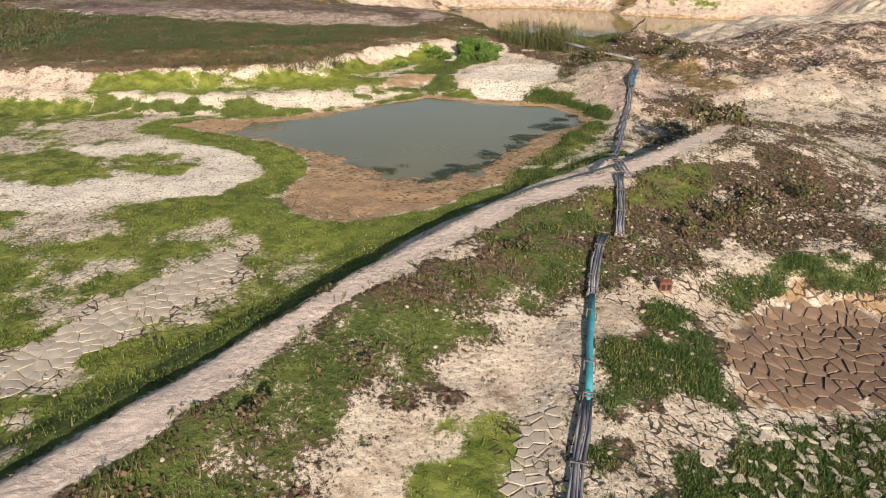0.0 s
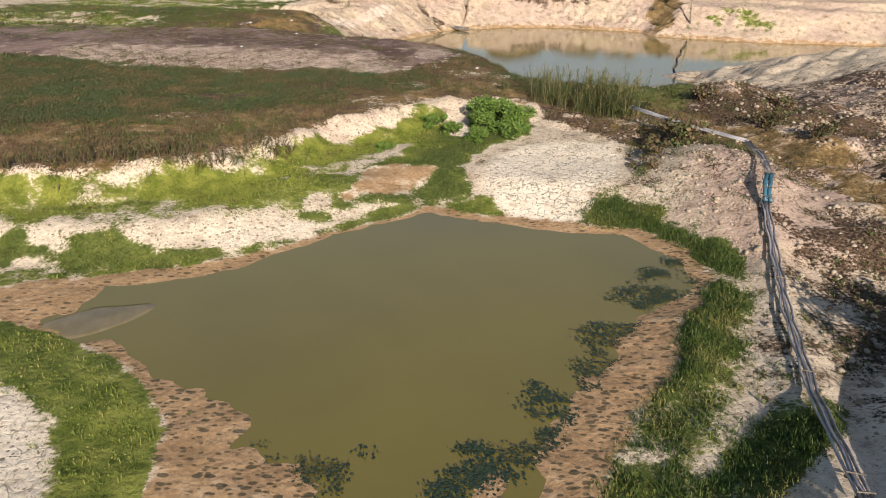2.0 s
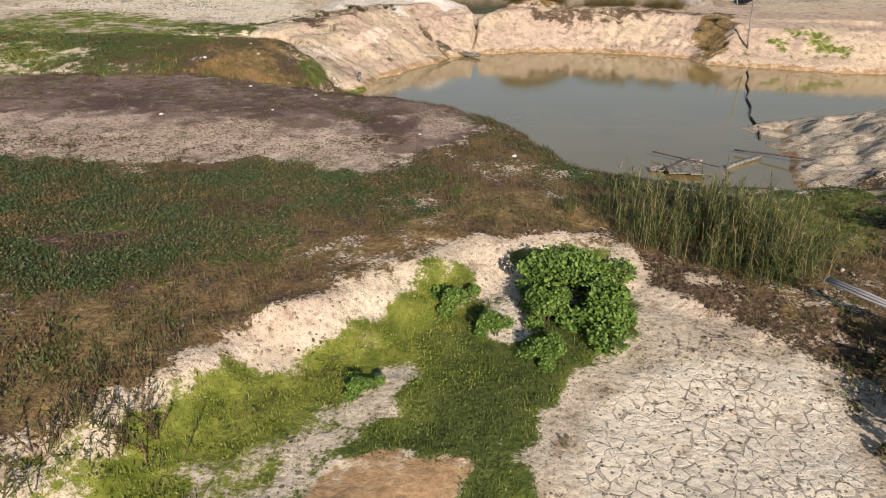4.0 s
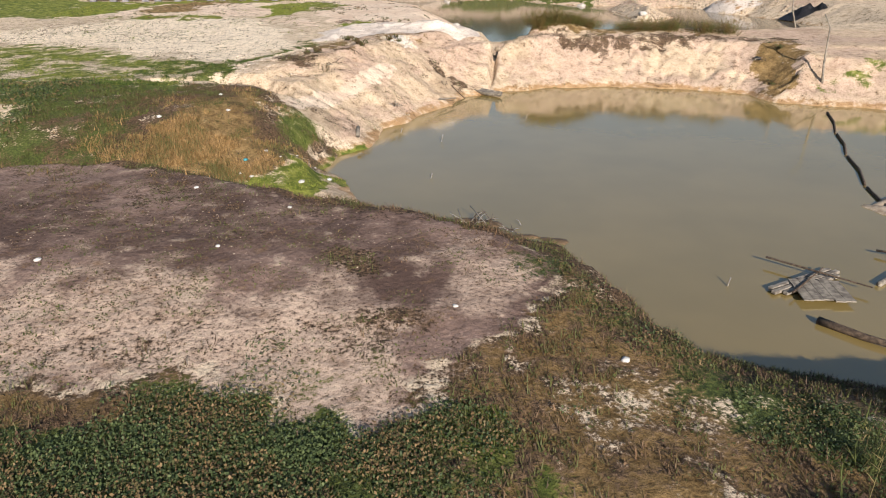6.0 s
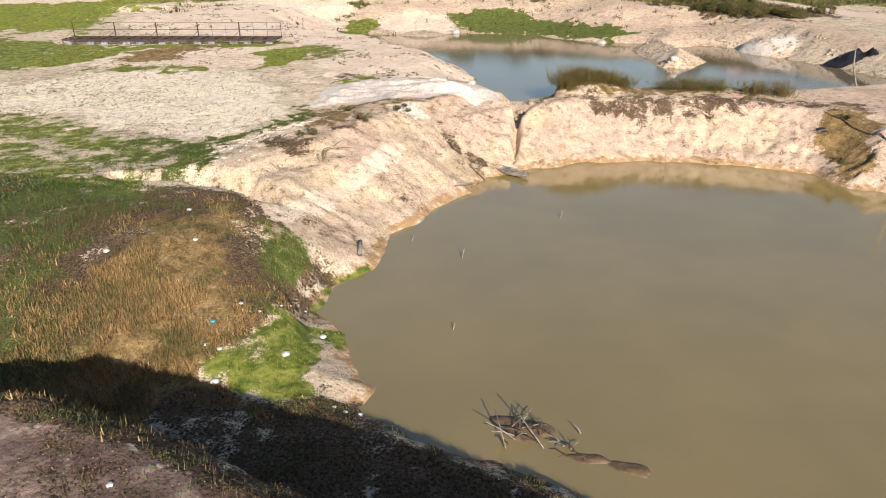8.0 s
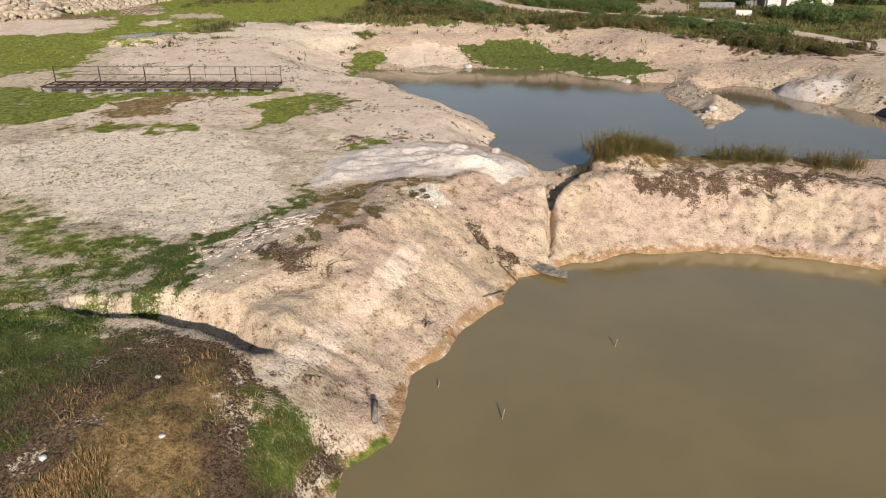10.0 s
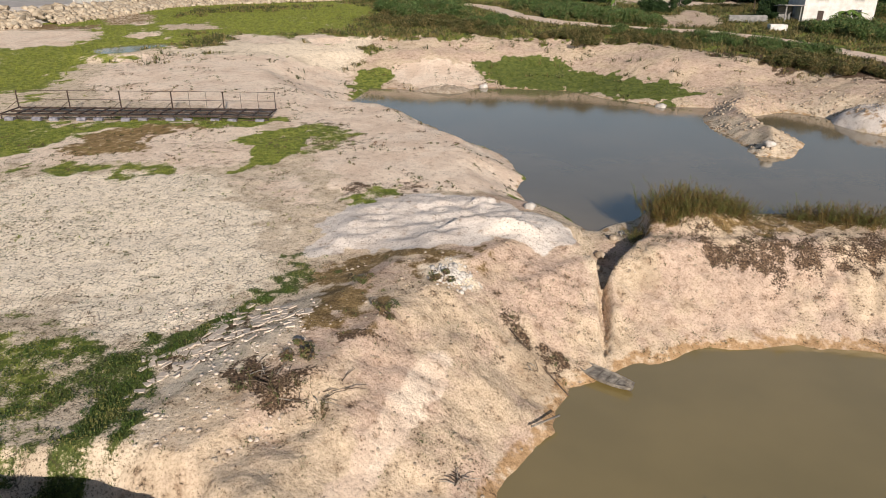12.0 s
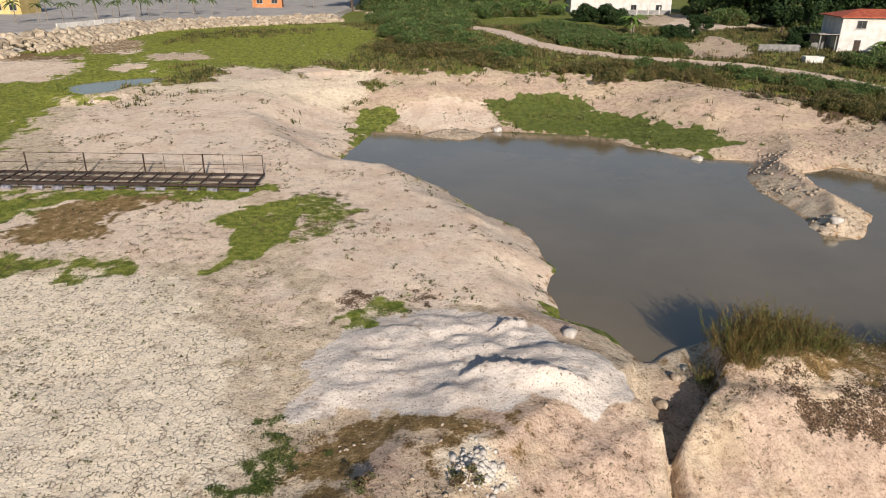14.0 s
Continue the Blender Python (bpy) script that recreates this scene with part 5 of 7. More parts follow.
near_green = [sow(30000, "green", 1.6, -15, 6, 13, 42), sow(30000, "green", 1.6, -22, 34, 8, 50)]
near_green = [(x[k], y[k]) for x, y in near_green for k in [~((x > 2.4) & (y < 18.6))]]
far_green = [sow(50000, "green", 1.6, -48, 76, 0, 150), sow(26000, "green", 1.5, -90, 150, 35, 250)]
sets = [blades(x, y, 8, 0.13, 0.022, 1.15) for x, y in near_green] + [leaves(x[::2], y[::2], 5, 0.25, 0.08, 0.05) for x, y in near_green]
stuff("grass", *together(*sets), M_GRASS, "bright green grass round the small pond", "grass")
stuff("grass", *together(blades(*far_green[0], 7, 0.18, 0.045, 1.15), blades(*far_green[1], 12, 0.28, 0.075, 1.1)), M_GRASS, "green grass on the grazed lowland", "grass")
x, y = sow(52000, "green", 2.0, -26, 43, 9, 68)
keep = beside(SCARP, x, y) < -0.3
x, y = x[keep], y[keep]
u, v = sow(26000, "green", 2.0, -75, 40, -26, 95)
stuff("creeping_plant", *together(leaves(x, y, 24, 0.4, 0.22, 0.06), leaves(u, v, 12, 0.7, 0.2, 0.13)), M_CREEPER, "dense dark green creeping weeds on the plateau", "weeds")
x, y = sow(60000, "weed", 2.0, -14, 5, 24, 46)
keep = ~((x > 2.4) & (y < 18.6) & (cover_at("green", x, y) > 0.2))
x, y = x[keep], y[keep]
stuff("weed", *together(blades(x, y, 4, 0.2, 0.035, 1.3), leaves(x[::2], y[::2], 4, 0.25, 0.15, 0.1)), M_STRAW, "dry brown weeds and straw on clay", "weeds")
x, y = sow(80000, "weed", 2.0, -26, 40, 18, 93)
u, v = sow(26000, "weed", 2.0, -75, 38, -26, 95)
stuff("weed", *together(blades(u, v, 4, 0.4, 0.1, 1.2), blades(x, y, 6, 0.24, 0.026, 1.2), leaves(x[::3], y[::3], 8, 0.35, 0.18, 0.06)), M_DARKWEED, "scorched brown weeds on the mounds", "weeds")
x, y = sow(26000, "weed", 2.0, -24, 86, 32, 145)
stuff("weed", *together(blades(x, y, 6, 0.26, 0.035, 1.2), leaves(x, y, 4, 0.25, 0.15, 0.08)), M_DARKWEED, "dry brown weeds on the clay dams", "weeds")
x, y = sow(22000, "weed", 1.5, -60, 168, 80, 250)
stuff("weed", *together(blades(x, y, 6, 0.8, 0.16, 0.9), leaves(x, y, 8, 0.8, 0.7, 0.25)), M_SCRUB, "dry scrub behind the far pond", "weeds")

x, y = RNG.uniform(-24, 2, 16000), RNG.uniform(56, 73, 16000)
keep = (cover_at("burnt", x, y) > 0.6) & (lumps(x, y, 1.3, 4, 3) > 0.47)
x, y = x[keep], y[keep]
stuff("charred_stalk", *together(blades(x, y, 3, 0.1, 0.03, 1.45), leaves(x[::2], y[::2], 4, 0.2, 0.04, 0.06)), M_DARKWEED, "charred stalks and dark litter on the burnt mound", "litter")
# straw-coloured dry grass on the brown mound
x, y = RNG.normal(-15, 2.8, 15000), RNG.normal(80, 3.6, 15000)
keep = (cover_at("weed", x, y) > 0.4) & dry(x, y, 1.0) & (lumps(x, y, 2.0, 5, 3) > 0.5)
M_ORANGE = leafy("orange_straw", (0.2, 0.125, 0.05), (0.45, 0.3, 0.14), (0.14, 0.13, 0.05), 0.35)
stuff("dry_grass", *blades(x[keep], y[keep], 5, 0.3, 0.05, 1.35), M_ORANGE, "orange dry grass on the brown mound", "grass")

# stones and clods
BALL = bmesh.new()
bmesh.ops.create_icosphere(BALL, subdivisions=1, radius=1)
BALL_AT = np.array([v.co[:] for v in BALL.verts])
BALL_TRI = np.array([[v.index for v in f.verts] for f in BALL.faces])
BALL.free()


def stones(x, y, small, large, squash=0.6):
    n = len(x)
    r = small + (large - small) * RNG.rand(n) ** 3
    shape = BALL_AT[None] * RNG.uniform(0.7, 1.25, (n, len(BALL_AT), 1)) * r[:, None, None] * np.array([1, 1, squash])
    turn = RNG.uniform(0, math.tau, n)
    c, s = np.cos(turn)[:, None], np.sin(turn)[:, None]
    px, py = shape[:, :, 0] * c - shape[:, :, 1] * s * 0.7, shape[:, :, 0] * s + shape[:, :, 1] * c * 0.7
    at = np.stack([px + x[:, None], py + y[:, None], shape[:, :, 2] + (heights(x, y) + 0.1 * r)[:, None]], -1)
    return at.reshape(-1, 3), (np.arange(n)[:, None, None] * len(BALL_AT) + BALL_TRI[None]).reshape(-1, 3)


M_CLOD = plain("clay_clod", (0.3, 0.23, 0.16), (0.56, 0.47, 0.37), 3.0, 0.95, 0, 0.5, 0.03)
M_SLAB = plain("pink_slab", (0.58, 0.48, 0.4), (0.78, 0.68, 0.58), 3.0, 0.95, 0, 0.5, 0.03)
M_CHALK = plain("white_clod", (0.5, 0.46, 0.42), (0.68, 0.65, 0.61), 3.0, 0.95, 0, 0.5, 0.03)


def strew(tries, x0, y0, x1, y1, fits):
    x, y = RNG.uniform(x0, x1, tries), RNG.uniform(y0, y1, tries)
    keep = fits(x, y) & dry(x, y, 0.1) & (lumps(x, y, 2.2, 9, 2) > 0.42)
    return x[keep], y[keep]


x, y = strew(14000, 8, 12, 34, 64, lambda x, y: (cover_at("green", x, y) < 0.3) & (cover_at("path", x, y) < 0.3) & (cover_at("mud", x, y) < 0.3))
stuff("clod", *stones(x, y, 0.02, 0.15), M_CLOD, "pale clay clods and stones on the right bank", "stones")
x, y = strew(4000, -24, 56, 2, 71, lambda x, y: cover_at("burnt", x, y) > 0.9)
stuff("clod", *stones(x, y, 0.01, 0.035), M_CLOD, "pale crumbs of baked clay on the burnt mound", "stones")
x, y = strew(9000, -14, 36, 12, 53, lambda x, y: (cover_at("green", x, y) < 0.25) & (cover_at("weed", x, y) < 0.4) & (cover_at("mud", x, y) < 0.3))
stuff("clod", *stones(x, y, 0.02, 0.09), M_CLOD, "crumbled clay along the scarp", "stones")
M_BASIN = leafy("basin_grass", (0.022, 0.045, 0.01), (0.085, 0.13, 0.025), (0.2, 0.19, 0.06), 0.3)
x, y = sow(26000, "green", 1.2, 2.4, 4, 14, 18.5, 0.4)
stuff("grass", *together(blades(x, y, 9, 0.17, 0.022, 1.15), leaves(x, y, 4, 0.2, 0.1, 0.045)), M_BASIN, "dark green grass growing in the dried basin", "grass")
x, y = sow(14000, "green", 1.8, -26, 92, -12.5, 113, 0.7)
stuff("grass", *together(blades(x, y, 6, 0.2, 0.045, 1.1), leaves(x, y, 4, 0.25, 0.14, 0.09)), M_BASIN, "dark green weeds along the low bank", "grass")
x, y = sow(16000, "green", 1.3, 2.5, 24, 10.5, 41, 0.6)
stuff("grass", *together(blades(x, y, 7, 0.18, 0.026, 1.1), leaves(x, y, 3, 0.2, 0.1, 0.05)), M_BASIN, "dark green grass beside the muddy pond", "grass")
x, y = strew(1700, 3, 5, 14, 17.5, lambda x, y: (cover_at("green", x, y) > 0.25) & (cover_at("mud", x, y) < 0.3))
stuff("clod", *stones(x, y, 0.03, 0.12, 0.3), M_CLOD, "white clay clods lying among the grass", "stones")
x, y = strew(5000, -14, 5, 12, 22, lambda x, y: (cover_at("green", x, y) < 0.6) & (cover_at("path", x, y) < 0.3))
stuff("clod", *stones(x, y, 0.015, 0.08), M_CLOD, "small clay clods beside the dike", "stones")
x, y = strew(7000, -20, 90, 30, 122, lambda x, y: cover_at("pink", x, y) > 0.3)
stuff("clod", *stones(x, y, 0.02, 0.13), M_CLOD, "clods on the clay dams", "stones")
x, y = strew(3500, -15, 108, 1, 123, lambda x, y: cover_at("white", x, y) > 0.5)
stuff("clod", *stones(x, y, 0.02, 0.13), M_CHALK, "white clods on the chalky bank", "stones")
x, y = RNG.normal(-6.1, 0.55, 260), RNG.normal(109.3, 0.5, 260)
stuff("clod", *stones(x, y, 0.04, 0.24, 0.8), M_CHALK, "heap of white chalky blocks on the clay dam", "stones")
x, y = strew(900, -20.5, 96, -12.5, 107, lambda x, y: (cover_at("green", x, y) < 0.4) & (cover_at("weed", x, y) < 0.5))
stuff("clod", *stones(x, y, 0.03, 0.16, 0.4), M_SLAB, "broken pale stones on the low bank", "stones")
x, y = strew(4000, 20, 138, 46, 170, lambda x, y: cover_at("green", x, y) < 0.4)
stuff("clod", *stones(x, y, 0.06, 0.3), M_CLOD, "clods on the far spit and bank", "stones")

# small dark tufts and litter dotted over the bare flats and dams
x, y = strew(7000, -46, 98, -12, 150, lambda x, y: (cover_at("white", x, y) > 0.2) & (RNG.rand(len(x)) < 0.25 + 0.9 * ease(-x - 0.4 * (y - 112), 14, 34)))
stuff("tuft", *together(blades(x, y, 4, 0.12, 0.07, 1.3), leaves(x, y, 3, 0.1, 0.06, 0.09)), M_DARKWEED, "small dark tufts dotted over the pale cracked flat", "weeds")
x, y = strew(14000, -17, 90, 30, 122, lambda x, y: (cover_at("pink", x, y) > 0.3) & (lumps(x, y, 2.2, 3, 3) > 0.57))
stuff("litter", *together(blades(x, y, 3, 0.14, 0.04, 1.4), leaves(x, y, 4, 0.16, 0.05, 0.08)), M_DARKWEED, "dark plant litter in the rills of the clay dams", "litter")
x, y = strew(6500, -48, 122, 0, 185, lambda x, y: (cover_at("sand", x, y) + cover_at("pink", x, y) > 0.3) & (lumps(x, y, 3, 5, 3) > 0.53))
stuff("tuft", *together(blades(x, y, 4, 0.2, 0.1, 1.2), leaves(x, y, 4, 0.25, 0.1, 0.14)), M_DARKWEED, "dark tufts on the sandy tongue", "weeds")



# ---- shaping helpers ----
import itertools

def box(bm, x0, y0, z0, x1, y1, z1, m=None):
    vs = [bm.verts.new((m @ Vector(p)) if m else p) for p in itertools.product((x0, x1), (y0, y1), (z0, z1))]
    for f in ((0, 1, 3, 2), (4, 6, 7, 5), (0, 4, 5, 1), (2, 3, 7, 6), (0, 2, 6, 4), (1, 5, 7, 3)):
        bm.faces.new([vs[i] for i in f])
    return vs


def tube(bm, points, radius, sides=8, end=None):
    """A tube through the points; radius may run from radius to end."""
    pts = [Vector(p) for p in points]
    rings = []
    for k, p in enumerate(pts):
        way = (pts[min(k + 1, len(pts) - 1)] - pts[max(k - 1, 0)]).normalized()
        side = way.cross(Vector((0, 0, 1)))
        side = side.normalized() if side.length > 0.05 else Vector((1, 0, 0))
        up = side.cross(way)
        r = radius if end is None else radius + (end - radius) * k / (len(pts) - 1)
        rings.append([bm.verts.new(p + r * (math.cos(a * math.tau / sides) * side + math.sin(a * math.tau / sides) * up)) for a in range(sides)])
    for r0, r1 in zip(rings, rings[1:]):
        for a in range(sides):
            bm.faces.new((r0[a], r0[(a + 1) % sides], r1[(a + 1) % sides], r1[a]))
    bm.faces.new(rings[0][::-1])
    bm.faces.new(rings[-1])


def thing(name, at, label, category, group=""):
    ob = new(name)
    ob.location = at
    return tagged(ob, label, category, group)


def pipe_run(name, points, label, mat, count=4, radius=0.029, lift=0.0, ends=False):
    """A bundle of pipes lashed side by side, with straps; points are relative to the first one."""
    first = Vector(points[0])
    ob = thing(name, first, label, "pipe", "pipeline over the dike")
    rel = [Vector(p) - first for p in points]
    way = (rel[-1] - rel[0]).normalized()
    side = way.cross(Vector((0, 0, 1))).normalized()
    for k in range(count):
        off = side * (k - (count - 1) / 2) * radius * 2.15 + Vector((0, 0, radius * (1.3 if k % 2 and count > 3 else 0.0)))
        wob = [p + off + side * 0.03 * math.sin(3 * i + k) for i, p in enumerate(rel)]
        bm = bmesh.new()
        tube(bm, wob, radius, 10)
        part("pipe", bm, mat[k % len(mat)], ob, smooth=True)
    for s in (0.06, 0.36, 0.66, 0.95):
        p = rel[0].lerp(rel[-1], s) if len(rel) == 2 else rel[min(int(s * len(rel)), len(rel) - 1)]
        bm = bmesh.new()
        w, h = side * radius * (count * 1.12 + 0.4), Vector((0, 0, radius * 2.6))
        low = Vector((0, 0, -radius * 1.15))
        tube(bm, [p - w + low, p - w + h, p + w + h, p + w + low, p - w + low], 0.018, 5)
        part("strap", bm, M_ROPE, ob)
    return ob


def dense(points, step=0.8, droop=0.0):
    out = []
    for a, b in zip(points, points[1:]):
        a, b = Vector(a), Vector(b)
        n = max(1, round((b - a).length / step))
        out += [a.lerp(b, k / n) for k in range(n)]
    return out + [Vector(points[-1])]


M_PVC = plain("grey_plastic_pipe", (0.34, 0.33, 0.36), (0.5, 0.49, 0.5), 2.0, 0.45, 0, 0.1, 0.01)
M_PVC_DARK = plain("weathered_pipe", (0.13, 0.12, 0.15), (0.3, 0.29, 0.31), 3.0, 0.5, 0, 0.2, 0.01)
M_BLUE = plain("blue_plastic_pipe", (0.05, 0.29, 0.36), (0.09, 0.4, 0.46), 3.0, 0.4, 0, 0.1, 0.01)
M_NAVY = plain("dark_blue_coupling", (0.03, 0.1, 0.16), (0.07, 0.2, 0.28), 3.0, 0.45, 0, 0.1, 0.01)
M_ROPE = plain("rope", (0.12, 0.1, 0.08), (0.3, 0.26, 0.2), 20, 0.9)
M_BRICK = plain("rusty_brick", (0.2, 0.06, 0.03), (0.36, 0.13, 0.07), 9, 0.9, 0, 0.5, 0.02)
M_WOOD = plain("grey_driftwood", (0.16, 0.14, 0.12), (0.42, 0.38, 0.32), 4, 0.85, 0, 0.6, 0.03)
M_BARK = plain("dark_twigs", (0.05, 0.035, 0.025), (0.16, 0.115, 0.08), 6, 0.9, 0, 0.5, 0.02)
M_STEEL = plain("rusty_steel", (0.03, 0.025, 0.022), (0.1, 0.06, 0.045), 8, 0.7, 0.3, 0.3, 0.01)
M_FLOAT = plain("faded_white_float", (0.12, 0.12, 0.15), (0.34, 0.33, 0.37), 3, 0.5, 0, 0.1, 0.01)
M_BAG = plain("white_litter", (0.6, 0.6, 0.6), (0.82, 0.82, 0.8), 12, 0.6, 0, 0.5, 0.02)
M_BLACK = plain("black_plastic", (0.012, 0.012, 0.014), (0.04, 0.04, 0.045), 8, 0.45, 0, 0.4, 0.02)
PIPES = [M_PVC, M_PVC_DARK, M_PVC, M_PVC_DARK, M_PVC]


def on(x, y, up=0.0):
    return (x, y, height(x, y) + up)


# the pipeline: bundles laid end to end from the near basin over the dike to the plateau
pipe_run("pipe_bundle", dense([(1.75, 6.2, 3.2), (2.15, 8.0, 3.35), (2.85, 10.55, 3.5)]), "bundle of grey plastic pipes lashed together on low ground", PIPES)
pipe_run("blue_pipe", dense([(2.86, 10.5, 3.5), (3.25, 12.4, 3.62), (3.68, 14.35, 3.68)]), "single turquoise plastic pipe between two grey bundles", [M_BLUE], 1, 0.075)
pipe_run("pipe_bundle", dense([(3.66, 14.3, 3.68), (4.05, 15.9, max(3.85, on(4.05, 15.9)[2] + 0.16)), (4.55, 17.3, max(3.8, on(4.55, 17.3)[2] + 0.16))]), "bundle of grey plastic pipes bowed over weeds", PIPES)
pipe_run("pipe_bundle", dense([(5.02, 17.4, on(5.02, 17.4)[2] + 0.16), (5.5, 19.4, on(5.5, 19.4)[2] + 0.16), (6.0, 21.75, on(6.0, 21.75)[2] + 0.12)]), "bundle of grey plastic pipes on scrubby clay", PIPES)
pipe_run("pipe_bundle", dense([(6.2, 21.5, on(6.2, 21.5)[2] + 0.16), (6.23, 22.8, on(6.23, 22.8)[2] + 0.16), (6.5, 25.0, 3.78)]), "bundle of grey plastic pipes crossing the dike path", PIPES)
pipe_run("pipe_bundle", dense([(6.52, 24.9, 3.7), (7.7, 28.7, 2.95), (8.8, 32.4, 2.9), (9.75, 35.3, 3.05), (10.5, 38.1, 3.7)]), "long pipe bundle spanning the bank beside the pond", PIPES)
pipe_run("blue_pipe", dense([(10.48, 37.9, 3.75), (10.7, 38.6, 4.15), (11.0, 39.2, 4.3)], 0.4), "short blue coupling pipe in the line", [M_NAVY], 2, 0.07)
pipe_run("pipe_bundle", dense([(10.95, 39.1, 4.3), (11.6, 41.2, 4.25), (12.0, 43.6, 4.1)]), "dark pipe bundle on brown scrub", PIPES)
# pale pipes only: this bundle's sunlit look is put into its colour
pipe_run("pipe_bundle", dense([(12.0, 43.5, 4.15), (10.0, 45.5, 4.3), (8.3, 47.5, 4.5)]), "sunlit pipe bundle running into the reeds", [M_PVC])


def litter_stick(points, r, label, mat=None, name="stick", category="stick", end=None):
    first = Vector(points[0])
    ob = thing(name, first, label, category)
    bm = bmesh.new()
    tube(bm, [Vector(p) - first for p in points], r, 7, end)
    part("rod", bm, mat or M_WOOD, ob, smooth=True)
    return ob


# a rusty hollow brick by the pipeline
ob = thing("hollow_brick", on(5.75, 15.3), "rusty red hollow brick lying on pale clay", "brick")
bm = bmesh.new()
box(bm, -0.16, -0.11, 0.0, 0.16, 0.11, 0.26)
bmesh.ops.bevel(bm, geom=bm.edges[:], offset=0.02, segments=2, affect="EDGES")
part("body", bm, M_BRICK, ob)
# black plates on the solid face paint the shade inside the cells
bm = bmesh.new()
for sx in (-0.07, 0.07):
    box(bm, sx - 0.045, -0.114, 0.05, sx + 0.045, -0.11, 0.21)
part("hole", bm, M_BLACK, ob, "black plates painting the shade in the hollow cells")

litter_stick([(9.4, 16.1, 2.2), (10.2, 16.12, 2.2), (10.6, 16.15, 2.2)], 0.03, "pale straight stick on cracked mud", M_WOOD)


def raft():
    ob = thing("raft", (12.4, 69.5, 0.02), "broken raft of grey boards lying in the water", "raft")
    for k, (y, l) in enumerate(((0.35, 3.9), (0.62, 3.6), (0.1, 3.2))):
        bm = bmesh.new()
        m = Matrix.Rotation(radians(28), 4, "Z")
        box(bm, -l / 2, y - 0.11, 0.02, l / 2, y + 0.11, 0.16, m)
        bmesh.ops.bevel(bm, geom=bm.edges[:], offset=0.03, segments=1, affect="EDGES")
        part("log", bm, M_WOOD, ob)
    for k in range(5):
        bm = bmesh.new()
        x = -0.75 + 0.38 * k
        box(bm, x - 0.18, -1.5 + 0.06 * (k % 3), 0.16, x + 0.18, 0.25 + 0.08 * (k % 2), 0.21, Matrix.Rotation(radians(-6), 4, "Z"))
        part("board", bm, M_WOOD, ob)
    for pts in ([(-1.0, 2.2, 0.3), (1.9, -0.6, 0.3)], [(-1.3, -0.9, 0.24), (0.9, 1.2, 0.26)]):
        bm = bmesh.new()
        tube(bm, dense(pts, 0.8), 0.045, 6, 0.03)
        part("pole", bm, M_BARK, ob)
    return ob


raft()
litter_stick(dense([(15.0, 69.6, 0.08), (16.4, 70.6, 0.12), (17.8, 71.6, 0.14)]), 0.12, "thick pale log floating in the pond", M_WOOD, "log", "log", 0.09)
litter_stick(dense([(16.6, 72.6, 0.2), (18.4, 71.2, 0.35), (20.3, 69.6, 0.5)]), 0.05, "thin dark pole leaning over the water", M_BARK, "pole", "pole")
litter_stick(dense([(11.2, 66.8, 0.1), (12.2, 65.6, 0.14), (13.4, 64.6, 0.16)]), 0.16, "sunken log at the shaded shore", M_BARK, "log", "log", 0.1)
# a row of floats and brush across the pond
for a, b in (((28, 99, 0.05), (25.4, 92.8, 0.06)), ((25.3, 92.4, 0.05), (23.3, 87.5, 0.06)), ((23.2, 87.1, 0.05), (21.2, 81.6, 0.06)), ((21.1, 81.2, 0.05), (19.4, 75.6, 0.06))):
    litter_stick(dense([a, ((a[0] + b[0]) / 2 + 0.2, (a[1] + b[1]) / 2, 0.08), b]), 0.085, "dark hose floating across the pond", M_BARK, "hose", "hose", 0.07)


def shoal(x, y, rx, ry, turn, up=0.22, label="low mud bar rising from the water", mat=None, level=0.0, name="mud_bar", category="mud bar"):
    """A low bar of mud: a flat mound with a broken outline."""
    bm = bmesh.new()
    rings, around = 6, 26
    net = []
    for i in range(rings + 1):
        row = []
        for k in range(around):
            a = k * math.tau / around
            r = (i / rings) * (1 + 0.35 * (noise.noise((math.cos(a) * 1.3 + x, math.sin(a) * 1.3 + y, 1.7))))
            px, py = r * rx * math.cos(a), r * ry * math.sin(a)
            z = up * (1 - (i / rings) ** 2) * (0.7 + 0.6 * noise.noise((px * 1.5 + x, py * 1.5, 0.3))) - 0.1 * (i == rings)
            row.append(bm.verts.new((px, py, z)))
        net.append(row)
    for r0, r1 in zip(net, net[1:]):
        for k in range(around):
            bm.faces.new((r0[k], r1[k], r1[(k + 1) % around], r0[(k + 1) % around]))
    bmesh.ops.remove_doubles(bm, verts=bm.verts[:], dist=0.001)
    ob = link(name, bm, mat or M_CLOD, smooth=True)
    ob.matrix_world = pose(x, y, level, 0, 0, turn)
    return tagged(ob, label, category, kind="structure" if category == "mud bar" else "")


M_SILT = plain("wet_silt", (0.09, 0.06, 0.035), (0.24, 0.16, 0.09), 3.0, 0.7, 0, 0.5, 0.03)
M_SHELF = plain("pale_silt", (0.21, 0.17, 0.09), (0.27, 0.22, 0.125), 1.5, 0.14, 0, 0.2, 0.02)
shoal(-9.0, 32.1, 1.5, 0.8, 25, 0.03, "pale silt shelf just awash in the olive pond", M_SHELF, LEVEL_NEAR)
shoal(22.2, 79.2, 2.6, 0.9, 20, 0.4)
shoal(20.6, 77.2, 2.1, 0.7, -50, 0.3)
shoal(20.2, 73.6, 1.8, 0.6, -65, 0.3)
shoal(2.9, 74.1, 0.9, 0.35, -20, 0.08, "brown mud bar beside drifted brush", M_SILT)
shoal(1.6, 74.6, 0.8, 0.3, -10, 0.1, "brown mud bar beside drifted brush", M_SILT)
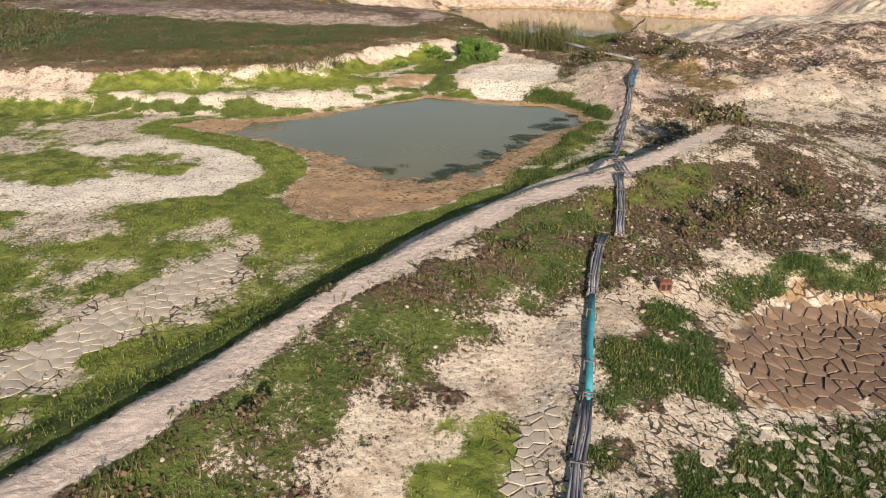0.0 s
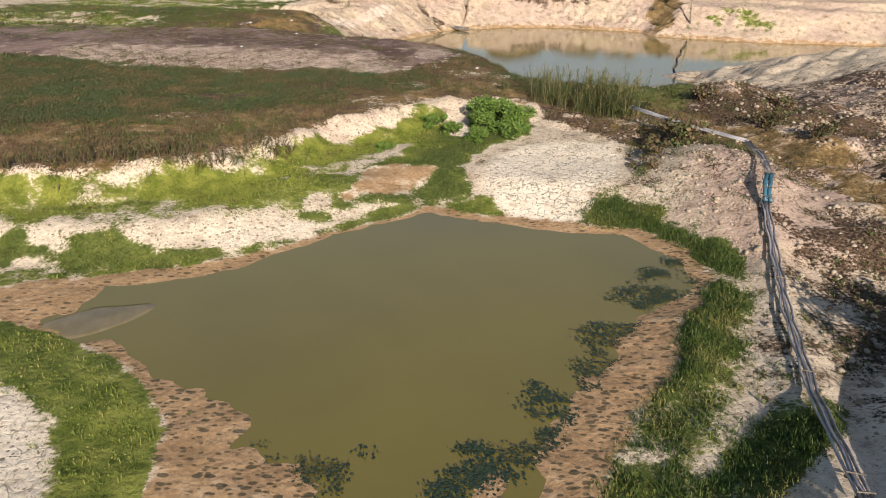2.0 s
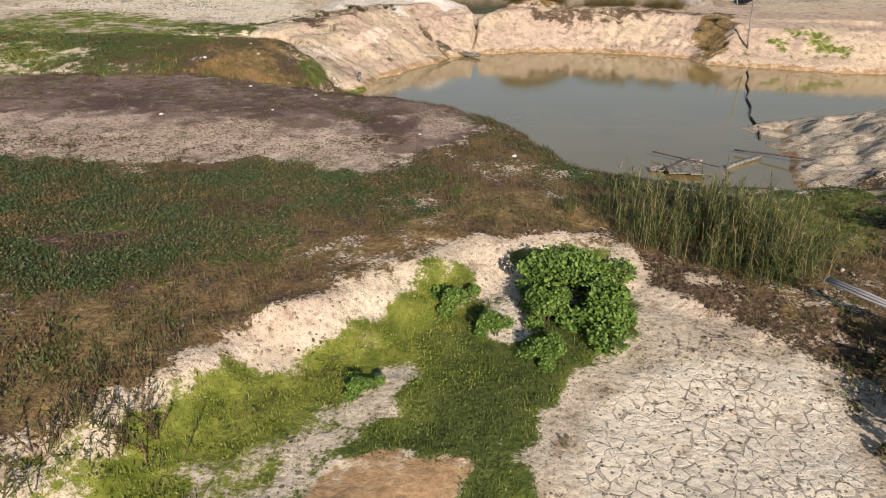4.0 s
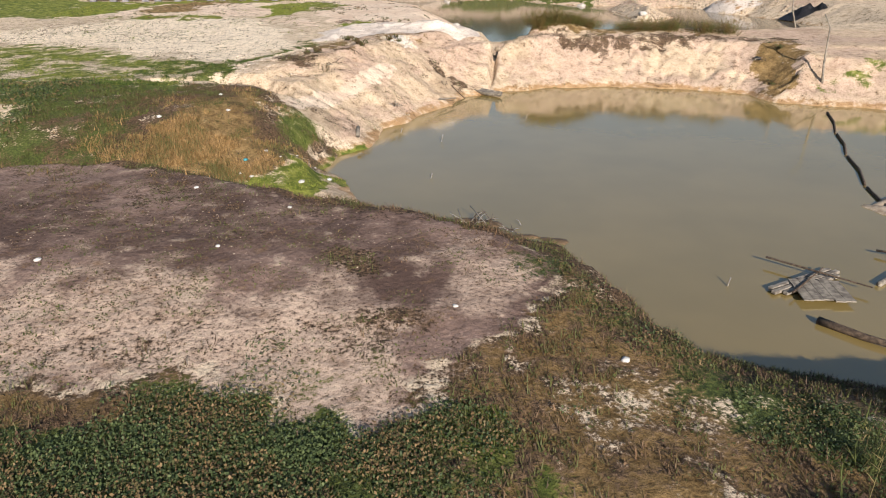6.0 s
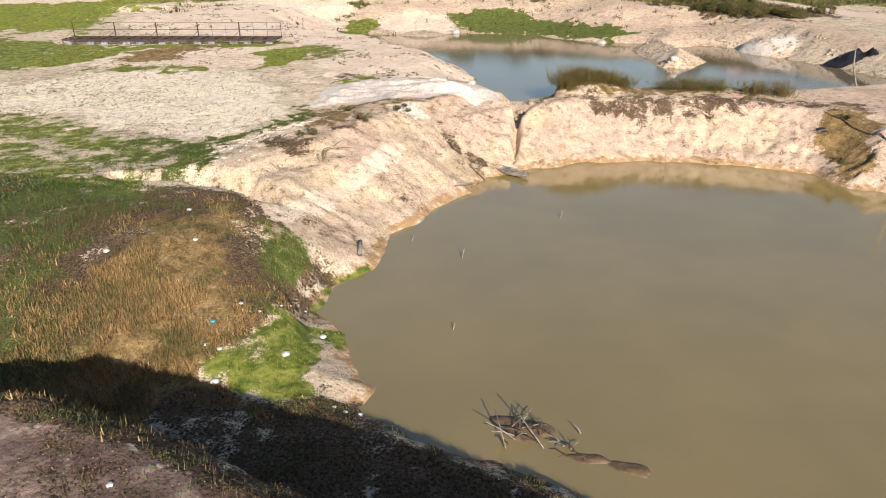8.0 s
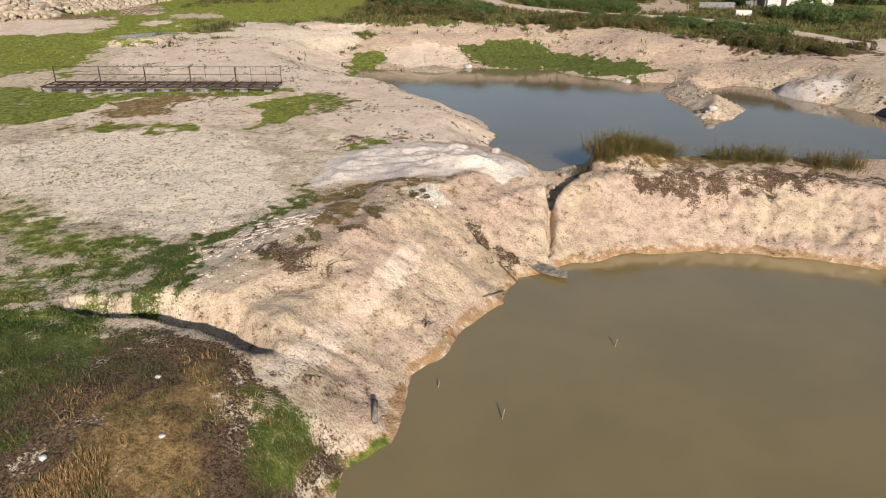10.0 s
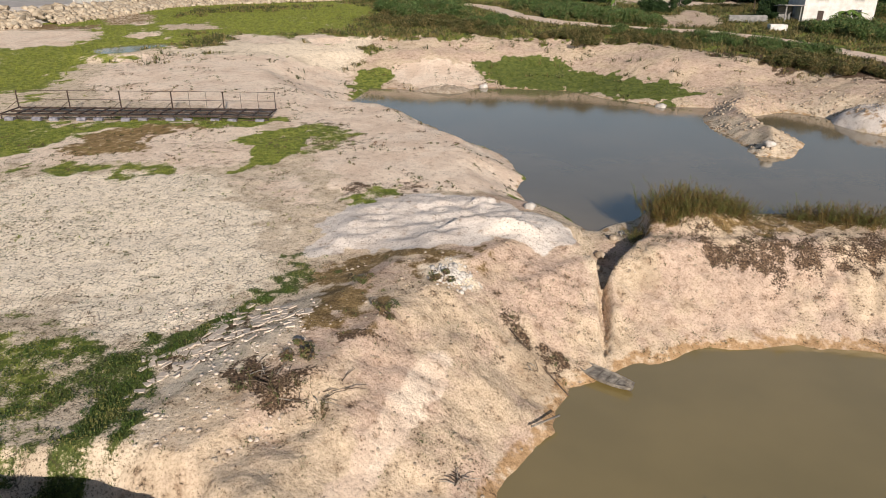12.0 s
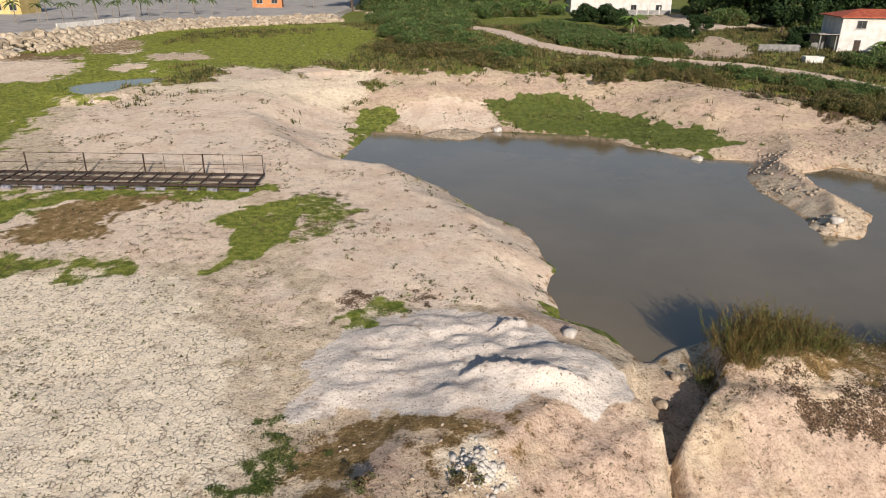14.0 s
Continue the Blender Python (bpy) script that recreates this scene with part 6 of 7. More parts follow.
shoal(-0.6, 76.2, 1.3, 0.7, -15, 0.12, "mud hummock under drifted brush", M_SILT)
shoal(-7.2, 173.6, 4.2, 2.6, 8, 0.9, "pale clay islet at the head of the far pond", M_CLOD, 2.45)
shoal(47.5, 140.5, 4.6, 3.0, -20, 2.3, "black plastic sheet draped over a heap of soil", M_BLACK, 2.7, "black_sheet", "plastic sheet")
shoal(9.5, 121.9, 1.6, 0.7, 10, 0.3, "clay toe of the dam in the far pond", None, 2.45)


def brush(x, y, reach, count, label, up=0.5, z=None, mat=None):
    """A heap of crossing twigs."""
    ob = thing("brushwood", (x, y, height(x, y) if z is None else z), label, "brushwood")
    for k in range(count):
        a, r = RNG.uniform(0, math.tau), reach * RNG.uniform(0.3, 1)
        p = Vector((reach * RNG.normal(0, 0.35), reach * RNG.normal(0, 0.3), 0.03))
        q = p + Vector((r * math.cos(a), r * math.sin(a) * 0.7, up * RNG.uniform(0.1, 1)))
        bm = bmesh.new()
        tube(bm, [p, p.lerp(q, 0.5) + Vector((0, 0, 0.08)), q], 0.028, 5, 0.012)
        part("branch", bm, mat or (M_BARK if k % 3 else M_WOOD), ob)
    return ob


brush(-0.6, 76.0, 1.1, 18, "tangle of drifted branches at the pond's shore", 0.7, 0.05)
brush(1.0, 75.0, 0.8, 10, "drifted twigs beside a mud bar", 0.3, 0.05)
for k, (x, y, r) in enumerate(((-2.2, 105.3, 1.0), (-5.9, 97.6, 0.8), (-11.7, 98.8, 1.3), (-13.4, 99.6, 1.2), (26.8, 109.6, 0.9))):
    brush(x, y, r, 12, "heap of dry dead twigs on the clay bank", 0.35)
for p, q in (((-0.9, 76.6), (0.1, 75.0)), ((-1.5, 76.2), (-1.2, 75.0))):
    litter_stick([(*p, 0.75), (*q, 0.1)], 0.022, "bare pale branch standing out of the water", M_WOOD)
litter_stick([(-1.2, 102.4, 0.5), (-2.6, 101.3, 0.7)], 0.05, "pole lying at the water's edge", M_WOOD, "pole", "pole")
litter_stick([on(-3.2, 107.2, 0.06), on(-1.4, 105.6, 0.06), on(-0.4, 104.6, 0.06)], 0.04, "thin stick on the clay slope", M_BARK)
for x, y, h in ((-2.4, 90.8, 0.5), (-5.3, 93.2, 0.3), (9.0, 69.6, 0.35), (4.0, 97, 0.4), (-3, 83, 0.3)):
    litter_stick([(x, y, -0.2), (x + 0.15, y + 0.1, h)], 0.028, "pale stake standing in the pond", M_WOOD, "stake", "stake")
litter_stick([(-7.95, 90.7, 1.05), (-7.85, 89.6, 0.75)], 0.13, "grey log on the bank", M_WOOD, "log", "log")


litter_stick([(29.9, 104.1, 1.0), (29.7, 104.2, 2.9), (29.6, 104.3, 5.9), (29.0, 104.4, 6.9)], 0.11, "bent bare grey trunk standing at the clay bank", M_WOOD, "dead_trunk", "trunk", 0.05)
litter_stick([(34.9, 120.4, 3.4), (34.0, 120.4, 5.8), (33.8, 120.4, 7.6)], 0.1, "thin bare trunk leaning on the dam", M_WOOD, "dead_trunk", "trunk", 0.05)


def boat():
    """A narrow dugout hull, half pulled up beside the gully."""
    ob = thing("dugout_boat", (0.35, 106.95, 0.22), "weathered grey wooden dugout half aground at the shore", "boat")
    ob.rotation_euler = (radians(4), radians(2), radians(-39))
    stations, L = 12, 3.1
    for name, inset, rise in (("hull", 0.0, 0.0), ("inside", 0.05, 0.04)):
        bm, rows = bmesh.new(), []
        for i in range(stations + 1):
            s = i / stations
            w = (0.46 - inset) * (math.sin(math.pi * (0.06 + 0.88 * s)) ** 0.5) + 0.02
            row = []
            for k in range(9):
                a = math.pi * (k / 8)
                row.append(bm.verts.new((L * s, -w * math.cos(a), 0.12 * (2 * s - 1) ** 2 + rise - (0.3 - inset) * math.sin(a) ** 0.7 + 0.18)))
            rows.append(row)
        for r0, r1 in zip(rows, rows[1:]):
            for k in range(8):
                bm.faces.new((r0[k], r0[k + 1], r1[k + 1], r1[k]))
        part(name, bm, M_WOOD, ob, smooth=True)
    for side in (-1, 1):
        bm = bmesh.new()
        tube(bm, [(L * s, side * (0.46 * math.sin(math.pi * (0.06 + 0.88 * s)) ** 0.5 + 0.02), 0.19 + 0.12 * (2 * s - 1) ** 2) for s in np.linspace(0, 1, 12)], 0.03, 5)
        part("gunwale", bm, M_WOOD, ob)
    bm = bmesh.new()
    for k in range(5):
        box(bm, 0.45 + 0.46 * k, -0.4, 0.13, 0.45 + 0.46 * k + 0.42, 0.4, 0.16)
    part("deck_board", bm, M_WOOD, ob)
    return ob


boat()


def pontoon():
    """A long steel walkway frame on floats, with a rail along its far side, stranded on the grass."""
    x0, x1, y0, y1 = -49.4, -23.7, 141.4, 144.6
    z = height(-36, 142) + 0.45
    ob = thing("pontoon_walkway", (x0, y0, z), "long rusty steel walkway frame on white floats, stranded on grass", "walkway")
    L, W = x1 - x0, y1 - y0
    for y in (0, W * 0.5, W):
        bm = bmesh.new()
        box(bm, 0, y - 0.06, -0.1, L, y + 0.06, 0.08)
        part("beam", bm, M_STEEL, ob)
        bm = bmesh.new()
        box(bm, 0, y - 0.05, -0.42, L, y + 0.05, -0.34)
        part("lower_beam", bm, M_STEEL, ob)
    n = 17
    for k in range(n + 1):
        bm = bmesh.new()
        x = L * k / n
        box(bm, x - 0.05, -0.15, 0.0, x + 0.05, W + 0.15, 0.1)
        part("cross_bar", bm, M_STEEL, ob)
        bm = bmesh.new()
        box(bm, x - 0.04, -0.04, -0.36, x + 0.04, 0.04, -0.08)
        part("upright", bm, M_STEEL, ob)
    for k in range(12):
        bm = bmesh.new()
        x = L * (k + 0.5) / 12 + (0.3 if k % 2 else -0.2)
        tube(bm, [(x - 0.42, -0.15, -0.42), (x - 0.34, -0.15, -0.42), (x + 0.34, -0.15, -0.42), (x + 0.42, -0.15, -0.42)], 0.24, 12)
        part("float", bm, M_FLOAT, ob, "faded white float")
    for k in range(6):
        bm = bmesh.new()
        x = L - 5.15 * k - 0.05
        tube(bm, [(x, W, 0), (x, W, 1.75)], 0.07 if k else 0.035, 6)
        part("post", bm, M_STEEL, ob)
        for extra in (1.7, 3.4):
            if k < 2:
                bm = bmesh.new()
                tube(bm, [(x - extra, W, 0), (x - extra, W, 1.72)], 0.022, 5)
                part("thin_post", bm, M_STEEL, ob)
        if k:
            bm = bmesh.new()
            tube(bm, [(x, W, 0.7), (x - 0.5, W - 1.4, 0.05)], 0.03, 5)
            part("brace", bm, M_STEEL, ob)
    for h in (1.72, 0.85):
        bm = bmesh.new()
        tube(bm, [(0, W, h), (L, W, h)], 0.028, 5)
        part("rail", bm, M_STEEL, ob)
    return ob


pontoon()


def scrap(x, y, r, mat, label, name="litter", squash=0.5):
    bm = bmesh.new()
    bmesh.ops.create_icosphere(bm, subdivisions=2, radius=r)
    for v in bm.verts:
        v.co *= 1 + 0.5 * noise.noise(v.co * (2.2 / r) + Vector((x, y, 0)))
        v.co.z *= squash
    ob = link(name, bm, mat, smooth=True)
    ob.location = on(x, y, r * 0.3)
    return tagged(ob, label, "litter", "litter on the shore")


for x, y, r in ((-9.6, 79.4, 0.17), (-8.6, 81.9, 0.16), (-11.9, 81.8, 0.12), (-12.7, 79.3, 0.1), (-12.1, 79.2, 0.11), (-11.9, 77.7, 0.17), (-6.9, 76.6, 0.09), (-6.4, 76.8, 0.09), (-7.3, 76.7, 0.08),
                (-9.8, 84.3, 0.08), (-10.4, 82.5, 0.07), (-10.2, 83.2, 0.06), (-11.1, 81.6, 0.07), (-14.8, 85.3, 0.12), (-18.5, 84.3, 0.15), (3.2, 62.5, 0.2), (2.6, 68.6, 0.14), (1.6, 70.4, 0.1)):
    scrap(x, y, r, M_BAG, "crumpled white plastic litter on the shore")
scrap(-12.7, 80.5, 0.13, M_BLUE, "crumpled blue plastic on the shore")
for x, y, r in ((3.3, 116.4, 0.35), (2.9, 115.1, 0.3), (4.4, 118.2, 0.3), (2.6, 113.4, 0.25)):
    scrap(x, y, r, M_CLOD, "grey clay block fallen into the gully", "clay_block", 0.9)
scrap(26.6, 110.0, 0.35, M_BLACK, "black plastic sack on the clay face")
for x, y, r in ((13.9, 123.0, 0.55), (14.6, 122.5, 0.4), (-0.9, 120.1, 0.4), (20.2, 163.3, 0.7), (30.5, 148.4, 0.5), (24.2, 141, 0.5), (-1.6, 175.9, 0.6), (5.2, 119.2, 0.2)):
    scrap(x, y, r, M_CHALK, "pale boulder at the water's edge", "boulder", 0.7)
for x, y, r in ((-10.9, 68.4, 0.09), (-8.6, 63.3, 0.07), (-7.2, 66.4, 0.08), (-13.3, 62.5, 0.1), (-1.9, 60.1, 0.07), (1.8, 58.2, 0.1), (-16.2, 88.6, 0.12)):
    scrap(x, y, r, M_BAG, "small white scrap on burnt soil")


# ---- reeds, bushes and trees ----
def leaf_mesh(name, at, size, mat, flat=0.6, shape=0.4):
    """A mesh of leaves at the places at (n, 3)."""
    n = len(at)
    s = size * RNG.uniform(0.6, 1.4, n)
    yaw, up, roll = RNG.uniform(0, math.tau, n), RNG.normal(0.1, flat, n), RNG.normal(0, flat, n)
    way = np.stack([np.cos(yaw) * np.cos(up), np.sin(yaw) * np.cos(up), np.sin(up)], -1) * s[:, None]
    across = np.stack([-np.sin(yaw) * np.cos(roll), np.cos(yaw) * np.cos(roll), np.sin(roll)], -1) * (shape * s)[:, None]
    quad = np.stack([at - 0.5 * way, at + across, at + 0.5 * way, at - across], 1).reshape(-1, 3)
    k = np.arange(n)[:, None] * 4
    ob = stuff(name, quad, np.concatenate([k + [0, 1, 2], k + [0, 2, 3]], 0), mat, "", "")
    del ob["kind"]
    return ob


def lobes(count, reach, high, low=0.15):
    return [(reach * RNG.normal(0, 0.5), reach * RNG.normal(0, 0.5), high * RNG.uniform(low, 0.85), reach * RNG.uniform(0.3, 0.6)) for _ in range(count)]


def crown_places(parts, each, squash=0.75):
    out = []
    for x, y, z, r in parts:
        d = RNG.normal(0, 1, (each, 3))
        d /= np.linalg.norm(d, axis=1)[:, None]
        out.append(np.array([x, y, z]) + d * (r * RNG.uniform(0.55, 1.05, (each, 1))) * [1, 1, squash])
    return np.concatenate(out)


def shrub(name, mat, reach, high, label, leaves_each=150, size=0.22, count=9, category="bush"):
    ob = thing(name, (0, 0, 0), label, category)
    parts = lobes(count, reach, high)
    for x, y, z, r in parts[:5]:
        bm = bmesh.new()
        tube(bm, [(0, 0, -0.2), (0.4 * x, 0.4 * y, 0.5 * z), (x, y, z)], 0.05 * high / 1.5, 5, 0.015)
        part("stem", bm, M_BARK, ob)
    at = crown_places(parts, leaves_each)
    at[:, 2] = np.abs(at[:, 2])
    foliage = leaf_mesh("foliage", at, size, mat)
    foliage.parent = ob
    return ob


def tall_grass(name, mat, stalks, high, reach, label, category="reeds", wide=0.017, sway=0.18):
    """A clump of upright stalks with long drooping leaves."""
    ob = thing(name, (0, 0, 0), label, category)
    bm = bmesh.new()
    tips = []
    for _ in range(stalks):
        p = Vector((RNG.normal(0, reach), RNG.normal(0, reach), -0.1))
        q = p + Vector((RNG.normal(0, sway) + 0.5 * sway * p.x, RNG.normal(0, sway) + 0.5 * sway * p.y, high * RNG.uniform(0.45, 1.1)))
        tube(bm, [p, p.lerp(q, 0.5), q], 0.012, 4, 0.005)
        tips.append((p, q))
    part("stalk", bm, mat, ob)["kind"] = "stuff"
    corners = []
    for p, q in tips:
        for k in range(11):
            a = p.lerp(q, RNG.uniform(0.25, 1.0))
            t, l = RNG.uniform(0, math.tau), high * RNG.uniform(0.15, 0.32)
            d, side = Vector((math.cos(t), math.sin(t), 0)), Vector((-math.sin(t), math.cos(t), 0)) * wide
            corners += [a - side, a + side, a + d * l * 0.7 + Vector((0, 0, l * RNG.uniform(-0.3, 0.7)))]
    foliage = stuff("foliage", np.array([c[:] for c in corners]), np.arange(len(corners)).reshape(-1, 3), mat, "", "")
    del foliage["kind"]
    foliage.parent = ob
    return ob


def spread_copies(models, places, group, sink=0.05):
    """Stands copies of the models at places (x, y, scale); the models themselves take the first ones."""
    for k, (x, y, s) in enumerate(places):
        m = pose(*on(x, y, -sink), 0, 0, RNG.uniform(0, 360)) @ Matrix.Diagonal((s, s, s * RNG.uniform(0.85, 1.15), 1))
        if k < len(models):
            models[k].matrix_basis = m
            models[k]["group"] = group
        else:
            first = models[k % len(models)]
            keep = first.scale.copy()
            first.scale = (1, 1, 1)
            made = copy_thing(first, m)
            first.scale = keep
            made["group"] = group


def inside(pts, count, low=0.8, high=1.25):
    p, out = np.array(pts, float), []
    while len(out) < count:
        x, y = RNG.uniform(p[:, 0].min(), p[:, 0].max()), RNG.uniform(p[:, 1].min(), p[:, 1].max())
        if beside(pts, np.array([x]), np.array([y]))[0] < 0:
            out.append((x, y, RNG.uniform(low, high)))
    return out


M_DRYBUSH = leafy("dry_bush", (0.085, 0.052, 0.018), (0.26, 0.175, 0.06), (0.12, 0.13, 0.036), 0.4)
M_LEAF = leafy("shrub_leaf", (0.03, 0.065, 0.02), (0.125, 0.185, 0.055), (0.2, 0.18, 0.07), 0.3)
M_DARKLEAF = leafy("tree_leaf", (0.012, 0.03, 0.01), (0.05, 0.085, 0.028), (0.1, 0.09, 0.035), 0.1)
M_PALM = leafy("palm_leaf", (0.05, 0.085, 0.025), (0.15, 0.19, 0.06), (0.24, 0.2, 0.08), 0.2)
M_BUSHGREEN = leafy("lush_bush", (0.07, 0.13, 0.025), (0.19, 0.28, 0.055), (0.2, 0.2, 0.06), 0.1)

REED_BED = [(2.6, 53), (3.6, 51.4), (5.2, 49), (7.9, 48.2), (10.2, 50), (10.2, 53), (8.2, 55.4), (5.5, 55.6)]
reeds = [tall_grass("reed_clump", M_REED, 18, 1.5, 0.34, "tall yellow-green reeds on the plateau's rim") for _ in range(3)]
spread_copies(reeds, inside(REED_BED, 34, 0.7, 1.15) + inside([(4.5, 50.5), (8, 48.5), (10, 50.5), (7, 53)], 20, 0.8, 1.25), "reeds on the rim")
straw = [tall_grass("dry_grass_tuft", M_STRAW, 14, 0.7, 0.22, "tuft of tall dry straw on the scarp's edge", "grass", 0.02) for _ in range(3)]
spread_copies(straw, [(x, 40.4 + 0.25 * (x + 10) + 0.8 * RNG.rand() + (1.2 if x > -8 else 0), RNG.uniform(0.7, 1.2)) for x in np.arange(-15.5, -6.2, 0.33)] +
              [(x, y, 1.0) for x, y in ((11.2, 28.6), (11.8, 29.3), (12.4, 28.2), (10.8, 27.6), (12.9, 29.6), (8.9, 45.2), (9.8, 44.6), (10.4, 45.5), (8.3, 44.4), (-13, 98.6), (-12.2, 99.2), (-14, 99.1), (-11.2, 98.4))], "dry grass tufts")
lush = [shrub("green_bush", M_BUSHGREEN, 0.75, 0.9, "lush bright green bush by the scarp", 420, 0.09, 10) for _ in range(2)]
spread_copies(lush, [(2.7, 47.0, 1.2), (2.0, 48.4, 1.2), (3.0, 48.9, 1.2), (1.6, 47.2, 0.8), (-0.6, 47.8, 0.7), (0.3, 46.6, 0.55), (-2.6, 44.6, 0.5), (1.4, 45.6, 0.6)], "bushes by the scarp")
dead = [shrub("dry_shrub", M_STRAW, 0.6, 0.7, "low dry brown shrub on clay", 90, 0.12, 7) for _ in range(3)]
spread_copies(dead, [(11.5, 28.4, 1.3), (12.3, 29.0, 1.2), (9.3, 44.6, 1.3), (10.1, 45.0, 1.2), (8.6, 43.2, 0.9), (7.6, 42.4, 0.8), (9.6, 20.2, 0.8), (8.4, 19.2, 0.8), (10.6, 21.2, 0.9), (12.6, 22, 0.8),
                     (7.1, 18.6, 0.7), (0.6, 14.6, 0.5), (2.2, 16.2, 0.6), (-1.6, 11.4, 0.5), (-3.4, 9.6, 0.6), (14.5, 47.2, 1.0), (16.3, 50.2, 1.1), (13.2, 51.6, 1.0), (15.2, 44.2, 0.8),
                     (-6.6, 108.6, 0.9), (-9.2, 104.5, 0.9), (-10.6, 108.0, 0.8), (-12.4, 101.2, 1.0), (26.5, 106.5, 0.6), (28.6, 110.2, 0.7)], "dry shrubs on clay")
dam = [tall_grass("dam_bush", M_DRYBUSH, 150, 1.5, 0.62, "olive-brown tussock on the crest of the dam", "tussock", 0.022, 0.45) for _ in range(3)]
spread_copies(dam, [(6.2, 118.0, 0.7), (7.2, 118.8, 0.9), (8.2, 119.4, 1.0), (9.3, 119.8, 1.05), (10.4, 120, 1.0), (11.5, 120, 0.95), (12.6, 119.8, 0.8), (7.6, 117.6, 0.75), (8.9, 118.2, 0.85), (10.2, 118.6, 0.85), (11.4, 118.8, 0.8), (12.6, 118.6, 0.75), (16.6, 119.2, 0.7), (18, 118.9, 0.9), (19.4, 118.4, 0.9), (20.8, 118, 0.8), (24, 117.2, 0.9), (26, 116.6, 0.9)], "bushes on the dam")

# plants of the shallow water
x, y = RNG.uniform(-4, 8, 9000), RNG.uniform(24, 38, 9000)
i, j = np.searchsorted(GX, x), np.searchsorted(GY, y)
edge = TO_NEAR[j, i]
keep = (edge > -1.1) & (edge < 0.2) & ((x > 1.6) | (y < 27.6)) & (y < 36) & (lumps(x, y, 0.7, 4, 3) > 0.62 - 0.16 * ease(edge, -1.1, 0))
x, y = np.repeat(x[keep], 12), np.repeat(y[keep], 12)
x, y = x + RNG.normal(0, 0.11, len(x)), y + RNG.normal(0, 0.08, len(x))
M_ALGA = leafy("pond_weed", (0.018, 0.036, 0.026), (0.05, 0.075, 0.045), (0.11, 0.1, 0.04), 0.25)
at = np.stack([x, y, np.full(len(x), LEVEL_NEAR + 0.012)], -1)
k = np.arange(len(x))[:, None] * 4
s, t = RNG.uniform(0.01, 0.055, len(x))[:, None], RNG.uniform(0, math.tau, len(x))
u, v = np.stack([np.cos(t), np.sin(t), 0 * t], -1) * s, np.stack([-np.sin(t), np.cos(t), 0 * t], -1) * s * 0.6
at[:, 2] += RNG.uniform(0, 0.02, len(x))
stuff("pond_weed", np.stack([at - u, at + v, at + u, at - v], 1).reshape(-1, 3), np.concatenate([k + [0, 1, 2], k + [0, 2, 3]], 0), M_ALGA, "dark blue-green weed floating along the muddy shore", "weeds")


# ---- the far side: road, houses, stone embankment, trees ----
def tree(name, mat, high, reach, label, category="tree", leaves_each=170, size=0.5, count=14, trunk=0.22):
    ob = thing(name, (0, 0, 0), label, category)
    parts = [(x, y, high * 0.3 + z * 0.75, r) for x, y, z, r in lobes(count, reach, high)]
    bm = bmesh.new()
    tube(bm, [(0, 0, -0.3), (0.1, 0.05, high * 0.3), (0.15, -0.1, high * 0.62)], trunk, 8, trunk * 0.45)
    part("trunk", bm, M_BARK, ob)
    for x, y, z, r in parts[:6]:
        bm = bmesh.new()
        tube(bm, [(0.1, 0, high * 0.38), (0.5 * x, 0.5 * y, 0.5 * (high * 0.4 + z)), (x, y, z)], trunk * 0.42, 6, 0.04)
        part("limb", bm, M_BARK, ob)
    foliage = leaf_mesh("crown", crown_places(parts, leaves_each), size, mat)
    foliage.parent = ob
    return ob


def palm(name, mat, high, fronds, length, label, category="palm", wide=0.5, trunk=0.09):
    """A trunk with arching fronds cut into leaflets, or whole banana leaves where wide is large."""
    ob = thing(name, (0, 0, 0), label, category)
    bm = bmesh.new()
    tube(bm, [(0, 0, -0.3), (0.05, 0, high * 0.5), (0, 0.05, high)], trunk, 7, trunk * 0.7)
    part("trunk", bm, M_WOOD, ob)
    for k in range(fronds):
        t = k * math.tau / fronds + RNG.uniform(-0.2, 0.2)
        rise, l = RNG.uniform(0.15, 0.9), length * RNG.uniform(0.8, 1.1)
        bm, rows = bmesh.new(), []
        for i in range(7):
            s = i / 6
            r, z = l * s * math.cos(rise * (1 - 0.5 * s)), high + l * (s * math.sin(rise) - 0.75 * s * s)
            w = wide * math.sin(math.pi * min(0.97, 0.12 + 0.86 * s)) * 0.5
            c, n = Vector((r * math.cos(t), r * math.sin(t), z)), Vector((-math.sin(t), math.cos(t), -0.35))
            m = Vector((math.sin(t), -math.cos(t), -0.35))
            rows.append((bm.verts.new(c + m * w), bm.verts.new(c), bm.verts.new(c + n * w)))
        for a, b in zip(rows, rows[1:]):
            bm.faces.new((a[0], b[0], b[1], a[1]))
            bm.faces.new((a[1], b[1], b[2], a[2]))
        part("frond", bm, mat, ob)
    return ob


M_WALL = plain("white_house_wall", (0.62, 0.6, 0.57), (0.8, 0.79, 0.77), 0.8, 0.85, 0, 0.1, 0.01)
M_GREYWALL = plain("grey_block_wall", (0.22, 0.22, 0.22), (0.36, 0.35, 0.34), 1.5, 0.9, 0, 0.4, 0.02)
M_ROOF = plain("red_roof_tile", (0.42, 0.08, 0.04), (0.62, 0.16, 0.08), 1.5, 0.75, 0, 0.3, 0.03)
M_TIN = plain("rusty_tin_roof", (0.25, 0.23, 0.22), (0.45, 0.43, 0.42), 1.0, 0.6, 0.3, 0.3, 0.02)
M_PANE = plain("dark_window_glass", (0.02, 0.025, 0.03), (0.05, 0.055, 0.06), 2.0, 0.15)
M_PAVE = plain("pale_paving", (0.44, 0.41, 0.39), (0.6, 0.565, 0.53), 0.4, 0.9, 0, 0.2, 0.02)
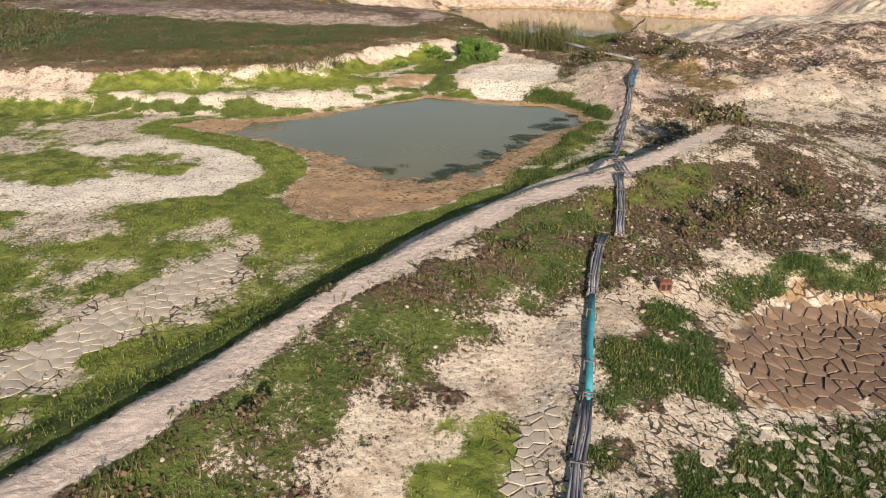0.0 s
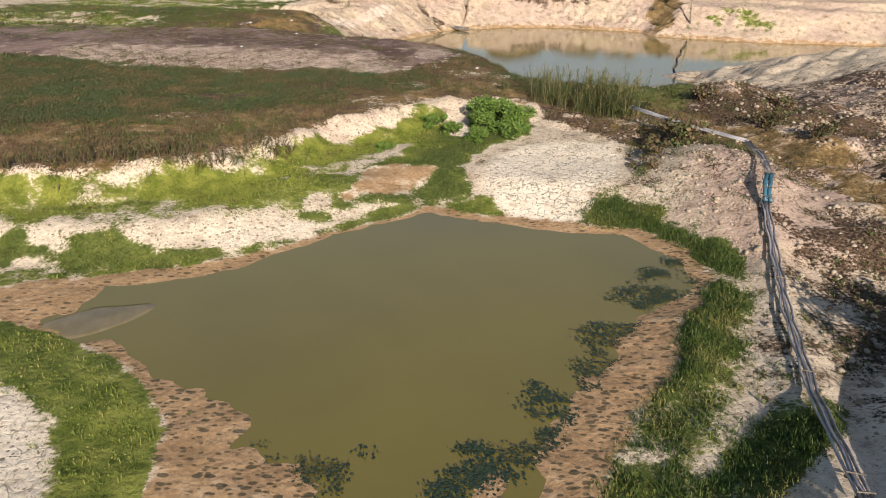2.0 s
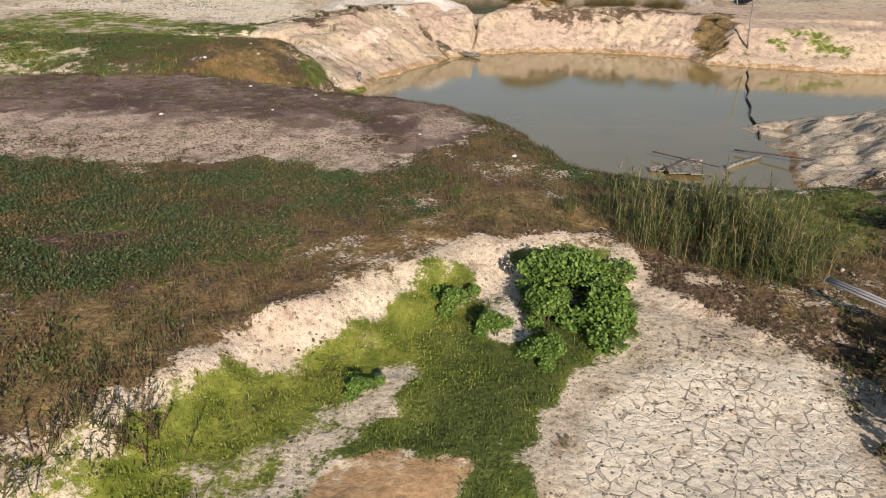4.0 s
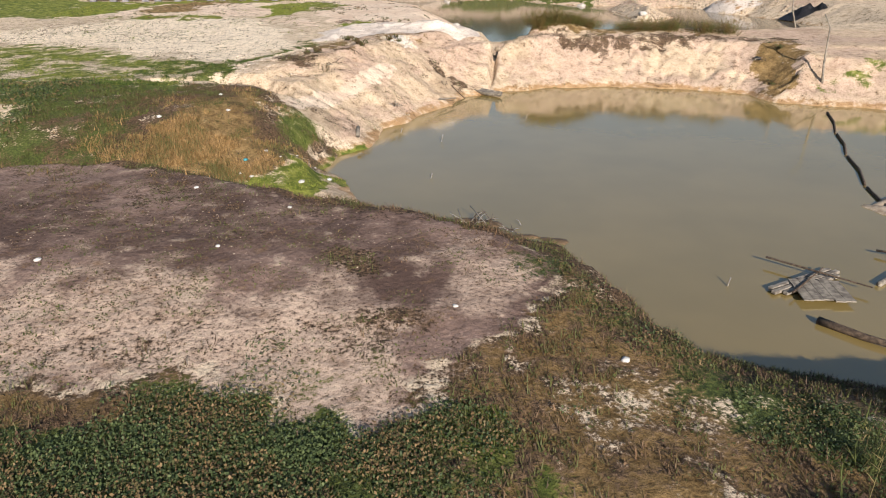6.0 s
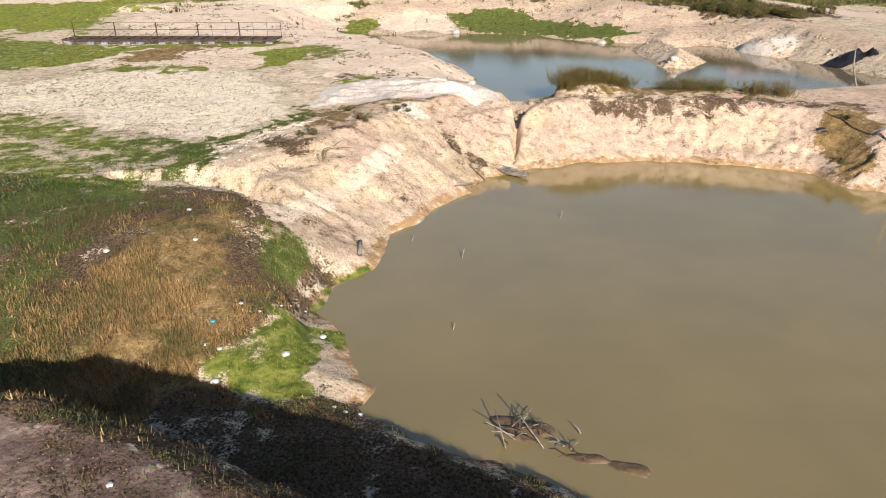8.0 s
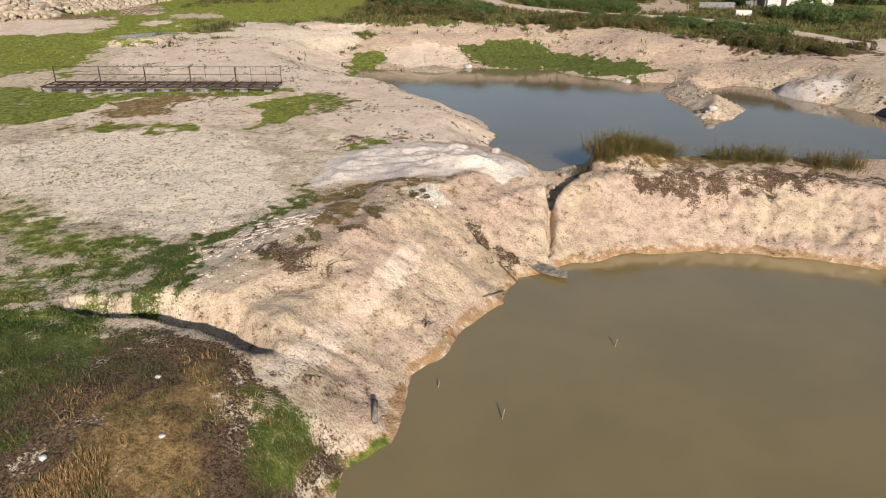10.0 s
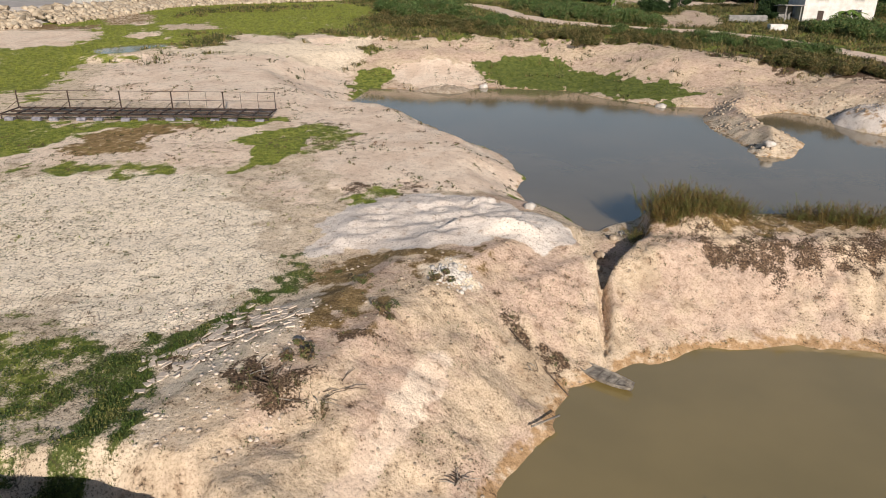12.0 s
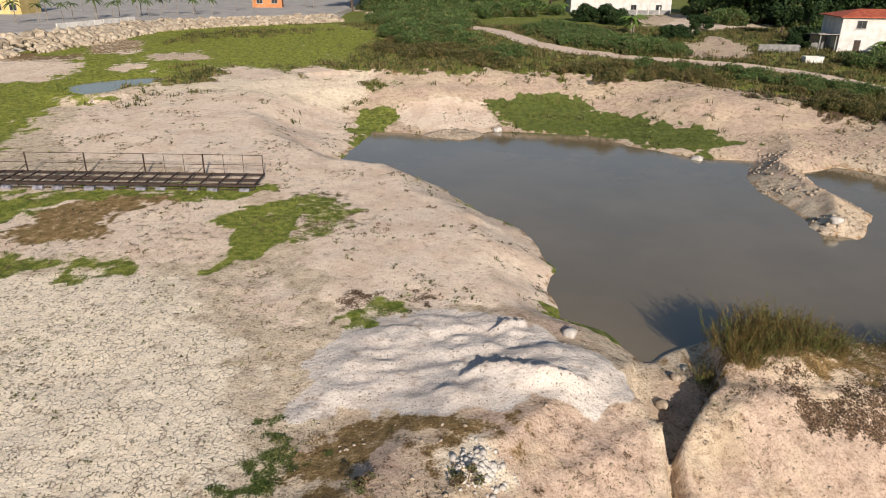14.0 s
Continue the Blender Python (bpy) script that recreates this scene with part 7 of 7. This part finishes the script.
M_ROCK = plain("beige_rock", (0.34, 0.27, 0.19), (0.62, 0.53, 0.41), 0.8, 0.95, 0, 0.7, 0.08, 0.2)
M_YELLOW = plain("yellow_wall", (0.6, 0.45, 0.16), (0.75, 0.6, 0.28), 0.8, 0.85)
M_ORANGE_WALL = plain("orange_kiosk", (0.55, 0.2, 0.07), (0.7, 0.3, 0.12), 1.0, 0.7)


def window(ob, x, y, z, w, h):
    bm = bmesh.new()
    box(bm, x - 0.08, y - 0.06, z - 0.08, x + w + 0.08, y - 0.002, z + h + 0.08)
    frame_ = part("window", bm, M_GREYWALL, ob)
    bm = bmesh.new()
    for a in (0, 1):
        box(bm, x + a * w / 2 + 0.03, y - 0.09, z, x + (a + 1) * w / 2 - 0.03, y - 0.062, z + h)
    part("pane", bm, M_PANE, frame_, "dark glass pane")
    bm = bmesh.new()
    box(bm, x - 0.15, y - 0.2, z - 0.18, x + w + 0.15, y - 0.064, z - 0.1)
    part("sill", bm, M_WALL, frame_)


def house(at, turn, w, d, h, label, roof=None, storeys=2, wall=None, category="house", rows=2, door=True):
    ob = thing("house", at, label, category)
    ob.rotation_euler = (0, 0, radians(turn))
    bm = bmesh.new()
    box(bm, 0, 0, -1.5, w, d, h)
    part("wall", bm, wall or M_WALL, ob)
    bm = bmesh.new()
    o, top = 0.6, h + 1.15
    eaves = [bm.verts.new(p) for p in ((-o, -o, h), (w + o, -o, h), (w + o, d + o, h), (-o, d + o, h))]
    low = [bm.verts.new((v.co.x, v.co.y, h - 0.15)) for v in eaves]
    ridge = [bm.verts.new((w * 0.32, d / 2, top)), bm.verts.new((w * 0.68, d / 2, top))]
    for f in ((eaves[0], eaves[1], ridge[1], ridge[0]), (eaves[2], eaves[3], ridge[0], ridge[1]), (eaves[1], eaves[2], ridge[1]), (eaves[3], eaves[0], ridge[0])):
        bm.faces.new(f)
    for k in range(4):
        bm.faces.new((eaves[k], low[k], low[(k + 1) % 4], eaves[(k + 1) % 4]))
    bm.faces.new(low[::-1])
    part("roof", bm, roof or M_ROOF, ob)
    for s in range(storeys):
        for k in range(rows):
            if s or k or not door:
                window(ob, w * (k + 0.5) / rows - 0.7, 0, h * s / storeys + 1.1, 1.5, 1.2)
    if door:
        bm = bmesh.new()
        box(bm, w * 0.5 / rows - 0.6, -0.05, 0, w * 0.5 / rows + 0.5, -0.003, 2.1)
        part("door", bm, M_STEEL, ob, "dark house door")
    return ob


house(on(60.5, 214.5), -4, 13, 8, 6.0, "white two-storey house with a low red roof")
ob = thing("lean_to", on(57.2, 214.5), "grey lean-to with a tin roof beside the white house", "shed")
for x, y in ((0, 0), (2.8, 0), (0, 3.5), (2.8, 3.5)):
    bm = bmesh.new()
    box(bm, x - 0.1, y - 0.1, -0.5, x + 0.1, y + 0.1, 3.0)
    part("post", bm, M_GREYWALL, ob)
bm = bmesh.new()
box(bm, -0.6, -0.8, 3.0, 3.2, 4.2, 3.12, Matrix.Rotation(radians(-4), 4, "X"))
part("roof", bm, M_TIN, ob, "rusty tin roof")
bm = bmesh.new()
box(bm, 0, 3.4, -0.5, 2.8, 3.6, 3.0)
part("back_wall", bm, M_GREYWALL, ob)
ob = thing("block_wall", on(46.4, 214), "low grey wall of concrete blocks", "wall")
for r in range(7):
    for c in range(16):
        bm = bmesh.new()
        x = c * 0.45 + (0.22 if r % 2 else 0)
        box(bm, x, 0, r * 0.22 - 0.2, x + 0.43, 0.2, r * 0.22 + 0.01)
        part("block", bm, M_GREYWALL, ob)
ob = thing("water_trough", on(50.2, 204), "white concrete trough by the road", "trough")
for b in ((0, 0, -0.2, 3.0, 0.15, 1.0), (0, 1.3, -0.2, 3.0, 1.45, 1.0), (0, 0.15, -0.2, 0.15, 1.3, 1.0), (2.85, 0.15, -0.2, 3.0, 1.3, 1.0)):
    bm = bmesh.new()
    box(bm, *b)
    part("side", bm, M_WALL, ob)
house(on(25, 291), 0, 28, 9, 4.4, "white building with a flat front behind a low wall", M_TIN, 1, None, "building", 4, False)
house((-113, 250, 10.8), 0, 7, 8, 6, "yellow building beyond the embankment", M_TIN, 1, M_YELLOW, "building", 2, False)
house((-63, 285, 11), 8, 8, 5, 2.6, "orange kiosk on the embankment", M_TIN, 1, M_ORANGE_WALL, "kiosk", 2, False)
ob = thing("garden_wall", on(26, 283), "low grey garden wall with posts", "wall")
for k in range(8):
    bm = bmesh.new()
    box(bm, k * 3.2, 0.5 * k, -0.5, k * 3.2 + 0.35, 0.5 * k + 0.35, 2.2)
    part("pillar", bm, M_WALL, ob)
    bm = bmesh.new()
    box(bm, k * 3.2 + 0.36, 0.5 * k + 0.1, -0.5, k * 3.2 + 3.2, 0.5 * k + 0.3, 1.3)
    part("panel", bm, M_GREYWALL, ob)

# paved embankment with a rock slope
EDGE = [(-140, 180), (-110, 190), (-92, 198), (-83.8, 206.5), (-78.5, 218), (-73.4, 236), (-59.3, 250), (-48, 257), (-37, 263)]
bm = bmesh.new()
rim = EDGE + [(-34, 340), (-160, 340), (-160, 196)]
lid = [bm.verts.new((x, y, 11.0)) for x, y in rim]
foot = [bm.verts.new((x + 6.5 * (k < len(EDGE)), y - 4 * (k < len(EDGE)), 6.0)) for k, (x, y) in enumerate(rim)]
bm.faces.new(lid)
for k in range(len(rim)):
    bm.faces.new((lid[k], foot[k], foot[(k + 1) % len(rim)], lid[(k + 1) % len(rim)]))
bmesh.ops.recalc_face_normals(bm, faces=bm.faces[:])
tagged(link("pavement", bm, M_PAVE), "pale paved embankment road", "pavement", kind="structure")
ob = tagged(new("rock_slope"), "slope of piled beige rocks below the paved embankment", "rocks", kind="structure")
rocks = []
for k in range(5):
    bm = bmesh.new()
    bmesh.ops.create_icosphere(bm, subdivisions=1, radius=1)
    for v in bm.verts:
        v.co *= RNG.uniform(0.7, 1.2)
        v.co.z *= 0.75
    rocks.append(link("rock", bm, M_ROCK, ob))
line = dense([(x, y, 0) for x, y in EDGE[1:]], 0.62)
for k in range(290):
    p = line[int(k * (len(line) - 1) / 290)]
    q = line[min(int(k * (len(line) - 1) / 290) + 1, len(line) - 1)]
    out = Vector((q.y - p.y, p.x - q.x, 0)).normalized()
    s = RNG.rand()
    at = p + out * (7.5 * s + 0.1)
    ob_k = rocks[k] if k < 5 else new("rock", rocks[k % 5].data)
    ob_k.parent = ob
    r = RNG.uniform(0.6, 1.35)
    ground = height(at.x, at.y)
    ob_k.matrix_basis = pose(at.x, at.y, ground + (10.7 - ground) * (1 - s) + 0.1, RNG.uniform(-30, 30), RNG.uniform(-30, 30), RNG.uniform(0, 360)) @ Matrix.Diagonal((r * 1.2, r, r * 0.8, 1))

# a low white parapet on the embankment's edge
ob = thing("parapet", (-79.6, 216, 11.0), "low white parapet along the embankment", "wall")
for k in range(9):
    bm = bmesh.new()
    box(bm, 0, 0, 0, 0.35, 2.02, 0.95, pose(0.68 * k, 2.1 * k, 0, 0, 0, -18))
    bmesh.ops.bevel(bm, geom=bm.edges[:], offset=0.04, segments=1, affect="EDGES")
    part("panel", bm, M_WALL, ob)
# smaller rubble between the rocks
line = np.array([p[:] for p in dense([(x, y, 0) for x, y in EDGE[1:]], 0.2)])
pick = RNG.randint(0, len(line) - 1, 2600)
step = line[pick + 1] - line[pick]
step /= np.linalg.norm(step, axis=1)[:, None]
s = RNG.rand(len(pick)) ** 0.8
x, y = line[pick, 0] + step[:, 1] * 8.5 * s, line[pick, 1] - step[:, 0] * 8.5 * s
corners, tris = stones(x, y, 0.3, 1.0, 0.7)
rise = np.repeat((10.6 - heights(x, y)) * (1 - s), len(BALL_AT))
corners[:, 2] += np.maximum(rise, 0)
stuff("rubble", corners, tris, M_ROCK, "beige rubble filling the slope below the embankment", "rocks")

# trees, palms and shrubs beyond the ponds
roadside = [shrub("roadside_bush", M_DARKLEAF, 2.4, 3.4, "dense dark bush beside the dirt yard", 420, 0.3, 14) for _ in range(2)]
spread_copies(roadside, [(35.1, 228, 1.0), (37.5, 229, 0.8), (46.4, 245, 1.0), (31.4, 257, 1.2), (28, 258, 1.2), (24, 262, 1.3), (57, 221, 1.0), (55.4, 219, 0.8), (66, 262, 1.4), (60, 268, 1.4), (72, 258, 1.5), (78, 250, 1.5), (69, 268, 1.4)], "dark bushes by the yard", 0.2)
big = [tree("tree", M_DARKLEAF, 9, 3.4, "large dark green tree behind the houses", "tree", 190, 0.6, 16, 0.3) for _ in range(3)]
more = [(x, 296 + 14 * RNG.rand() - 0.25 * abs(x - 20), RNG.uniform(1.1, 1.7)) for x in np.arange(-36, 40, 5.2)] + [(x, 262 + 30 * RNG.rand(), RNG.uniform(1.0, 1.6)) for x in np.arange(56, 122, 5.0)] + [(x, 225 + 22 * RNG.rand(), RNG.uniform(0.7, 1.2)) for x in np.arange(76, 112, 6)]
spread_copies(big, more + [(-30, 304, 1.0), (-20, 306, 0.9), (-9, 300, 1.1), (0, 296, 1.0), (9, 302, 1.1), (18, 298, 0.9), (26, 306, 1.0), (62, 268, 1.0), (72, 262, 1.1), (80, 250, 1.1), (70, 246, 0.8), (88, 262, 1.2),
                    (60, 292, 1.0), (74, 290, 1.2), (92, 240, 1.1), (100, 256, 1.2), (50, 300, 0.9), (60, 236, 0.7)], "trees behind the houses", 0.3)
young = [palm("palm", M_PALM, 3.2, 11, 1.9, "young palm with a thin trunk on the embankment", "palm", 0.42) for _ in range(2)]
row = [(-92.9 + 3.1 * k + 0.8 * math.sin(5 * k), 226 + 3.6 * k + 2.5 * math.sin(3 * k), RNG.uniform(0.9, 1.3)) for k in range(9)] + [(-90 + 2.9 * k, 232 + 4.4 * k, RNG.uniform(0.8, 1.2)) for k in range(6)] + [(-69, 257.7, 1.2), (-64, 255, 1.1), (-62.5, 269, 1.2), (-49, 288, 1.2), (-46, 284, 1.0)]
for k, (x, y, s) in enumerate(row):
    m = pose(x, y, 11.0, 0, 0, RNG.uniform(0, 360)) @ Matrix.Diagonal((s, s, s, 1))
    if k < 2:
        young[k].matrix_basis = m
        young[k]["group"] = "palms on the embankment"
    else:
        copy_thing(young[0] if k % 2 else young[1], pose(x, y, 11.0, 0, 0, RNG.uniform(0, 360)))["group"] = "palms on the embankment"
banana = [palm("banana_plant", M_BUSHGREEN, 2.0, 9, 2.3, "banana plant with broad green leaves", "banana plant", 0.75, 0.16) for _ in range(2)]
spread_copies(banana, [(29, 236, 1.5), (29.8, 237, 1.1), (66, 209.5, 1.2), (68, 210, 1.1), (64.4, 209, 0.8), (18, 284, 1.3), (22, 286, 1.2), (12, 288, 1.3)], "banana plants")
low = [shrub("shrub", M_LEAF, 2.2, 1.8, "spreading green shrub beside the dirt road", 420, 0.22, 14) for _ in range(4)]
thicket = inside([(-26, 262), (-24, 236), (-14, 214), (-5, 206), (0, 212), (-2, 238), (-6, 262)], 60, 0.8, 1.35) + inside([(-3, 202), (2, 196), (3, 206), (-2, 209)], 7, 0.7, 1.0)
verge = inside([(8, 238), (15.5, 216), (24, 209), (34, 206), (33, 214), (24, 226), (16, 248)], 64, 0.6, 1.1) + inside([(34, 196), (42, 192), (46, 186), (49, 179), (46, 174), (41, 182), (34, 191)], 24, 0.5, 0.85)
spread_copies(low, thicket + verge + inside([(55, 205), (56, 196), (64, 190), (74, 200), (66, 211)], 18, 0.8, 1.2) + inside([(-34, 300), (-26, 268), (-6, 262), (4, 268), (22, 280), (20, 300)], 60, 1.1, 1.9) + inside([(56, 290), (56, 262), (68, 240), (76, 222), (96, 220), (100, 290)], 50, 1.1, 1.8) + inside([(18, 199), (24, 194), (30, 192), (32, 196), (22, 203)], 9, 0.5, 0.8), "shrubs along the road")
dull = [shrub("dry_thicket", M_SCRUB, 1.8, 1.1, "yellow-brown scrub on the far bank", 420, 0.17, 11) for _ in range(3)]
spread_copies(dull, inside([(-22, 205), (-9, 201), (2, 193), (14, 190), (28, 187), (32, 195), (15, 200), (3, 205), (-8, 214), (-20, 222)], 46, 0.6, 1.1) + inside([(34, 178), (42, 170), (50, 163), (56, 168), (46, 178), (38, 184)], 22, 0.6, 1.0) + inside([(22, 191), (30, 184), (33, 188), (26, 195)], 10, 0.5, 0.9), "scrub on the far bank")
for x, y, h in ((-98, 262, 8), (-80, 268, 8), (-60, 275, 8)):
    ob = thing("pole", (x, y, max(height(x, y), 11.0 if x < -40 else -9)), "thin grey pole standing upright", "pole")
    bm = bmesh.new()
    tube(bm, [(0, 0, -0.5), (0.05, 0, h * 0.5), (0.1, 0.05, h)], 0.11, 7, 0.06)
    part("shaft", bm, M_WOOD, ob)
    bm = bmesh.new()
    tube(bm, [(-0.5, 0, h - 0.2), (0.7, 0, h - 0.1)], 0.035, 5)
    part("arm", bm, M_WOOD, ob)


# ---- dried plates of mud, each with its own edge ----
def plates(outline, size, gap, thick, mat, name, most, missing=0.0):
    p = np.array(outline, float)
    seeds = []
    for i, gx in enumerate(np.arange(p[:, 0].min() - 1, p[:, 0].max() + 1, size)):
        for gy in np.arange(p[:, 1].min() - 1, p[:, 1].max() + 1, size * 0.9):
            seeds.append((gx + RNG.uniform(-0.6, 0.6) * size, gy + (0.45 * size if i % 2 else 0) + RNG.uniform(-0.6, 0.6) * size))
    seeds = np.array(seeds)
    inner = np.where(beside(outline, seeds[:, 0], seeds[:, 1]) < -0.1)[0][:most]
    width = lambda a, b: (0.03, 0.45, 0.8, 1.4, 0.12)[(min(a, b) * 7 + max(a, b) * 3) % 5]
    for k in inner:
        c = seeds[k]
        cell = [np.array(q) * size * 1.2 + c for q in ((-1, -1), (1, -1), (1, 1), (-1, 1))]
        near = np.argsort(np.sum((seeds - c) ** 2, 1))[1:14]
        for o in near:
            n = seeds[o] - c
            dist = np.linalg.norm(n)
            n, lim = n / dist, dist / 2 - gap * width(k, o)
            cut = []
            for a, b in zip(cell, cell[1:] + cell[:1]):
                da, db = (a - c) @ n - lim, (b - c) @ n - lim
                if da <= 0:
                    cut.append(a)
                if da * db < 0:
                    cut.append(a + (b - a) * da / (da - db))
            cell = cut
            if len(cell) < 3:
                break
        if len(cell) < 3 or RNG.rand() < missing:
            continue
        bm = bmesh.new()
        z0 = height(*c)
        tilt = RNG.normal(0, 0.12 if name == "slab" else 0.025, 2)
        rings = []
        for inset, up in ((1.0, -0.05), (1.0, thick * 0.97), (0.99, thick)):
            rings.append([bm.verts.new(((q[0] - c[0]) * inset, (q[1] - c[1]) * inset, height(*q) - z0 + up + tilt @ (q - c))) for q in cell])
        for r0, r1 in zip(rings, rings[1:]):
            for a in range(len(cell)):
                bm.faces.new((r0[a], r0[(a + 1) % len(cell)], r1[(a + 1) % len(cell)], r1[a]))
        mid = bm.verts.new((0, 0, thick * 0.95))
        for a in range(len(cell)):
            bm.faces.new((rings[-1][a], rings[-1][(a + 1) % len(cell)], mid))
        ob = part(name, bm, mat, GROUND)
        ob.location = (*c, z0)


M_MUDPLATE = plain("dry_mud_plate", (0.2, 0.125, 0.075), (0.32, 0.21, 0.135), 1.2, 0.9, 0, 0.5, 0.02, 0.1)
M_CLAYPLATE = plain("pale_clay_plate", (0.46, 0.38, 0.28), (0.7, 0.6, 0.47), 1.6, 0.95, 0, 0.5, 0.02, 0.1)
plates([(7.3, 14.6), (8.5, 15.7), (9.8, 16.5), (10.9, 16.4), (12.3, 16.1), (13.2, 15), (12.4, 13.3), (10, 12.3), (8.8, 12.1), (7.4, 11.8), (6.8, 12), (6.9, 13.2)], 0.37, 0.026, 0.035, M_MUDPLATE, "mud_plate", 170)
plates([(-10, 12), (-10.1, 13.0), (-8.4, 16.5), (-6.3, 19.2), (-5.8, 17.6), (-6.9, 15.2), (-8.2, 13), (-9.2, 11.2)], 0.33, 0.014, 0.02, M_CLAYPLATE, "clay_plate", 130)
plates([(-19.9, 102.4), (-18.3, 103.4), (-18.2, 105.8), (-17, 107.6), (-13.7, 106.4), (-12.4, 104.8), (-13.8, 103), (-15.6, 102.4), (-16.9, 101.2), (-18.5, 100.2), (-19.2, 98.7)], 0.4, 0.03, 0.05, M_SLAB, "slab", 420, 0.38)
plates([(0.95, 7.2), (1.1, 8.6), (1.5, 10.1), (1.9, 10.7), (2.5, 10.7), (2.1, 9), (1.75, 7.2)], 0.27, 0.022, 0.025, M_CLAYPLATE, "clay_plate", 60)
plates([(4.4, 7.6), (4.8, 10.2), (6.4, 11.2), (8.6, 11.6), (10.5, 12), (11.5, 10.5), (10, 8.6), (7, 7), (5, 6.6)], 0.23, 0.03, 0.05, M_CLAYPLATE, "clay_plate", 420, 0.68)
